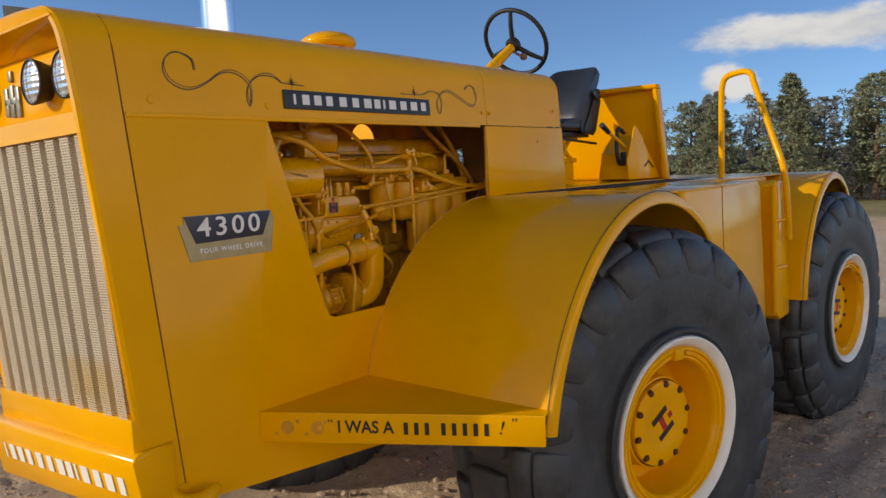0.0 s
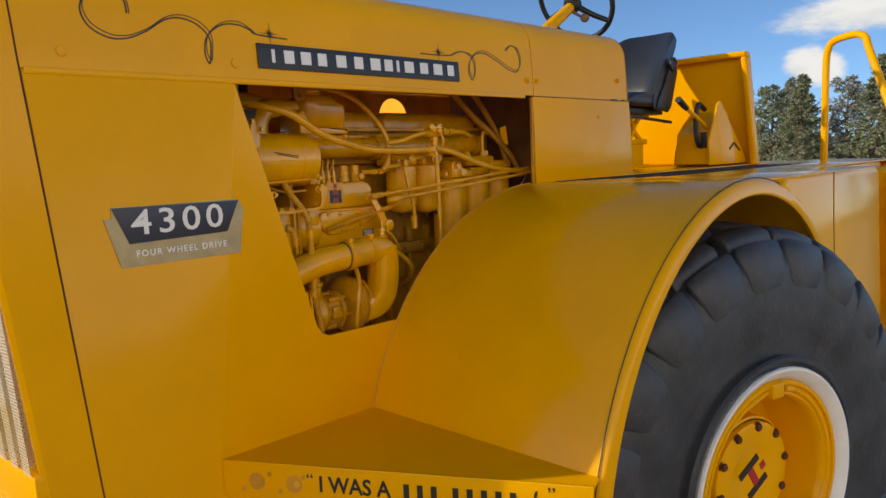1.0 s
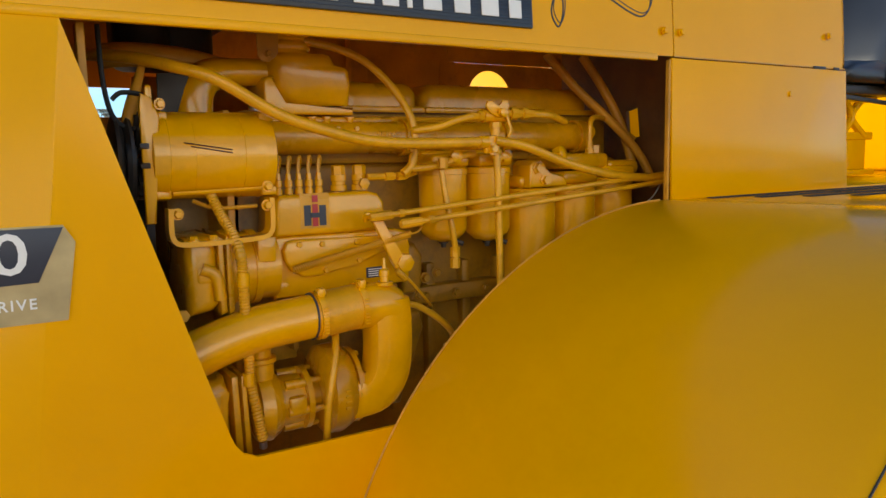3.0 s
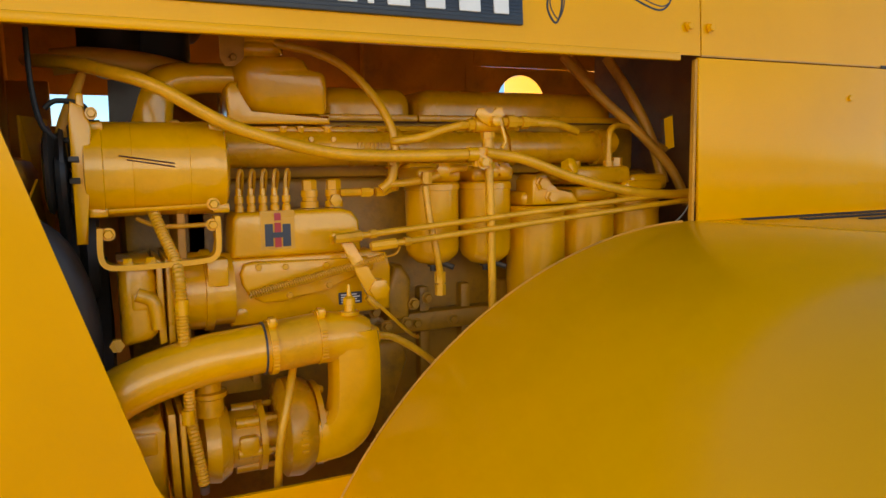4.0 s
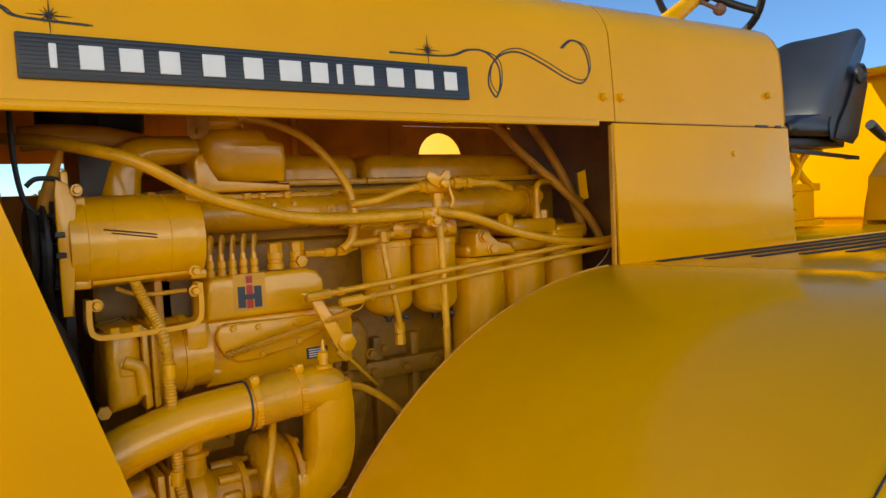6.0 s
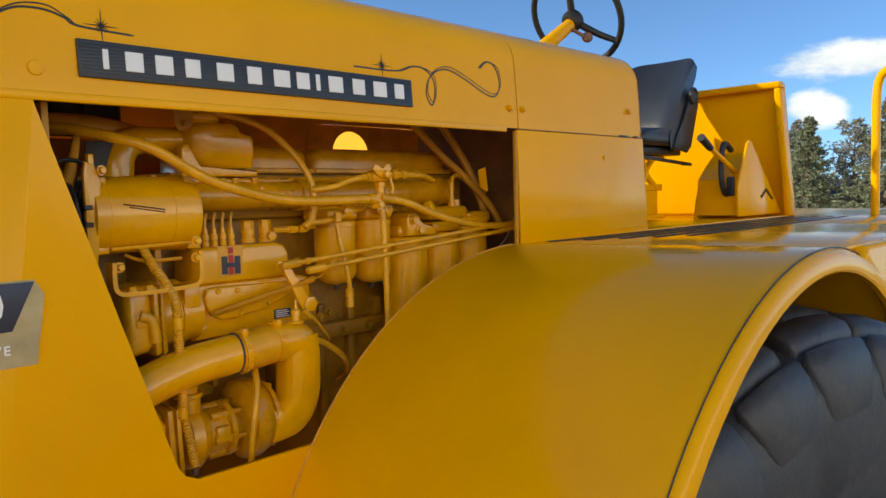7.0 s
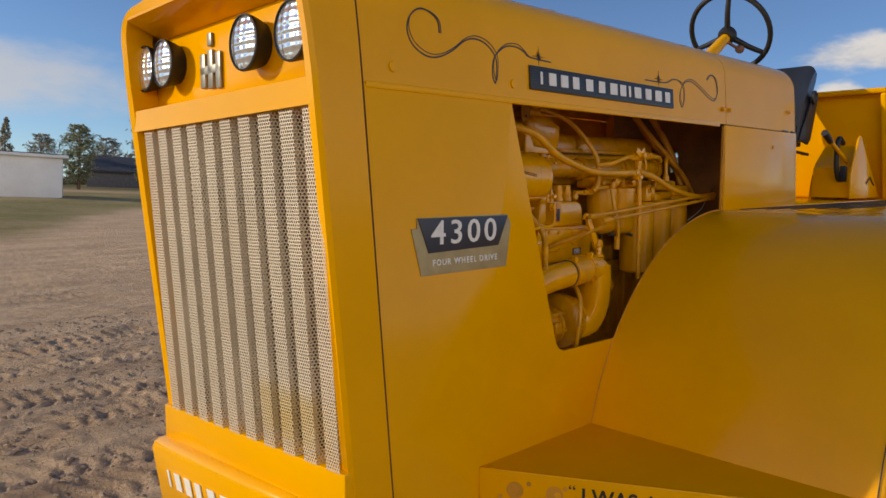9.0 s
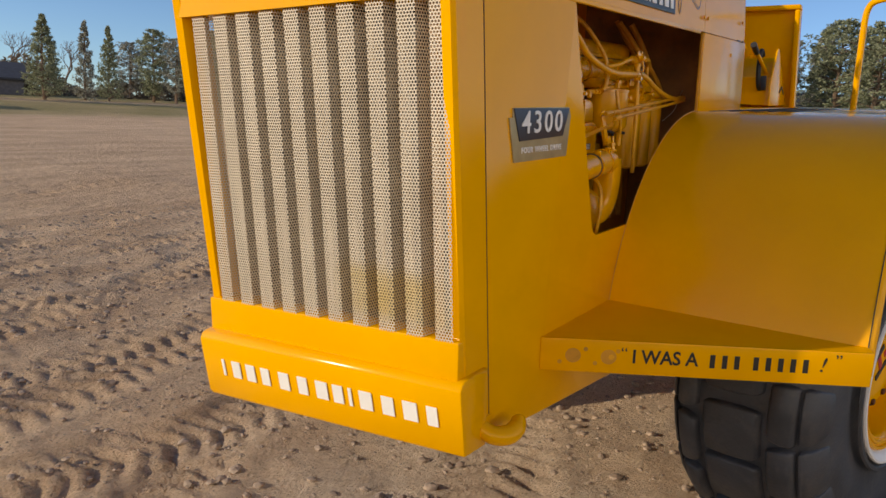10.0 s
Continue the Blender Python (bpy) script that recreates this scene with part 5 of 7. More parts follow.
for i in range(2):
    tube(bm, [(0.71 + 0.012 * i, 0.1418, AX + 0.020 - 0.006 * i), (0.795, 0.1405, AX + 0.008 - 0.005 * i)], 0.0011, 5, smooth=False)
part("casing_scratch", bm, seam_brown, alternator)
part("through_bolt", tube(B(), [(0.69, 0.163, AX - 0.062), (0.86, 0.163, AX - 0.058)], 0.0035, 6, smooth=False), paint_cast, alternator)
bm = B()
prism(bm, [(0.640, -0.335), (0.657, -0.335), (0.662, -0.27), (0.674, -0.165), (0.662, -0.135), (0.644, -0.128), (0.640, -0.15)], 0.15, 0.165, 0.004)
box(bm, (0.652, 0.155, -0.15), (0.664, 0.175, -0.115), 0.004)
hexbolt(bm, (0.674, 0.15, -0.145), (0, -1, 0), 0.007, 0.01)
part("alternator_ear", bm, paint_cast, alternator)
bm = B()
lathe(bm, (0.598, 0.215, AX), (1, 0, 0), [(0, 0.05), (0.004, 0.064), (0.010, 0.066), (0.018, 0.052), (0.026, 0.066), (0.032, 0.064), (0.036, 0.03)], 28)
pulley = part("pulley", bm, dark_steel, alternator)
for k in range(14):
    a = 2 * math.pi * k / 14
    bm = B()
    box(bm, (0.636, -0.004, 0.03), (0.652, 0.004, 0.072), 0.001, 1)
    part("fan_blade", bm, dark_steel, alternator, at=pose(0, 0.215, AX) @ pose(0, 0, 0, math.degrees(a), 0, 0))
bm = B()
loop = []
for k in range(24):
    a = 2 * math.pi * k / 24
    loop.append((0.611, 0.215 + 0.30 * (0.5 + 0.5 * math.cos(a)) - 0.065, AX + 0.068 * math.sin(a) - 0.22 * (0.5 + 0.5 * math.cos(a))))
tube(bm, loop, 0.010, 8, 3, closed=True)
part("fan_belt", bm, black_rubber, tractor)
bm = B()
lathe(bm, (0.55, MID, -0.48), (1, 0, 0), [(0, 0.03), (0.01, 0.10), (0.03, 0.11), (0.05, 0.05)], 20)
fan = part("cooling_fan", bm, paint_cast, tractor)
for k in range(6):
    bm = B()
    q = [(0.53, 0.09, 0.02), (0.53, 0.36, -0.05), (0.57, 0.36, 0.07), (0.57, 0.09, 0.06)]
    v0 = [bm.verts.new((x, z, y)) for x, y, z in q]
    v1 = [bm.verts.new((x + 0.004, z, y)) for x, y, z in q]
    bm.faces.new(v0), bm.faces.new(v1[::-1])
    for i in range(4):
        bm.faces.new((v0[i], v0[(i + 1) % 4], v1[(i + 1) % 4], v1[i]))
    part("blade", bm, paint_cast, fan, at=pose(0, MID, -0.48, 60 * k))
bm = B()
lathe(bm, (0.60, MID - 0.08, -0.60), (1, 0, 0), [(0, 0.05), (0.004, 0.20), (0.02, 0.215), (0.035, 0.20), (0.05, 0.215), (0.07, 0.20), (0.075, 0.08)], 40)
part("crank_pulley", bm, dark_steel, tractor)
bm = B()
lathe(bm, (0.60, MID - 0.14, -0.36), (1, 0, 0), [(0, 0.05), (0.004, 0.13), (0.016, 0.14), (0.028, 0.12), (0.04, 0.14), (0.056, 0.13), (0.06, 0.06)], 36)
part("fan_pulley", bm, dark_steel, tractor)
bm = B()
box(bm, (0.785, 0.20, -1.05), (0.80, 0.92, -0.14), 0.004)
part("front_plate", bm, paint_inner, tractor)
bm = B()
tube(bm, [(0.50, 0.15, -0.30), (0.585, 0.15, -0.36), (0.62, 0.16, -0.50), (0.60, 0.18, -0.70), (0.56, 0.2, -0.9)], 0.036, 16)
part("lower_radiator_hose", bm, dark_steel, tractor)
# U strap under the alternator
bm = B()
strap = spline([(0.662, 0.125, -0.318), (0.661, 0.125, -0.36), (0.668, 0.125, -0.378), (0.69, 0.125, -0.383), (0.75, 0.125, -0.383), (0.815, 0.125, -0.380), (0.836, 0.125, -0.374), (0.843, 0.125, -0.355), (0.843, 0.125, -0.306)], 5)
bands = []
for i, c in enumerate(strap):
    d = (strap[min(i + 1, len(strap) - 1)] - strap[max(i - 1, 0)]).normalized()
    o = Vector((-d.z, 0, d.x)) * 0.0045
    bands.append([bm.verts.new(c + o * k + Vector((0, y, 0))) for k, y in ((-1, -0.02), (1, -0.02), (1, 0.015), (-1, 0.015))])
for p, q in zip(bands, bands[1:]):
    for k in range(4):
        bm.faces.new((p[k], p[(k + 1) % 4], q[(k + 1) % 4], q[k]))
bm.faces.new(bands[0]), bm.faces.new(bands[-1][::-1])
strap_ob = part("alternator_strap", bm, paint_cast, tractor)
for x, z in ((0.674, -0.328), (0.835, -0.320), (0.838, -0.285)):
    part("strap_bolt", hexbolt(B(), (x, 0.115, z), (0, -1, 0), 0.008, 0.012), paint_cast, strap_ob)
for x in (0.70, 0.735):
    part("strap_bolt", hexbolt(B(), (x, 0.122, -0.379), (0, 0, 1), 0.008, 0.008), paint_cast, strap_ob)
bm = B()
tube(bm, [(0.72, 0.2, -0.31), (0.76, 0.19, -0.325), (0.84, 0.19, -0.325)], 0.004, 8)
part("brace", bm, paint_hose, tractor)

# injection pump
bm = B()
up = [(0.876, -0.392), (0.882, -0.318), (0.890, -0.308), (1.085, -0.306), (1.108, -0.312), (1.122, -0.33), (1.126, -0.392)]
prism(bm, up, 0.195, 0.32, 0.010, 3)
lo = [(0.872, -0.392), (1.15, -0.392), (1.182, -0.40), (1.19, -0.43), (1.186, -0.515), (0.872, -0.52)]
prism(bm, lo, 0.205, 0.34, 0.008, 3)
pump = part("injection_pump", bm, paint_cast, tractor, "yellow diesel injection pump")
bm = B()
cov = [(0.889, -0.42), (0.897, -0.402), (0.915, -0.398), (1.10, -0.404), (1.135, -0.402), (1.15, -0.412), (1.146, -0.43), (1.04, -0.462), (0.965, -0.478), (0.93, -0.477), (0.905, -0.463), (0.892, -0.44)]
prism(bm, cov, 0.188, 0.206, 0.006, 3)
cover = part("pump_cover", bm, paint_cast, pump)
for x, z in ((0.922, -0.409), (0.972, -0.411), (1.05, -0.413), (0.978, -0.466), (1.055, -0.452), (1.13, -0.416)):
    part("cover_bolt", hexbolt(B(), (x, 0.190, z), (0, -1, 0), 0.0065, 0.006), paint_cast, pump)
bm = B()
lathe(bm, (0.892, 0.206, -0.497), (0, -1, 0), [(0, 0.011), (0.003, 0.011), (0.004, 0.008)], 14)
part("pump_plug", bm, paint_cast, pump)
for k, (x0, x1, z0, z1, mt) in enumerate(((0.930, 0.994, -0.378, -0.306, paint_dim), (0.938, 0.953, -0.372, -0.330, blue_black), (0.971, 0.986, -0.373, -0.331, blue_black), (0.956, 0.968, -0.374, -0.328, red_paint), (0.956, 0.968, -0.324, -0.310, red_paint), (0.952, 0.972, -0.356, -0.346, blue_black))):
    part("emblem_block", box(B(), (x0, 0.1945 - 0.0005 * k, z0), (x1, 0.1965, z1)), mt, pump)
part("data_plate", box(B(), (1.078, 0.2015, -0.496), (1.125, 0.2055, -0.473), 0.001, 1), blue_black, pump, "small blue data plate")
for k in range(4):
    part("lettering_bar", box(B(), (1.082, 0.2005, -0.4925 + 0.0048 * k), (1.120 - 0.006 * (k % 2), 0.202, -0.4905 + 0.0048 * k)), white_paint, pump)
for k in range(5):
    x = 0.900 + 0.0222 * k
    bm = B()
    lathe(bm, (x, 0.235, -0.309), (0, 0, 1), [(0, 0.0085), (0.012, 0.0085), (0.013, 0.0065), (0.016, 0.0065), (0.017, 0.0085), (0.030, 0.0085), (0.031, 0.006), (0.044, 0.0052)], 10)
    part("delivery_valve", bm, paint_cast, pump)
    bm = B()
    tube(bm, [(x - 0.001, 0.235, -0.27), (x, 0.235, -0.247), (x + 0.003, 0.237, -0.234), (x + 0.007, 0.242, -0.231), (x + 0.011, 0.25, -0.238), (x + 0.012, 0.265, -0.26), (x + 0.012, 0.28, -0.28)], 0.0036, 8)
    part("injector_line", bm, paint_hose, pump)
for x, z in ((1.036, -0.305), (1.085, -0.305)):
    bm = B()
    lathe(bm, (x, 0.24, z), (0, 0, 1), [(0, 0.018), (0.012, 0.018), (0.013, 0.015), (0.02, 0.015), (0.021, 0.017), (0.034, 0.017), (0.035, 0.012)], 18)
    lathe(bm, (x, 0.24, z + 0.034), (0, 0, 1), [(0, 0.015), (0.018, 0.015), (0.021, 0.012)], 6)
    part("banjo_bolt", bm, paint_cast, pump)
bm = B()
tube(bm, [(1.09, 0.21, -0.277), (1.12, 0.205, -0.277), (1.15, 0.20, -0.277)], 0.008, 8)
for x in (1.128, 1.158):
    lathe(bm, (x, 0.2, -0.277), (1, 0, 0), [(0, 0.010), (0.018, 0.010), (0.019, 0.008), (0.024, 0.008)], 6)
tube(bm, [(1.17, 0.2, -0.277), (1.19, 0.2, -0.272), (1.20, 0.19, -0.268)], 0.008, 8)
lathe(bm, (1.075, 0.20, -0.290), (0, -1, 0), [(0, 0.012), (0.01, 0.012), (0.011, 0.008)], 6)
part("fuel_fitting", bm, paint_hose, tractor)

bm = B()
box(bm, (0.70, 0.36, -0.62), (0.87, 0.80, -0.16), 0.02)
part("timing_cover", bm, shade_grime, tractor)

# pump drive drum and gear housings
bm = B()
lathe(bm, (0.765, 0.235, -0.45), (1, 0, 0), [(0, 0.055), (0.004, 0.078), (0.022, 0.080), (0.024, 0.072), (0.06, 0.072), (0.061, 0.076), (0.075, 0.076), (0.076, 0.068), (0.112, 0.068)], 36)
box(bm, (0.828, 0.16, -0.435), (0.865, 0.20, -0.385), 0.004)
part("pump_drive", bm, paint_cast, tractor)
bm = B()
prism(bm, [(0.684, -0.375), (0.735, -0.372), (0.742, -0.40), (0.742, -0.50), (0.73, -0.512), (0.684, -0.52)], 0.12, 0.30, 0.022, 4)
prism(bm, [(0.742, -0.372), (0.752, -0.378), (0.754, -0.515), (0.742, -0.52)], 0.12, 0.30, 0.003)
prism(bm, [(0.757, -0.372), (0.766, -0.378), (0.768, -0.515), (0.757, -0.52)], 0.12, 0.30, 0.003)
box(bm, (0.70, 0.118, -0.46), (0.738, 0.135, -0.425), 0.008, 3)
tube(bm, [(0.71, 0.12, -0.43), (0.735, 0.12, -0.445), (0.742, 0.12, -0.49)], 0.012, 10)
lathe(bm, (0.676, 0.14, -0.515), (0, -1, 0), [(0, 0.012), (0.01, 0.012)], 6)
part("gear_case", bm, paint_dim, tractor)
bm = B()
prism(bm, [(0.65, -0.645), (0.735, -0.632), (0.74, -0.66), (0.742, -0.80), (0.65, -0.82)], 0.09, 0.34, 0.022, 4)
prism(bm, [(0.745, -0.632), (0.757, -0.632), (0.762, -0.80), (0.748, -0.80)], 0.09, 0.34, 0.003)
prism(bm, [(0.763, -0.632), (0.772, -0.634), (0.778, -0.80), (0.766, -0.80)], 0.09, 0.34, 0.003)
box(bm, (0.67, 0.088, -0.70), (0.73, 0.105, -0.655), 0.008, 3)
part("lower_gear_case", bm, paint_dim, tractor)
bm = B()
tube(bm, [(0.745, 0.17, -0.295), (0.758, 0.15, -0.335), (0.772, 0.12, -0.375), (0.776, 0.095, -0.41), (0.776, 0.09, -0.46), (0.777, 0.09, -0.51), (0.78, 0.092, -0.58), (0.782, 0.095, -0.65), (0.79, 0.09, -0.71), (0.797, 0.088, -0.765)], 0.0105, 10, 6, ribs=0.0016, rib_step=0.0052)
conduit = part("flexible_conduit", bm, paint_hose, tractor)
for z in (-0.452, -0.64):
    part("conduit_ferrule", tube(B(), [(0.777, 0.091, z - 0.012), (0.777, 0.091, z + 0.012)], 0.0115, 10, smooth=False), paint_cast, conduit)
bm = B()
lathe(bm, (0.797, 0.088, -0.765), (0, 0, -1), [(0, 0.008), (0.012, 0.008), (0.014, 0.005)], 8)
part("conduit_plug", bm, steel, conduit)

# water pipe, its clamps, the outlet casting and elbow
bm = B()
tube(bm, [(0.52, 0.10, -0.72), (0.60, 0.10, -0.645), (0.68, 0.10, -0.585), (0.79, 0.10, -0.552), (0.88, 0.10, -0.542), (0.94, 0.10, -0.538)], 0.043, 22, 8)
pipe = part("water_pipe", bm, paint_cast, tractor, "thick bent yellow water pipe")
bm = B()
tube(bm, [(0.925, 0.10, -0.5385), (0.97, 0.10, -0.535), (1.01, 0.10, -0.531)], 0.0455, 22, 3)
part("rubber_sleeve", bm, paint_hose, pipe)
bm = B()
tube(bm, [(0.906, 0.10, -0.5395), (0.909, 0.10, -0.5395)], 0.0462, 22, smooth=False)
part("sleeve_edge", bm, blue_black, pipe)
for x, z in ((0.921, -0.539), (1.007, -0.531)):
    bm = B()
    tube(bm, [(x - 0.006, 0.10, z), (x + 0.006, 0.10, z + 0.0005)], 0.0485, 28, smooth=False)
    for k in range(9):
        box(bm, (x - 0.005, 0.0505, z - 0.028 + 0.006 * k), (x + 0.005, 0.0525, z - 0.0255 + 0.006 * k))
    cyl(bm, (x - 0.008, 0.08, z + 0.046), (x + 0.008, 0.08, z + 0.049), 0.008, 10)
    box(bm, (x - 0.006, 0.07, z + 0.04), (x + 0.006, 0.092, z + 0.056), 0.002)
    part("pipe_clamp", bm, paint_cast, pipe)
bm = B()
tube(bm, [(1.0, 0.10, -0.533), (1.03, 0.10, -0.533), (1.06, 0.10, -0.535), (1.082, 0.10, -0.545)], [0.045, 0.0465, 0.046, 0.044], 24, 4)
path = [(1.072, 0.10, -0.520), (1.072, 0.10, -0.56), (1.073, 0.102, -0.60), (1.073, 0.106, -0.645), (1.066, 0.112, -0.685), (1.047, 0.122, -0.715), (1.012, 0.135, -0.728), (0.985, 0.145, -0.73)]
half = [0.040, 0.046, 0.046, 0.046, 0.045, 0.044, 0.043, 0.042]
line = spline(path, 5)
loops = []
for i, c in enumerate(line):
    d = (line[min(i + 1, len(line) - 1)] - line[max(i - 1, 0)]).normalized()
    side = d.cross(Vector((0, 1, 0))).normalized()
    out = side.cross(d).normalized()
    w = float(np.interp(i / (len(line) - 1), np.linspace(0, 1, len(half)), half))
    ring = []
    for k in range(24):
        a = 2 * math.pi * k / 24
        ca, sa = math.cos(a), math.sin(a)
        q = (abs(ca) ** 4 + abs(sa) ** 4) ** -0.25
        ring.append(bm.verts.new(c + side * ca * q * w + out * sa * q * 0.043))
    loops.append(ring)
for p, q in zip(loops, loops[1:]):
    for k in range(24):
        bm.faces.new((p[k], p[(k + 1) % 24], q[(k + 1) % 24], q[k]))
bm.faces.new(loops[0]), bm.faces.new(loops[-1][::-1])
lathe(bm, (1.06, 0.10, -0.540), (1, 0, 0), [(0, 0.030), (0.045, 0.021), (0.056, 0.019), (0.060, 0.016)], 20)
outlet = part("outlet_elbow", bm, paint_cast, tractor)
bm = B()
lathe(bm, (1.062, 0.085, -0.492), (0, 0, 1), [(0, 0.018), (0.006, 0.018), (0.007, 0.010), (0.018, 0.009), (0.019, 0.012), (0.03, 0.011), (0.034, 0.005), (0.055, 0.0025)], 12)
part("drain_tap", bm, paint_cast, outlet)
bm = B()
tube(bm, [(1.115, 0.12, -0.475), (1.13, 0.12, -0.487), (1.16, 0.13, -0.515), (1.205, 0.16, -0.555), (1.25, 0.22, -0.585), (1.28, 0.29, -0.60)], 0.0035, 8)
lathe(bm, (1.108, 0.12, -0.471), (0.7, 0, -0.7), [(0, 0.006), (0.01, 0.007), (0.02, 0.007), (0.03, 0.005)], 8)
part("capillary_line", bm, paint_hose, tractor)
bm = B()
tube(bm, [(1.12, 0.13, -0.548), (1.16, 0.135, -0.555), (1.21, 0.14, -0.585), (1.26, 0.16, -0.625), (1.32, 0.24, -0.68), (1.36, 0.34, -0.72)], 0.0075, 10)
part("drain_hose", bm, paint_hose, tractor)

# water pump and turbo-like housings below
bm = B()
lathe(bm, (0.935, 0.17, -0.712), (1, 0, 0), [(0, 0.05), (0.004, 0.078), (0.014, 0.092), (0.04, 0.094), (0.062, 0.084), (0.07, 0.070), (0.078, 0.070), (0.08, 0.055)], 36)
lathe(bm, (1.005, 0.17, -0.712), (1, 0, 0), [(0, 0.080), (0.010, 0.080), (0.012, 0.06)], 30)
for k in range(8):
    a = 2 * math.pi * k / 8 + 0.3
    hexbolt(bm, (1.015, 0.17 + 0.072 * math.cos(a), -0.712 + 0.072 * math.sin(a)), (1, 0, 0), 0.007, 0.008)
for k in range(4):
    box(bm, (0.965, 0.0755, -0.735 + 0.012 * k), (0.978, 0.079, -0.729 + 0.012 * k), 0.001, 1)
housing = part("blower_housing", bm, paint_dim, tractor)
bm = B()
lathe(bm, (0.80, 0.17, -0.72), (1, 0, 0), [(0, 0.05), (0.006, 0.07), (0.03, 0.074), (0.05, 0.062), (0.052, 0.052), (0.10, 0.050), (0.101, 0.064), (0.112, 0.064), (0.113, 0.04), (0.14, 0.038)], 30)
for k in range(6):
    a = 2 * math.pi * k / 6 + 0.2
    cyl(bm, (0.86, 0.17 + 0.053 * math.cos(a), -0.72 + 0.053 * math.sin(a)), (0.90, 0.17 + 0.053 * math.cos(a), -0.72 + 0.053 * math.sin(a)), 0.010, 10)
    hexbolt(bm, (0.912, 0.17 + 0.056 * math.cos(a), -0.72 + 0.056 * math.sin(a)), (1, 0, 0), 0.006, 0.018)
box(bm, (0.862, 0.108, -0.735), (0.897, 0.13, -0.70), 0.006)
lathe(bm, (0.818, 0.15, -0.66), (0, 0, 1), [(0, 0.026), (0.03, 0.026), (0.034, 0.032), (0.042, 0.032), (0.044, 0.022), (0.07, 0.022)], 18)
part("water_pump", bm, paint_dim, tractor)
bm = B()
box(bm, (0.84, 0.25, -0.66), (0.93, 0.27, -0.585), 0.004)
box(bm, (0.905, 0.20, -0.63), (0.918, 0.26, -0.56), 0.003)
hexbolt(bm, (0.911, 0.198, -0.60), (0, -1, 0), 0.007, 0.008)
part("support_bracket", bm, shade_grime, tractor)
bm = B()
tube(bm, [(0.965, 0.12, -0.575), (0.945, 0.075, -0.62), (0.925, 0.06, -0.69), (0.918, 0.065, -0.76), (0.916, 0.07, -0.85)], 0.0075, 10)
part("oil_line", bm, paint_hose, tractor)
bm = B()
prism(bm, [(1.13, -0.60), (1.16, -0.585), (1.22, -0.59), (1.23, -0.63), (1.19, -0.72), (1.165, -0.80), (1.14, -0.80), (1.15, -0.70)], 0.22, 0.36, 0.012, 3)
prism(bm, [(1.205, -0.50), (1.225, -0.44), (1.245, -0.44), (1.265, -0.47), (1.26, -0.56), (1.21, -0.56)], 0.28, 0.36, 0.012, 3)
for x, z in ((1.178, -0.535), (1.205, -0.568), (1.25, -0.565), (1.268, -0.525), (1.30, -0.515)):
    hexbolt(bm, (x, 0.28, z), (0, -1, 0), 0.010, 0.010)
part("front_cover", bm, shade_grime, tractor)


# filters
def filter_can(cx, top, bottom, r, bowl):
    bm = B()
    h = top - bottom
    prof = [(0, 0.012), (0.004, 0.018), (0.006, r * 0.62), (0.022, r * 0.93), (0.034, r)] if bowl else [(0, r * 0.8), (0.01, r)]
    prof += [(h - 0.016, r), (h - 0.015, r * 1.05), (h - 0.004, r * 1.05), (h, r * 0.98)]
    lathe(bm, (cx, 0.235, bottom), (0, 0, 1), prof, 32)
    can = part("filter_canister", bm, paint_cast, tractor, "yellow painted filter canister")
    bm = B()
    box(bm, (cx - r * 0.9, 0.19, top), (cx + r * 0.9, 0.30, top + 0.032), 0.012, 3)
    part("filter_head", bm, paint_cast, can)
    if bowl:
        bm = B()
        lathe(bm, (cx, 0.235, bottom + 0.004), (0, 0, -1), [(0, 0.012), (0.008, 0.012), (0.009, 0.007), (0.018, 0.006)], 8)
        cyl(bm, (cx + 0.012, 0.21, bottom + 0.004), (cx + 0.03, 0.195, bottom - 0.004), 0.006, 8)
        part("bleed_screw", bm, dark_steel, can)
    return can


for cx, top, bottom, r, bowl in ((1.295, -0.262, -0.435, 0.056, True), (1.420, -0.262, -0.442, 0.056, True), (1.549, -0.318, -0.60, 0.066, False), (1.686, -0.312, -0.60, 0.064, False), (1.822, -0.300, -0.60, 0.062, False)):
    can = filter_can(cx, top, bottom, r, bowl)
bm = B()
box(bm, (1.25, 0.25, -0.262), (1.49, 0.32, -0.222), 0.010, 3)
for x, z in ((1.292, -0.236), (1.405, -0.238), (1.43, -0.238)):
    lathe(bm, (x, 0.175, z), (0, -1, 0), [(0, 0.016), (0.012, 0.016), (0.014, 0.010)], 6)
part("filter_bracket", bm, paint_cast, tractor)
bm = B()
prism(bm, [(1.50, -0.315), (1.50, -0.262), (1.512, -0.25), (1.535, -0.25), (1.56, -0.29), (1.60, -0.285), (1.62, -0.315)], 0.165, 0.24, 0.006, 3)
lathe(bm, (1.522, 0.165, -0.268), (0, -1, 0), [(0, 0.017), (0.004, 0.017), (0.005, 0.013), (0.014, 0.013)], 6)
lathe(bm, (1.543, 0.165, -0.298), (0, -1, 0), [(0, 0.015), (0.004, 0.015), (0.005, 0.011), (0.014, 0.011)], 6)
lathe(bm, (1.60, 0.19, -0.24), (0.4, -0.8, 0.4), [(0, 0.02), (0.02, 0.02), (0.024, 0.014)], 6)
part("oil_filter_base", bm, paint_cast, tractor)
bm = B()
box(bm, (1.62, 0.20, -0.275), (1.79, 0.36, -0.235), 0.012, 3)
box(bm, (1.79, 0.20, -0.292), (1.90, 0.34, -0.255), 0.012, 3)
lathe(bm, (1.66, 0.24, -0.237), (0, 0, 1), [(0, 0.012), (0.014, 0.012)], 6)
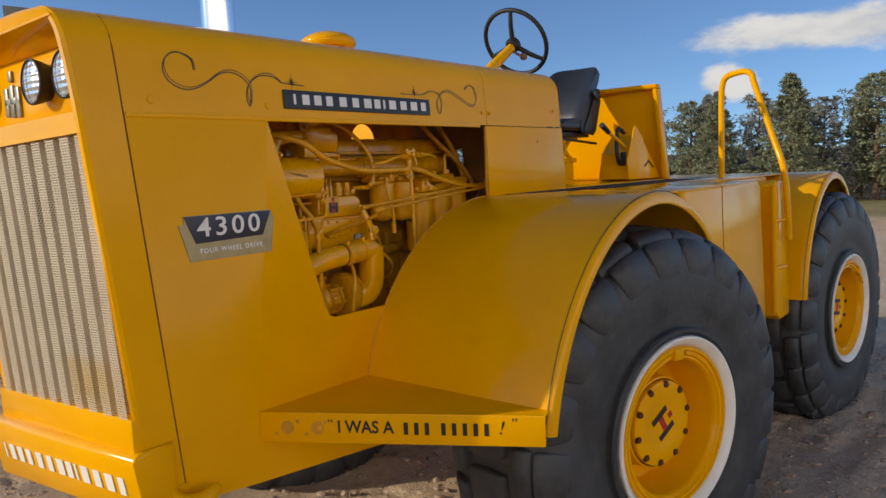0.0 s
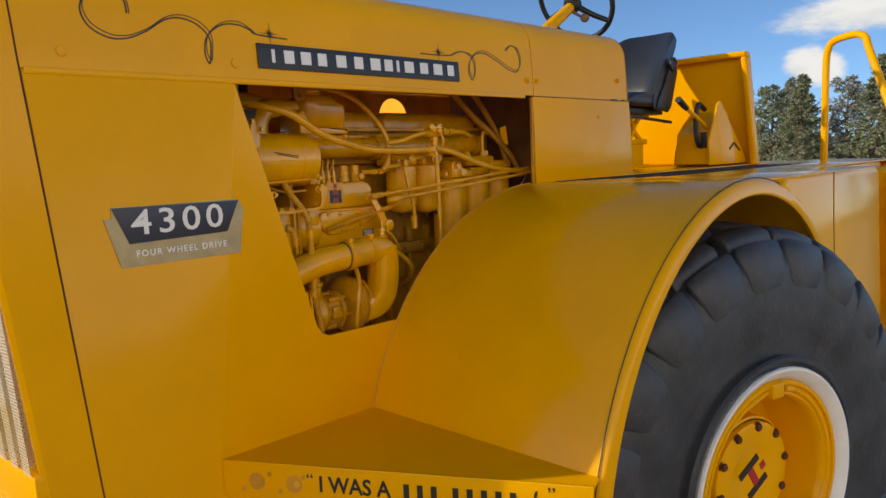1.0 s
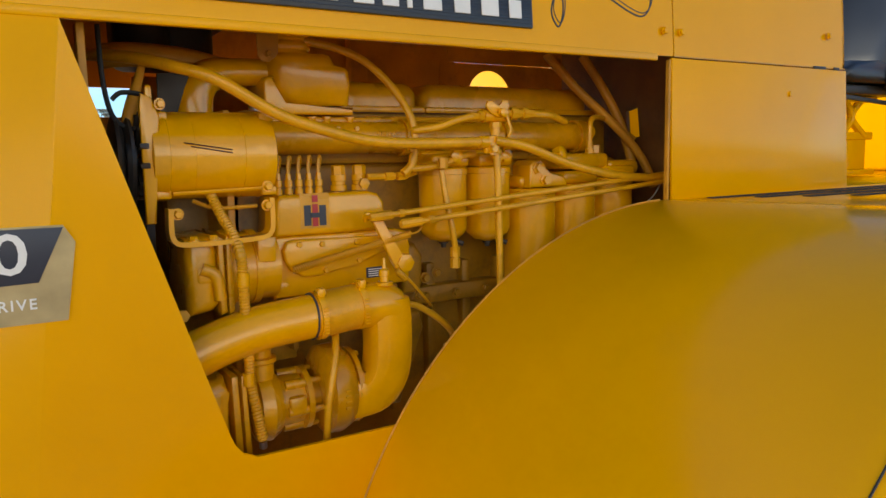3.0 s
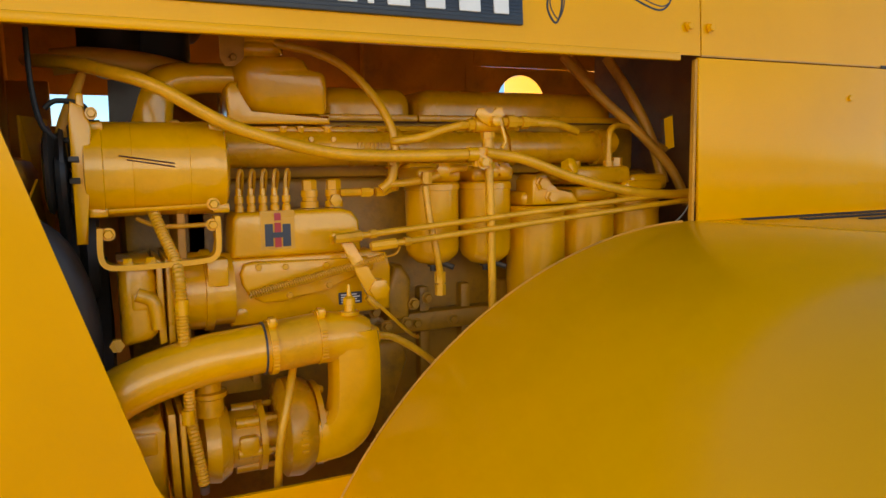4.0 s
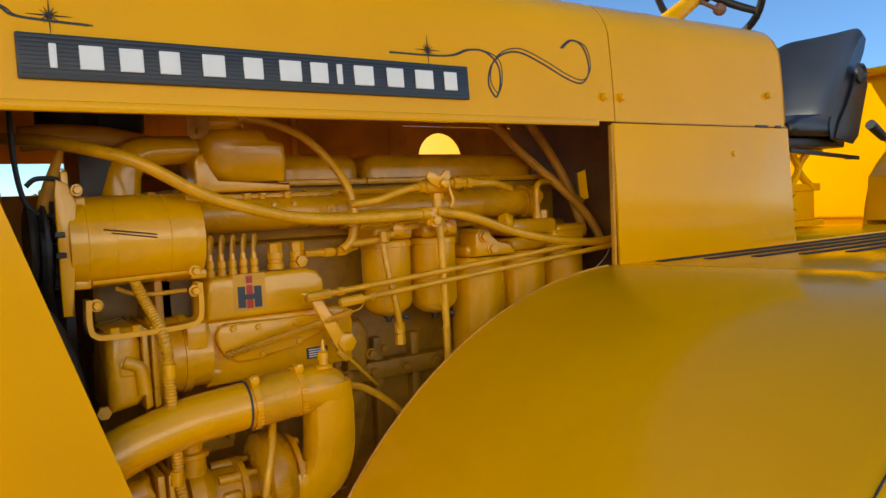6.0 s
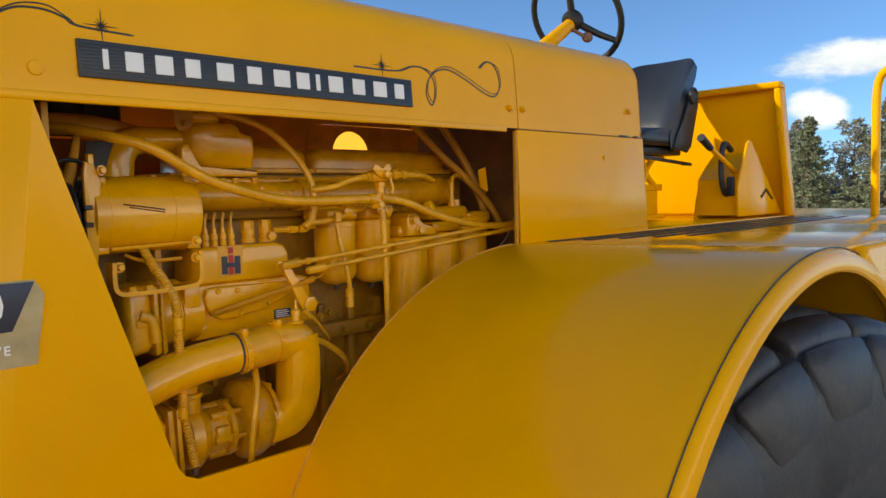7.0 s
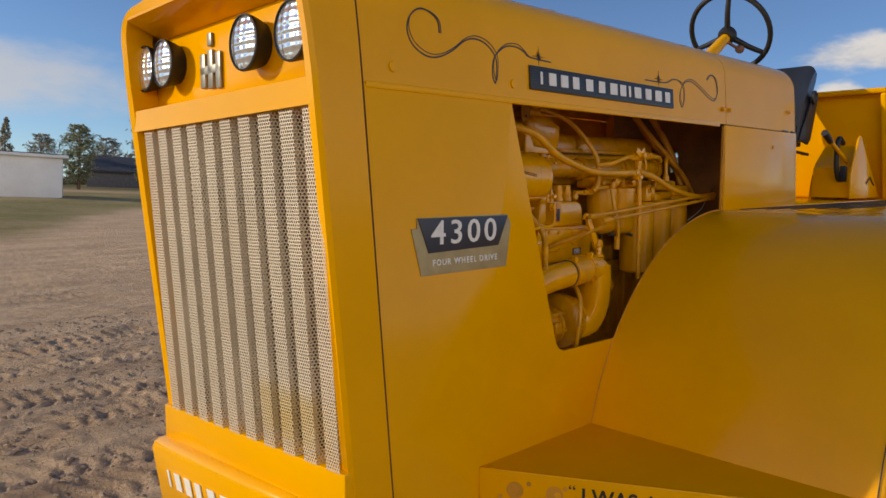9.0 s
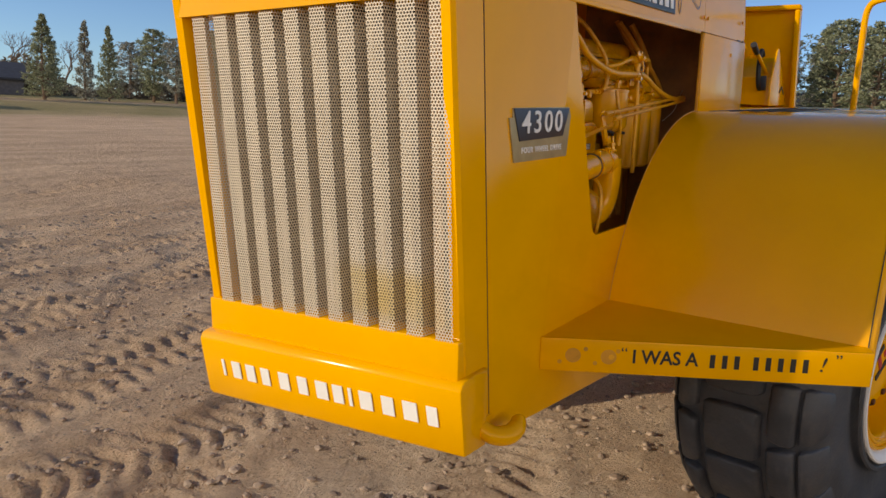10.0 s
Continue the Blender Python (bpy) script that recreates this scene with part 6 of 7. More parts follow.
lathe(bm, (1.776, 0.24, -0.236), (0, 0, 1), [(0, 0.015), (0.02, 0.014), (0.022, 0.01)], 6)
part("oil_cooler_head", bm, paint_dim, tractor)
bm = B()
tube(bm, [(1.738, 0.22, -0.235), (1.738, 0.22, -0.19), (1.745, 0.225, -0.155), (1.775, 0.24, -0.142), (1.84, 0.27, -0.142)], 0.0075, 10)
lathe(bm, (1.738, 0.22, -0.237), (0, 0, 1), [(0, 0.012), (0.014, 0.012), (0.015, 0.009), (0.032, 0.009)], 6)
part("breather_line", bm, paint_hose, tractor)
bm = B()
lathe(bm, (1.80, 0.31, -0.178), (0, -1, 0), [(0, 0.03), (0.012, 0.028), (0.014, 0.016), (0.03, 0.015)], 20)
part("manifold_plug", bm, paint_cast, tractor)

# throttle and stop rods with lever and return spring
for p0, p1 in (((1.06, 0.115, -0.356), (1.95, 0.115, -0.289)), ((1.125, 0.105, -0.373), (1.95, 0.11, -0.308))):
    bm = B()
    tube(bm, [p0, p1], 0.0062, 10, smooth=False)
    d = (Vector(p1) - Vector(p0)).normalized()
    lathe(bm, Vector(p0) - d * 0.012, d, [(0, 0.008), (0.004, 0.010), (0.05, 0.010), (0.052, 0.0062)], 8)
    lathe(bm, Vector(p0) + d * 0.055, d, [(0, 0.009), (0.012, 0.009)], 6)
    part("control_rod", bm, paint_hose, tractor)
bm = B()
prism(bm, [(1.065, -0.366), (1.088, -0.362), (1.128, -0.442), (1.155, -0.448), (1.152, -0.476), (1.12, -0.478), (1.108, -0.455)], 0.135, 0.147, 0.003)
lathe(bm, (1.138, 0.15, -0.46), (0, -1, 0), [(0, 0.022), (0.02, 0.02), (0.022, 0.012)], 6)
tube(bm, [(1.05, 0.14, -0.365), (1.048, 0.13, -0.352), (1.06, 0.12, -0.352)], 0.006, 8)
part("throttle_lever", bm, paint_cast, tractor)
bm = B()
a, c = Vector((0.902, 0.176, -0.457)), Vector((1.150, 0.130, -0.398))
d = c - a
u, v = frame_of(d)
turns = 58
pts = [a + d * (i / (turns * 8)) + (u * math.cos(2 * math.pi * i / 8) + v * math.sin(2 * math.pi * i / 8)) * 0.0066 for i in range(turns * 8 + 1)]
tube(bm, pts, 0.0018, 5, smooth=False)
tube(bm, [c, (1.175, 0.14, -0.395), (1.182, 0.135, -0.38), (1.168, 0.13, -0.372)], 0.002, 6)
part("return_spring", bm, paint_hose, tractor)

# hoses and lines
HOSE_A = [(0.56, 0.34, -0.03), (0.63, 0.24, -0.045), (0.69, 0.165, -0.066), (0.758, 0.12, -0.092), (0.869, 0.12, -0.152), (0.992, 0.115, -0.190), (1.085, 0.115, -0.205), (1.20, 0.115, -0.208), (1.326, 0.115, -0.206)]
HOSE_B = [(1.36, 0.115, -0.203), (1.453, 0.115, -0.219), (1.578, 0.115, -0.260), (1.727, 0.115, -0.291), (1.86, 0.118, -0.301), (1.97, 0.12, -0.296)]
part("fuel_hose", tube(B(), HOSE_A, 0.0115, 12), paint_hose, tractor, "long sagging yellow painted hose")
part("fuel_hose", tube(B(), HOSE_B, 0.0105, 12), paint_hose, tractor)
bm = B()
lathe(bm, (1.318, 0.115, -0.206), (1, 0, 0), [(0, 0.014), (0.022, 0.014)], 12)
box(bm, (1.333, 0.112, -0.232), (1.372, 0.125, -0.192), 0.005)
hexbolt(bm, (1.352, 0.112, -0.222), (0, -1, 0), 0.010, 0.010)
part("hose_bracket", bm, paint_cast, tractor)
part("coolant_hose", tube(B(), [(0.90, 0.31, 0.03), (1.0, 0.29, 0.012), (1.06, 0.27, -0.002), (1.115, 0.25, -0.03), (1.162, 0.22, -0.085), (1.190, 0.19, -0.15), (1.194, 0.18, -0.21), (1.190, 0.18, -0.235)], 0.0085, 12), paint_hose, tractor)
bm = B()
tube(bm, [(1.190, 0.18, -0.23), (1.184, 0.182, -0.255), (1.165, 0.185, -0.272)], 0.010, 10)
tube(bm, [(1.182, 0.18, -0.262), (1.25, 0.175, -0.256), (1.31, 0.17, -0.236), (1.345, 0.175, -0.232)], 0.008, 10)
lathe(bm, (1.190, 0.18, -0.225), (0, 0, 1), [(0, 0.012), (0.02, 0.012)], 6)
part("feed_line", bm, paint_hose, tractor)
bm = B()
tube(bm, [(1.248, 0.16, -0.268), (1.252, 0.15, -0.33), (1.262, 0.14, -0.40), (1.272, 0.145, -0.455), (1.272, 0.15, -0.485)], 0.0068, 10)
for z0 in (-0.262, -0.46, -0.485):
    lathe(bm, (1.250 if z0 > -0.3 else 1.272, 0.158 if z0 > -0.3 else 0.148, z0), (0, 0, 1), [(0, 0.011), (0.022, 0.011)], 6)
part("drain_line", bm, paint_hose, tractor)
bm = B()
tube(bm, [(1.372, 0.13, -0.165), (1.371, 0.128, -0.21)], 0.0115, 10, smooth=False)
tube(bm, [(1.371, 0.125, -0.20), (1.373, 0.122, -0.30), (1.375, 0.12, -0.45), (1.376, 0.12, -0.60)], 0.0085, 10, smooth=False)
for z in (-0.175, -0.205, -0.235):
    lathe(bm, (1.371, 0.127, z), (0, 0, 1), [(0, 0.014), (0.012, 0.014)], 6)
part("oil_pipe", bm, paint_hose, tractor)
bm = B()
lathe(bm, (1.345, 0.14, -0.147), (1, 0, 0), [(0, 0.016), (0.06, 0.016)], 12)
lathe(bm, (1.41, 0.14, -0.142), (1, 0, 0), [(0, 0.010), (0.01, 0.010), (0.011, 0.015), (0.03, 0.015), (0.031, 0.010), (0.045, 0.010), (0.046, 0.014), (0.06, 0.014), (0.061, 0.010), (0.08, 0.010)], 8)
lathe(bm, (1.345, 0.14, -0.148), (-1, 0, -0.05), [(0, 0.013), (0.012, 0.013), (0.013, 0.009), (0.03, 0.009)], 8)
tube(bm, [(1.32, 0.14, -0.149), (1.28, 0.145, -0.158), (1.24, 0.155, -0.172), (1.20, 0.17, -0.178), (1.19, 0.18, -0.178)], 0.0085, 10)
tube(bm, [(1.49, 0.14, -0.143), (1.55, 0.15, -0.145), (1.62, 0.18, -0.158)], 0.0085, 10)
valve = part("shutoff_valve", bm, paint_hose, tractor)
bm = B()
prism(bm, [(1.352, -0.142), (1.340, -0.128), (1.346, -0.116), (1.360, -0.116), (1.368, -0.128), (1.378, -0.128), (1.386, -0.114), (1.400, -0.114), (1.404, -0.128), (1.394, -0.144), (1.372, -0.152)], 0.118, 0.124, 0.002)
lathe(bm, (1.381, 0.125, -0.142), (0, -1, 0), [(0, 0.011), (0.02, 0.010), (0.022, 0.005)], 14)
tube(bm, [(1.398, 0.12, -0.15), (1.404, 0.115, -0.18), (1.396, 0.115, -0.195)], 0.004, 8)
part("valve_handle", bm, paint_cast, valve)
# wiring looms at the firewall and the radiator end
for pts, r in (([(1.70, 0.35, 0.03), (1.76, 0.30, -0.06), (1.85, 0.26, -0.15), (1.93, 0.23, -0.24), (1.97, 0.21, -0.33)], 0.012),
               ([(1.82, 0.34, 0.03), (1.86, 0.30, -0.06), (1.90, 0.27, -0.16), (1.93, 0.25, -0.28)], 0.013),
               ([(1.74, 0.38, 0.04), (1.80, 0.34, -0.06), (1.88, 0.31, -0.14), (1.96, 0.28, -0.20)], 0.010),
               ([(1.82, 0.16, -0.40), (1.88, 0.13, -0.35), (1.92, 0.12, -0.28), (1.98, 0.13, -0.26)], 0.002)):
    part("wiring_loom", tube(B(), pts, r, 10), paint_inner if r > 0.005 else steel, tractor)
part("radiator_hose", tube(B(), [(0.655, 0.24, -0.05), (0.643, 0.225, -0.085), (0.628, 0.21, -0.125), (0.616, 0.20, -0.165), (0.612, 0.20, -0.21)], [0.006, 0.008, 0.011, 0.012, 0.012], 12), paint_inner, tractor)
part("battery_cable", tube(B(), [(0.575, 0.18, 0.0), (0.577, 0.18, -0.09), (0.588, 0.18, -0.152), (0.612, 0.18, -0.175), (0.64, 0.18, -0.172), (0.66, 0.185, -0.15), (0.648, 0.2, -0.118), (0.61, 0.2, -0.112), (0.592, 0.2, -0.125)], 0.0045, 8), black_rubber, tractor)
part("upper_radiator_pipe", tube(B(), [(0.60, 0.36, -0.03), (0.66, 0.36, -0.024), (0.76, 0.36, -0.03), (0.85, 0.36, -0.05)], 0.024, 14), paint_inner, tractor)
bm = B()
prism(bm, [(0.690, -0.065), (0.752, -0.062), (0.715, -0.165), (0.688, -0.165)], 0.30, 0.308, 0.001)
part("heat_plate", bm, dark_steel, tractor)
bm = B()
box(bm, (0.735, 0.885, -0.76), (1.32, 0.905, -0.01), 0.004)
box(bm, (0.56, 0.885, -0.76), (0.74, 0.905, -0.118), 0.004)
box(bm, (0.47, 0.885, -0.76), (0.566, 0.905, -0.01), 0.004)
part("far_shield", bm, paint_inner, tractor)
bm = B()
box(bm, (0.66, 0.50, -0.02), (0.86, 0.74, 0.16), 0.03, 3)
part("water_tank", bm, dark_steel, tractor)
bm = B()
box(bm, (0.528, 0.045, -1.0), (0.540, 0.085, -0.02), 0.002)
part("panel_brace", bm, paint_inner, tractor)
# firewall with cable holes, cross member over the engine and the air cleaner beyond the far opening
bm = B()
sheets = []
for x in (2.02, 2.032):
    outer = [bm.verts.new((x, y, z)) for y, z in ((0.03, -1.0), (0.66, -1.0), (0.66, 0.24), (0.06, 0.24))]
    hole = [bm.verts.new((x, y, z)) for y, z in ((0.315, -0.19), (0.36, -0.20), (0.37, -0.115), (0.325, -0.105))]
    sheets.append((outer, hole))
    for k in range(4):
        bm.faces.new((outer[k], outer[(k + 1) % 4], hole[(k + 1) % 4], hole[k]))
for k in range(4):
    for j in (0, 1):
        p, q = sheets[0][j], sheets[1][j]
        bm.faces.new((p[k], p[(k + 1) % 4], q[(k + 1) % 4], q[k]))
part("firewall", bm, brown_sheet, tractor)
bm = B()
box(bm, (0.70, 0.40, 0.06), (0.90, 0.70, 0.20), 0.03, 3)
cyl(bm, (0.70, MID, -0.02), (0.70, MID, 0.28), 0.06, 20)
part("muffler", bm, dark_steel, tractor)
bm = B()
box(bm, (1.40, FAR - 0.05, -0.02), (1.46, FAR - 0.01, 0.26), 0.004)
part("hood_rib", bm, paint_inner, tractor)

# ---- ground ----
def ground_z(x, y):
    """Gently rising lot, rutted near the tractor by wheel tracks."""
    x, y = np.asarray(x, float), np.asarray(y, float)
    z = -0.262 + 0.061 * np.clip(x, -3.0, 8.0) + 0.03 * np.clip(x - 8.0, 0, 60) + 0.0065 * np.clip(y - 5.0, 0, 35) + 0.026 * np.clip(y - 40.0, 0, 80)
    return z


def axis(dense_lo, dense_hi, step, far_lo, far_hi):
    mid = list(np.arange(dense_lo, dense_hi, step))
    out, s = [], step
    v = dense_hi
    while v < far_hi:
        out.append(v)
        s *= 1.06
        v += s
    lo, s = [], step
    v = dense_lo - step
    while v > far_lo:
        lo.append(v)
        s *= 1.06
        v -= s
    return np.array([far_lo] + lo[::-1] + mid + out + [far_hi])


gx = axis(-1.5, 8.0, 0.04, -900, 900)
gy = axis(-2.5, 10.5, 0.04, -900, 900)
X, Y = np.meshgrid(gx, gy, indexing="ij")
Z = ground_z(X, Y)
rs = np.random.RandomState(4)


def value_noise(x, y, scale, seed):
    """Smooth random heights, 0 to 1, on a lattice of the given size."""
    r = np.random.RandomState(seed)
    tab = r.rand(257, 257)
    u, v = x / scale, y / scale
    i, j = np.floor(u).astype(int), np.floor(v).astype(int)
    f, g = u - i, v - j
    f, g = f * f * (3 - 2 * f), g * g * (3 - 2 * g)
    t = lambda a, b: tab[a % 257, b % 257]
    return (t(i, j) * (1 - f) + t(i + 1, j) * f) * (1 - g) + (t(i, j + 1) * (1 - f) + t(i + 1, j + 1) * f) * g


# long drag marks and ridges of turned soil that run across the lot
run_a = radians(-17)
along, across = X * math.cos(run_a) + Y * math.sin(run_a), -X * math.sin(run_a) + Y * math.cos(run_a)
wander = 0.35 * np.sin(along * 0.5 + 1.0) + 0.5 * value_noise(along, across, 2.4, 31)
near = np.exp(-np.clip(np.hypot(X - 3, Y - 3) - 10, 0, None) / 25)
Z += near * (0.085 * (value_noise(along / 7.0, across + wander, 0.30, 32) - 0.5) * value_noise(X, Y, 1.7, 34) + 0.05 * (value_noise(along / 3.0, across + wander, 0.13, 33) - 0.5) * value_noise(X, Y, 1.1, 35))
Z += near * (0.05 * (value_noise(X, Y, 1.3, 1) - 0.5) + 0.02 * (value_noise(X, Y, 0.35, 2) - 0.5) + 0.034 * (value_noise(X, Y, 0.12, 3) - 0.5) * value_noise(X, Y, 0.8, 5))
# wheel tracks: shallow troughs with cleat marks across them
for (px, py, ang, width, cleat) in ((1.5, 3.4, 12, 0.5, 0.16), (1.5, 4.8, 18, 0.5, 0.16), (1.0, 6.6, 5, 0.45, 0.14), (2.0, 2.3, 26, 0.4, 0.12), (0.5, 8.2, -4, 0.5, 0.16), (5.0, -1.0, 3, 0.5, 0.15), (5.0, -1.9, -2, 0.5, 0.15), (3.0, 11.0, 8, 0.5, 0.2), (2.5, 14.0, -6, 0.6, 0.2), (0.5, 2.6, -8, 0.5, 0.13), (0.8, 3.9, 2, 0.45, 0.15), (2.2, 5.6, -10, 0.5, 0.15), (1.6, 7.4, 14, 0.5, 0.17), (4.4, 1.2, 20, 0.5, 0.14)):
    a = radians(ang)
    s = (X - px) * math.cos(a) + (Y - py) * math.sin(a)
    d = -(X - px) * math.sin(a) + (Y - py) * math.cos(a) + 0.25 * np.sin(s * 0.35 + px)
    inside = np.exp(-(d / (width * 0.5)) ** 4)
    ridge = np.exp(-((np.abs(d) - width * 0.62) / 0.09) ** 2)
    keep = near * (value_noise(s, d, 0.9, int(px * 10 + py)) > 0.28)
    Z += keep * (inside * (-0.014 + 0.015 * np.sin((s + 0.5 * np.abs(d)) * 2 * math.pi / cleat)) + 0.014 * ridge)
n_y = len(gy)
verts = np.stack([X.ravel(), Y.ravel(), Z.ravel()], 1)
ii, jj = np.meshgrid(np.arange(len(gx) - 1), np.arange(n_y - 1), indexing="ij")
q = (ii * n_y + jj).ravel()
faces = np.stack([q, q + n_y, q + n_y + 1, q + 1], 1)
me = bpy.data.meshes.new("ground")
me.from_pydata(verts.tolist(), [], faces.tolist())
me.polygons.foreach_set("use_smooth", [True] * len(me.polygons))
edge = 34 + 7 * (value_noise(X, Y, 9.0, 8) - 0.5) + 4 * (value_noise(X, Y, 2.0, 9) - 0.5)
g_right = 1 / (1 + np.exp(-(X - edge)))
g_left = 1 / (1 + np.exp(-(Y - (edge + 12 - 22 / (1 + np.exp((X / np.maximum(Y, 1.0) - 0.36) / 0.03)))) / 1.5))
path_gap = np.exp(-((Y - 78 + 0.1 * X) / 4.0) ** 2)
grass_amount = np.clip(np.maximum(g_right, g_left) - 0.8 * path_gap, 0, 1) * (0.6 + 0.4 * value_noise(X, Y, 3.0, 11))
attr = me.attributes.new("grass", 'FLOAT', 'POINT')
attr.data.foreach_set("value", grass_amount.ravel().astype(np.float32))
# dry pale sand round the wheels, where the lot is churned most
sand = 1 / (1 + np.exp(-(X - 1.3) / 0.25)) / (1 + np.exp((Y - 1.6) / 0.4)) * np.clip(0.35 + 1.1 * value_noise(X, Y, 0.6, 21), 0, 1)
attr = me.attributes.new("dry_sand", 'FLOAT', 'POINT')
attr.data.foreach_set("value", sand.ravel().astype(np.float32))
me.materials.append(ground_mat())
tagged(new("ground", me), "rutted brown dirt lot with tyre tracks and far grass", "ground", kind="structure")

# loose clods and stones on the dirt
stone = B()
bmesh.ops.create_icosphere(stone, subdivisions=1, radius=1.0)
for v in stone.verts:
    v.co *= 0.8 + 0.4 * rs.rand()
    v.co.z *= 0.6
sv = np.array([v.co[:] for v in stone.verts])
stone.verts.index_update()
sf = np.array([[v.index for v in f.verts] for f in stone.faces])
stone.free()
pts = []
all_v, all_f = [], []
for k in range(20000):
    x, y = rs.uniform(-1.5, 8), rs.uniform(-2.5, 9)
    r = 0.005 + 0.026 * rs.rand() ** 5
    i, j = np.searchsorted(gx, x) - 1, np.searchsorted(gy, y) - 1
    a = rs.uniform(0, 6.28)
    rot = np.array([[math.cos(a), -math.sin(a), 0], [math.sin(a), math.cos(a), 0], [0, 0, 1]])
    all_f.append(sf + len(all_v) * len(sv))
    all_v.append((sv * r * rs.uniform(0.7, 1.3, 3)) @ rot.T + (x, y, Z[i, j] + r * 0.25))
me = bpy.data.meshes.new("clods")
me.from_pydata(np.concatenate(all_v).tolist(), [], np.concatenate(all_f).tolist())
me.materials.append(mat("dry_clods", (0.36, 0.27, 0.2), 0.95, grain=0.35, grain_scale=30))
tagged(new("clods", me), "loose dry clods and pebbles on the dirt", "pebbles", kind="stuff")


# ---- trees ----
def tuft(r, rng, n=9):
    """A spray of flat needle blades."""
    v, f = [], []
    for _ in range(n):
        d = np.array([rng.gauss(0, 1), rng.gauss(0, 1), rng.gauss(0.15, 0.7)])
        d /= np.linalg.norm(d)
        s = np.cross(d, [rng.gauss(0, 1), rng.gauss(0, 1), rng.gauss(0, 1)])
        s /= np.linalg.norm(s)
        l = r * rng.uniform(0.6, 1.3)
        w = r * rng.uniform(0.16, 0.3)
        k = len(v)
        v += [d * l * 0.05 - s * w * 0.4, d * l * 0.55 - s * w, d * l, d * l * 0.5 + s * w]
        f.append((k, k + 1, k + 2, k + 3))
    return v, f


def conifer_meshes(seed, height, spread, bare, shape, material, tufts):
    """Trunk and crown of a pine or spruce."""
    rng = random.Random(seed)
    bm = B()
    trunk_pts = [(0, 0, -0.3), (0.05 * rng.gauss(0, 1), 0.05, height * 0.3), (0.1 * rng.gauss(0, 1), 0.1 * rng.gauss(0, 1), height * 0.65), (0, 0, height * 0.97)]
    tube(bm, trunk_pts, [0.024 * height, 0.018 * height, 0.011 * height, 0.002 * height], 8, 5)
    v, f = [], []
    count = int(tufts / 9)
    for b in range(count):
        u = bare + (1 - bare) * ((b + rng.random()) / count)
        if shape == "cone":
            reach = spread * (1 - (u - bare) / (1 - bare)) ** 0.85 * rng.uniform(0.65, 1.08) + 0.15
        else:
            q = (u - bare) / (1 - bare)
            reach = spread * (0.55 + 0.75 * q) * math.sqrt(max(0.02, 1 - q ** 2.6)) * rng.uniform(0.5, 1.1)
        a = rng.random() * 6.283
        z = height * u
        tip = np.array([reach * math.cos(a), reach * math.sin(a), z + reach * rng.uniform(-0.12, 0.35)])
        root = np.array([0, 0, z - 0.15 * reach])
        if b % 3 == 0:
            tube(bm, [root, root * 0.45 + tip * 0.55 + (0, 0, 0.05), tip], [0.022 * reach + 0.012, 0.012 * reach + 0.006, 0.004], 5, 2)
        for t in range(9):
            w = rng.uniform(0.3, 1.0) ** 0.6
            c = root + (tip - root) * w + np.array([rng.gauss(0, 0.13), rng.gauss(0, 0.13), rng.gauss(0, 0.10)]) * reach * 0.8
            tv, tf = tuft(rng.uniform(0.11, 0.25), rng, 10)
            k = len(v)
            v += [c + p for p in tv]
            f += [tuple(i + k for i in q) for q in tf]
    me = bpy.data.meshes.new("crown")
    me.from_pydata([tuple(p) for p in v], [], f)
    me.materials.append(material)
    return finish("trunk", bm, bark), me


KINDS = [conifer_meshes(1, 9.0, 2.5, 0.06, "cone", needles, 2200), conifer_meshes(2, 8.8, 2.6, 0.12, "round", needles, 2200), conifer_meshes(3, 9.2, 2.0, 0.05, "cone", needles_grey, 1900), conifer_meshes(5, 8.6, 2.4, 0.2, "round", needles_grey, 1500)]


def tree(x, y, kind, size, turn, label, wide=1.0):
    t = new("tree")
    t.matrix_world = pose(x, y, float(ground_z(x, y)) - 0.1, 0, 0, turn) @ Matrix.Diagonal((size * wide, size * wide, size, 1))
    tagged(t, label, "tree", "trees round the lot")
    for n, me in zip(("trunk", "crown"), KINDS[kind]):
        ob = new(n, me)
        ob.parent = t


PINE, SPRUCE = "dark green pine at the edge of the grass", "grey-green spruce at the edge of the grass"
for x, y, k, s, w in ((60.8, 24, 3, 0.95, 1), (60.7, 20.5, 1, 0.92, 1), (58.6, 17.6, 0, 0.95, 1.15), (66, 21, 2, 1.0, 1.1), (64, 16.0, 3, 1.0, 1), (58.3, 12.2, 0, 1.04, 1.35), (68.5, 12.0, 3, 0.98, 1), (66, 8.8, 2, 1.0, 1.1), (61.3, 7.0, 1, 1.03, 1.2),
                      (59.0, 4.2, 1, 0.98, 1.1), (66, 3.0, 0, 1.0, 1.2), (62, -0.5, 1, 1.0, 1.1), (66, -4, 3, 1.0, 1), (62, 28, 0, 0.95, 1), (63, 32, 1, 0.9, 1), (72, 15, 3, 1.05, 1.1), (73, 6, 3, 1.05, 1.2), (72, 22, 0, 1.05, 1.2), (60, -9, 0, 1.0, 1)):
    tree(x, y, k, s, (x * 37 + y * 91) % 360, SPRUCE if k > 1 else PINE, w)
EYE_X, EYE_Y = 0.0, -1.3
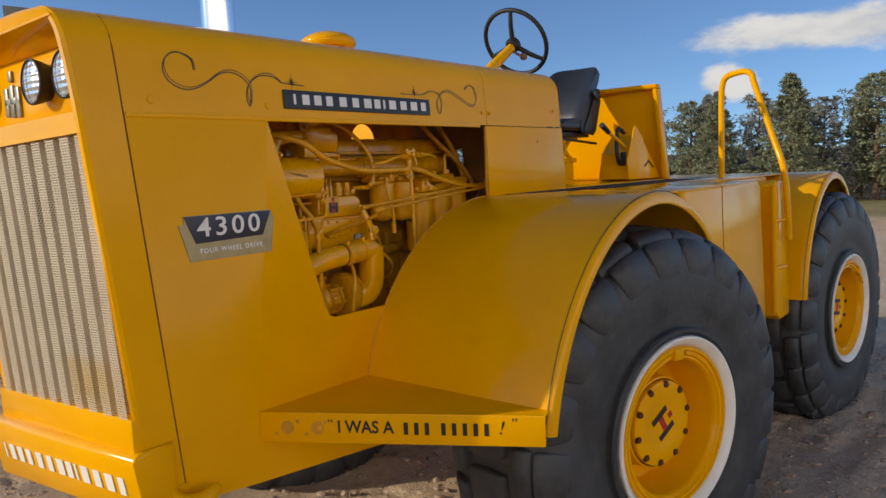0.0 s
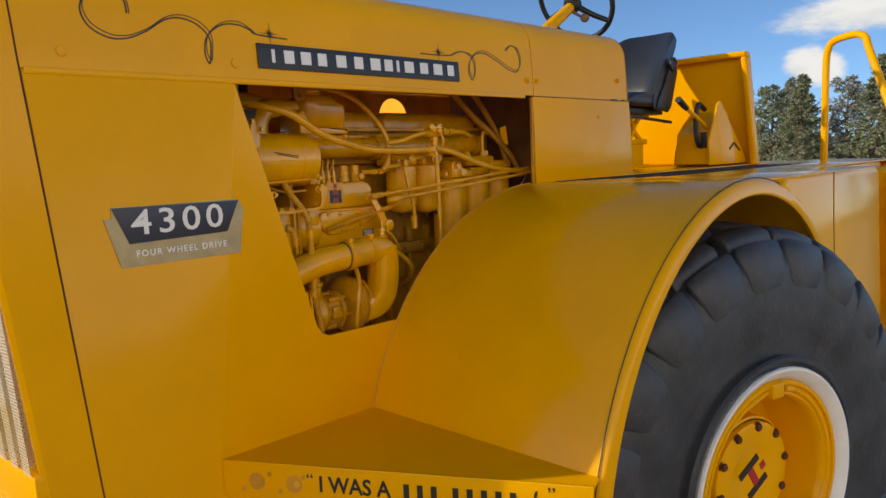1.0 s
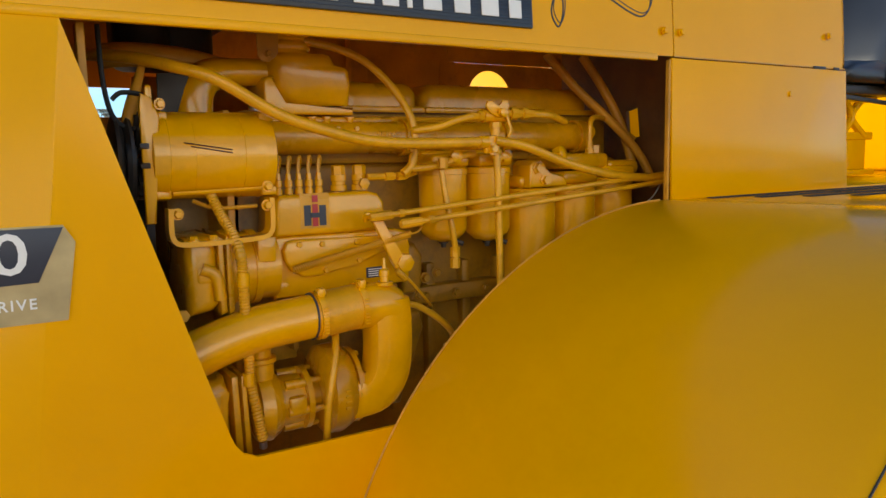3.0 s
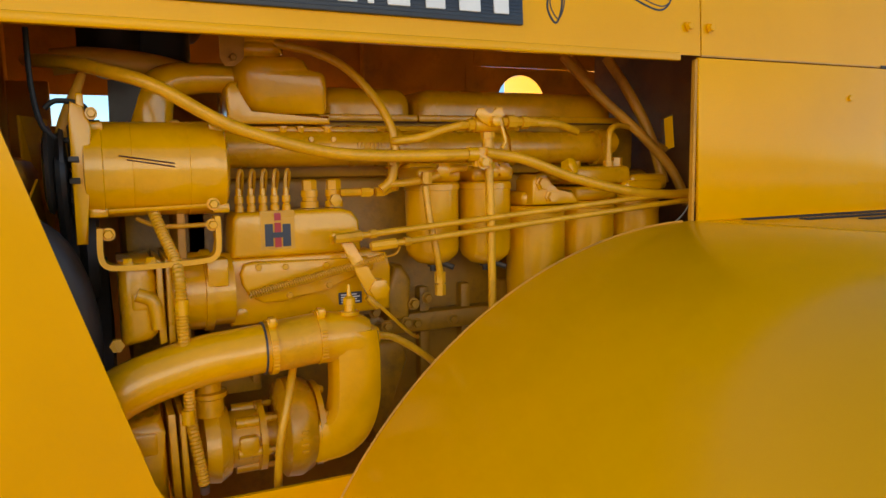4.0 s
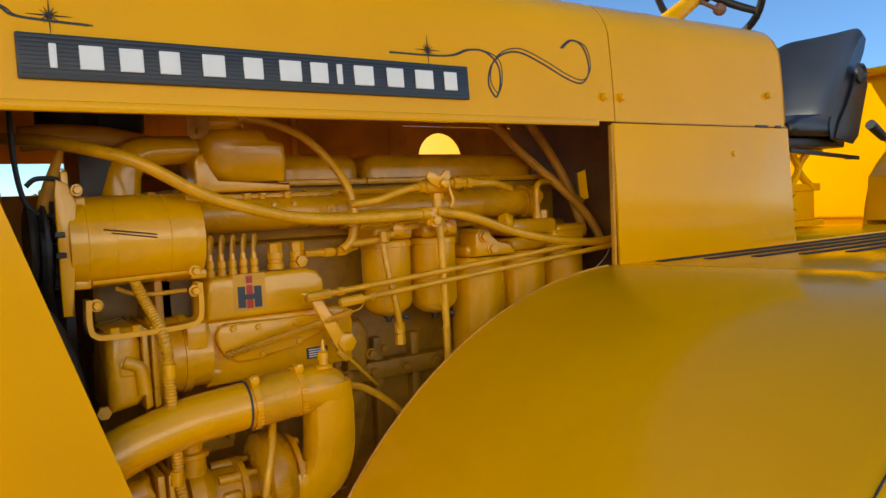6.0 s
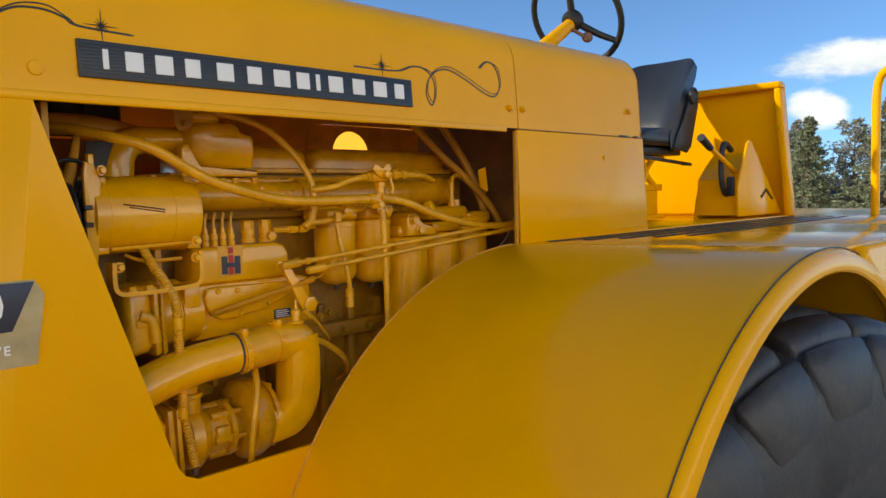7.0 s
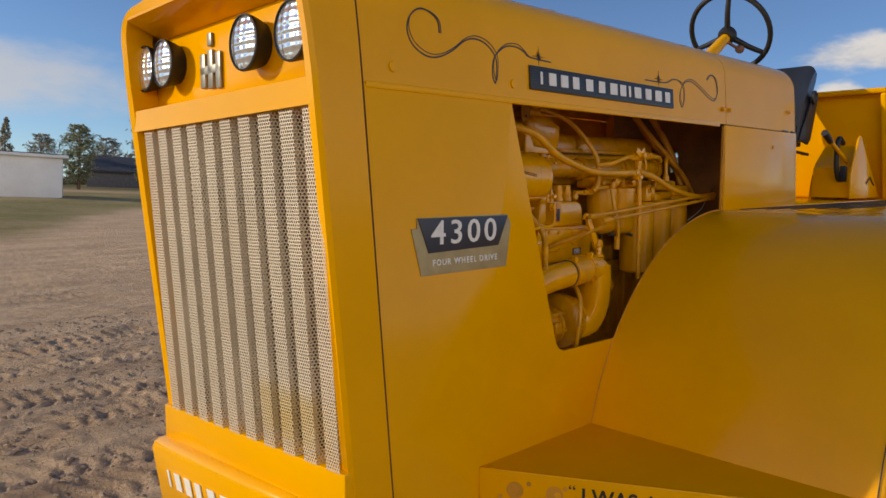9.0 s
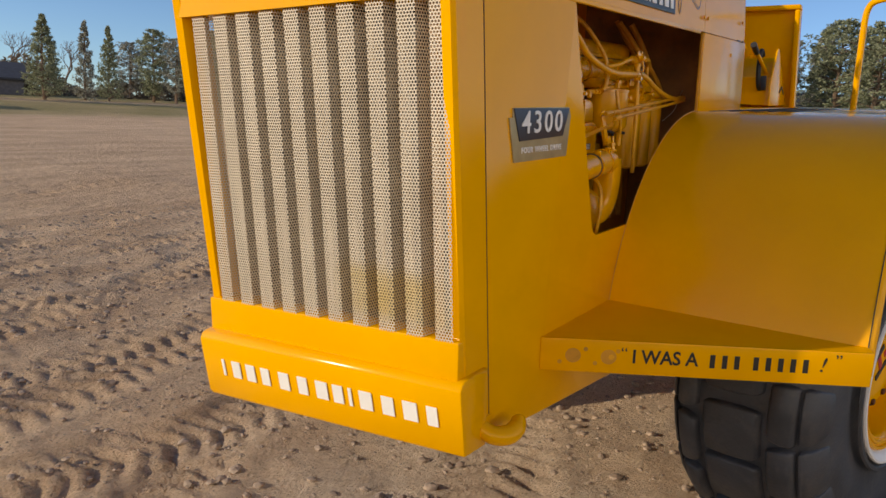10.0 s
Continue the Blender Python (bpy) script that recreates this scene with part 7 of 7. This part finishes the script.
# azimuth in degrees, distance, kind, height and width factor
for az, far, k, high, w in ((67.7, 84, 1, 9.0, 0.95), (63.4, 86, 0, 8.4, 0.95), (60.9, 90, 2, 8.2, 0.75), (59.4, 92, 0, 8.2, 0.7), (56.5, 96, 1, 8.6, 1.0), (55.0, 94, 3, 7.8, 1.1), (72.3, 86, 1, 6.9, 1.15), (76.7, 88, 2, 7.0, 0.8), (74.6, 104, 3, 6.5, 1.3),
                            (52.6, 95, 0, 8.8, 1.1), (50.2, 98, 1, 9.0, 1.1), (47.5, 97, 3, 8.6, 1.2), (44.5, 100, 0, 9.2, 1.1), (41.0, 102, 1, 9.0, 1.1), (37.0, 104, 3, 8.8, 1.2), (58.0, 108, 3, 7.6, 1.4), (54.0, 112, 1, 8.2, 1.4), (49.0, 112, 3, 8.6, 1.4),
                            (79.5, 100, 1, 7.4, 1.1), (82.5, 104, 3, 7.2, 1.2), (70.6, 118, 3, 7.0, 1.5), (33.0, 98, 0, 9.2, 1.1), (30.0, 100, 3, 9.0, 1.2), (27.0, 100, 1, 9.2, 1.2)):
    x, y = EYE_X + far * math.cos(radians(az)), EYE_Y + far * math.sin(radians(az))
    tree(x, y, k, high / 9.0, (az * 53 + far * 17) % 360, SPRUCE if k > 1 else PINE, w)


def bare_tree(x, y, high, seed, label):
    """A leafless broad tree: a short trunk that forks again and again into thin twigs."""
    rng = random.Random(seed)
    bm = B()

    def fork(p, d, length, r, depth):
        q = p + d * length
        mid = (p + q) / 2 + Vector((rng.gauss(0, 1), rng.gauss(0, 1), rng.gauss(0, 0.5))) * length * 0.06
        tube(bm, [p, mid, q], [r, r * 0.85, r * 0.66], 5 if depth < 3 else 3, 2)
        if depth == 6:
            return
        for _ in range(3 if depth in (1, 3) else 2):
            turn = Vector((rng.gauss(0, 1), rng.gauss(0, 1), rng.gauss(0.25, 0.5)))
            fork(q, (d + turn.normalized() * rng.uniform(0.45, 0.85)).normalized(), length * rng.uniform(0.66, 0.84), r * 0.62, depth + 1)

    fork(Vector((0, 0, 0)), Vector((0, 0, 1)), high * 0.24, high * 0.026, 0)
    e = empty("tree", pose(x, y, float(ground_z(x, y)) - 0.1), label, "tree", "trees round the lot")
    part("trunk", bm, bark, e)


for az, far, high, seed in ((65.4, 112, 9.6, 3), (62.0, 116, 8.8, 8), (73.8, 112, 8.2, 11), (12.4, 78, 11.0, 5), (17.6, 80, 11.0, 9)):
    bare_tree(EYE_X + far * math.cos(radians(az)), EYE_Y + far * math.sin(radians(az)), high, seed, "bare leafless tree with thin grey-brown twigs")


# low brush that closes the gaps under and behind the trees
rng = random.Random(12)
v, f = [], []
for k in range(5200):
    a, d = radians(rng.uniform(4, 100)), rng.uniform(104, 128)
    x, y = d * math.cos(a), d * math.sin(a)
    swell = 2.6 + 1.6 * math.sin(a * 23) + 1.1 * math.sin(a * 57 + 1)
    c = np.array([x, y, float(ground_z(x, y)) + rng.random() ** 1.3 * swell])
    tv, tf = tuft(rng.uniform(0.5, 1.0), rng, 7)
    n = len(v)
    v += [c + p for p in tv]
    f += [tuple(i + n for i in q) for q in tf]
me = bpy.data.meshes.new("brush")
me.from_pydata([tuple(p) for p in v], [], f)
me.materials.append(needle_mat("bare_brush", (0.10, 0.085, 0.06), (0.30, 0.25, 0.18)))
tagged(new("brush", me), "low brown brush behind the trees", "brush", kind="stuff")


# ---- buildings ----
def house(name, m, lx, ly, h, ridge, wall, roof, label, flat=False):
    e = empty(name, m, label, "building")
    part("wall", box(B(), (-lx / 2, -ly / 2, -0.6), (lx / 2, ly / 2, h), 0.01), wall, e)
    if flat:
        part("roof", box(B(), (-lx / 2 - 0.4, -ly / 2 - 0.4, h), (lx / 2 + 0.4, ly / 2 + 0.4, h + 0.22), 0.03), wall, e)
    else:
        bm = B()
        prism(bm, [(-lx / 2 - 0.5, h - 0.1), (0, h + ridge), (lx / 2 + 0.5, h - 0.1), (lx / 2 + 0.5, h + 0.1), (0, h + ridge + 0.2), (-lx / 2 - 0.5, h + 0.1)], -ly / 2 - 0.5, ly / 2 + 0.5)
        part("roof", bm, roof, e)
        part("gable", prism(B(), [(-lx / 2, h), (0, h + ridge), (lx / 2, h)], -ly / 2 + 0.05, ly / 2 - 0.05), wall, e)
    return e


shed = house("shed", pose(16.6, 61.5, float(ground_z(16.6, 59.0)), 0, 0, -17), 4.4, 5.0, 3.0, 0, shed_white, roof_dark, "white flat-roofed shed on the far grass", flat=True)
bm = B()
box(bm, (-2.335, -1.4, -0.3), (-2.30, 0.2, 2.2), 0.01)
part("door", bm, white_paint, shed)
part("roof_sheet", box(B(), (-2.3, -2.5, 3.22), (2.3, 2.5, 3.30), 0.02), roof_dark, shed)
low_house = house("house", pose(38.6, 95.0, float(ground_z(38.6, 95.0)), 0, 0, 68), 10, 12.5, 1.7, 1.9, wall_dark, roof_dark, "low dark house behind the trees")
for y in (-4, 0, 4):
    part("window", box(B(), (4.96, y - 0.7, 0.5), (5.03, y + 0.7, 1.5), 0.01), steel, low_house)
house("house", pose(74, 14.2, float(ground_z(74, 14.2)), 0, 0, 20), 8, 12, 2.6, 1.8, wall_tan, roof_dark, "tan house glimpsed between the pines")
house("house", pose(76, 25.0, float(ground_z(76, 25)), 0, 0, 8), 8, 9, 2.6, 1.8, wall_tan, roof_dark, "tan house glimpsed between the pines")
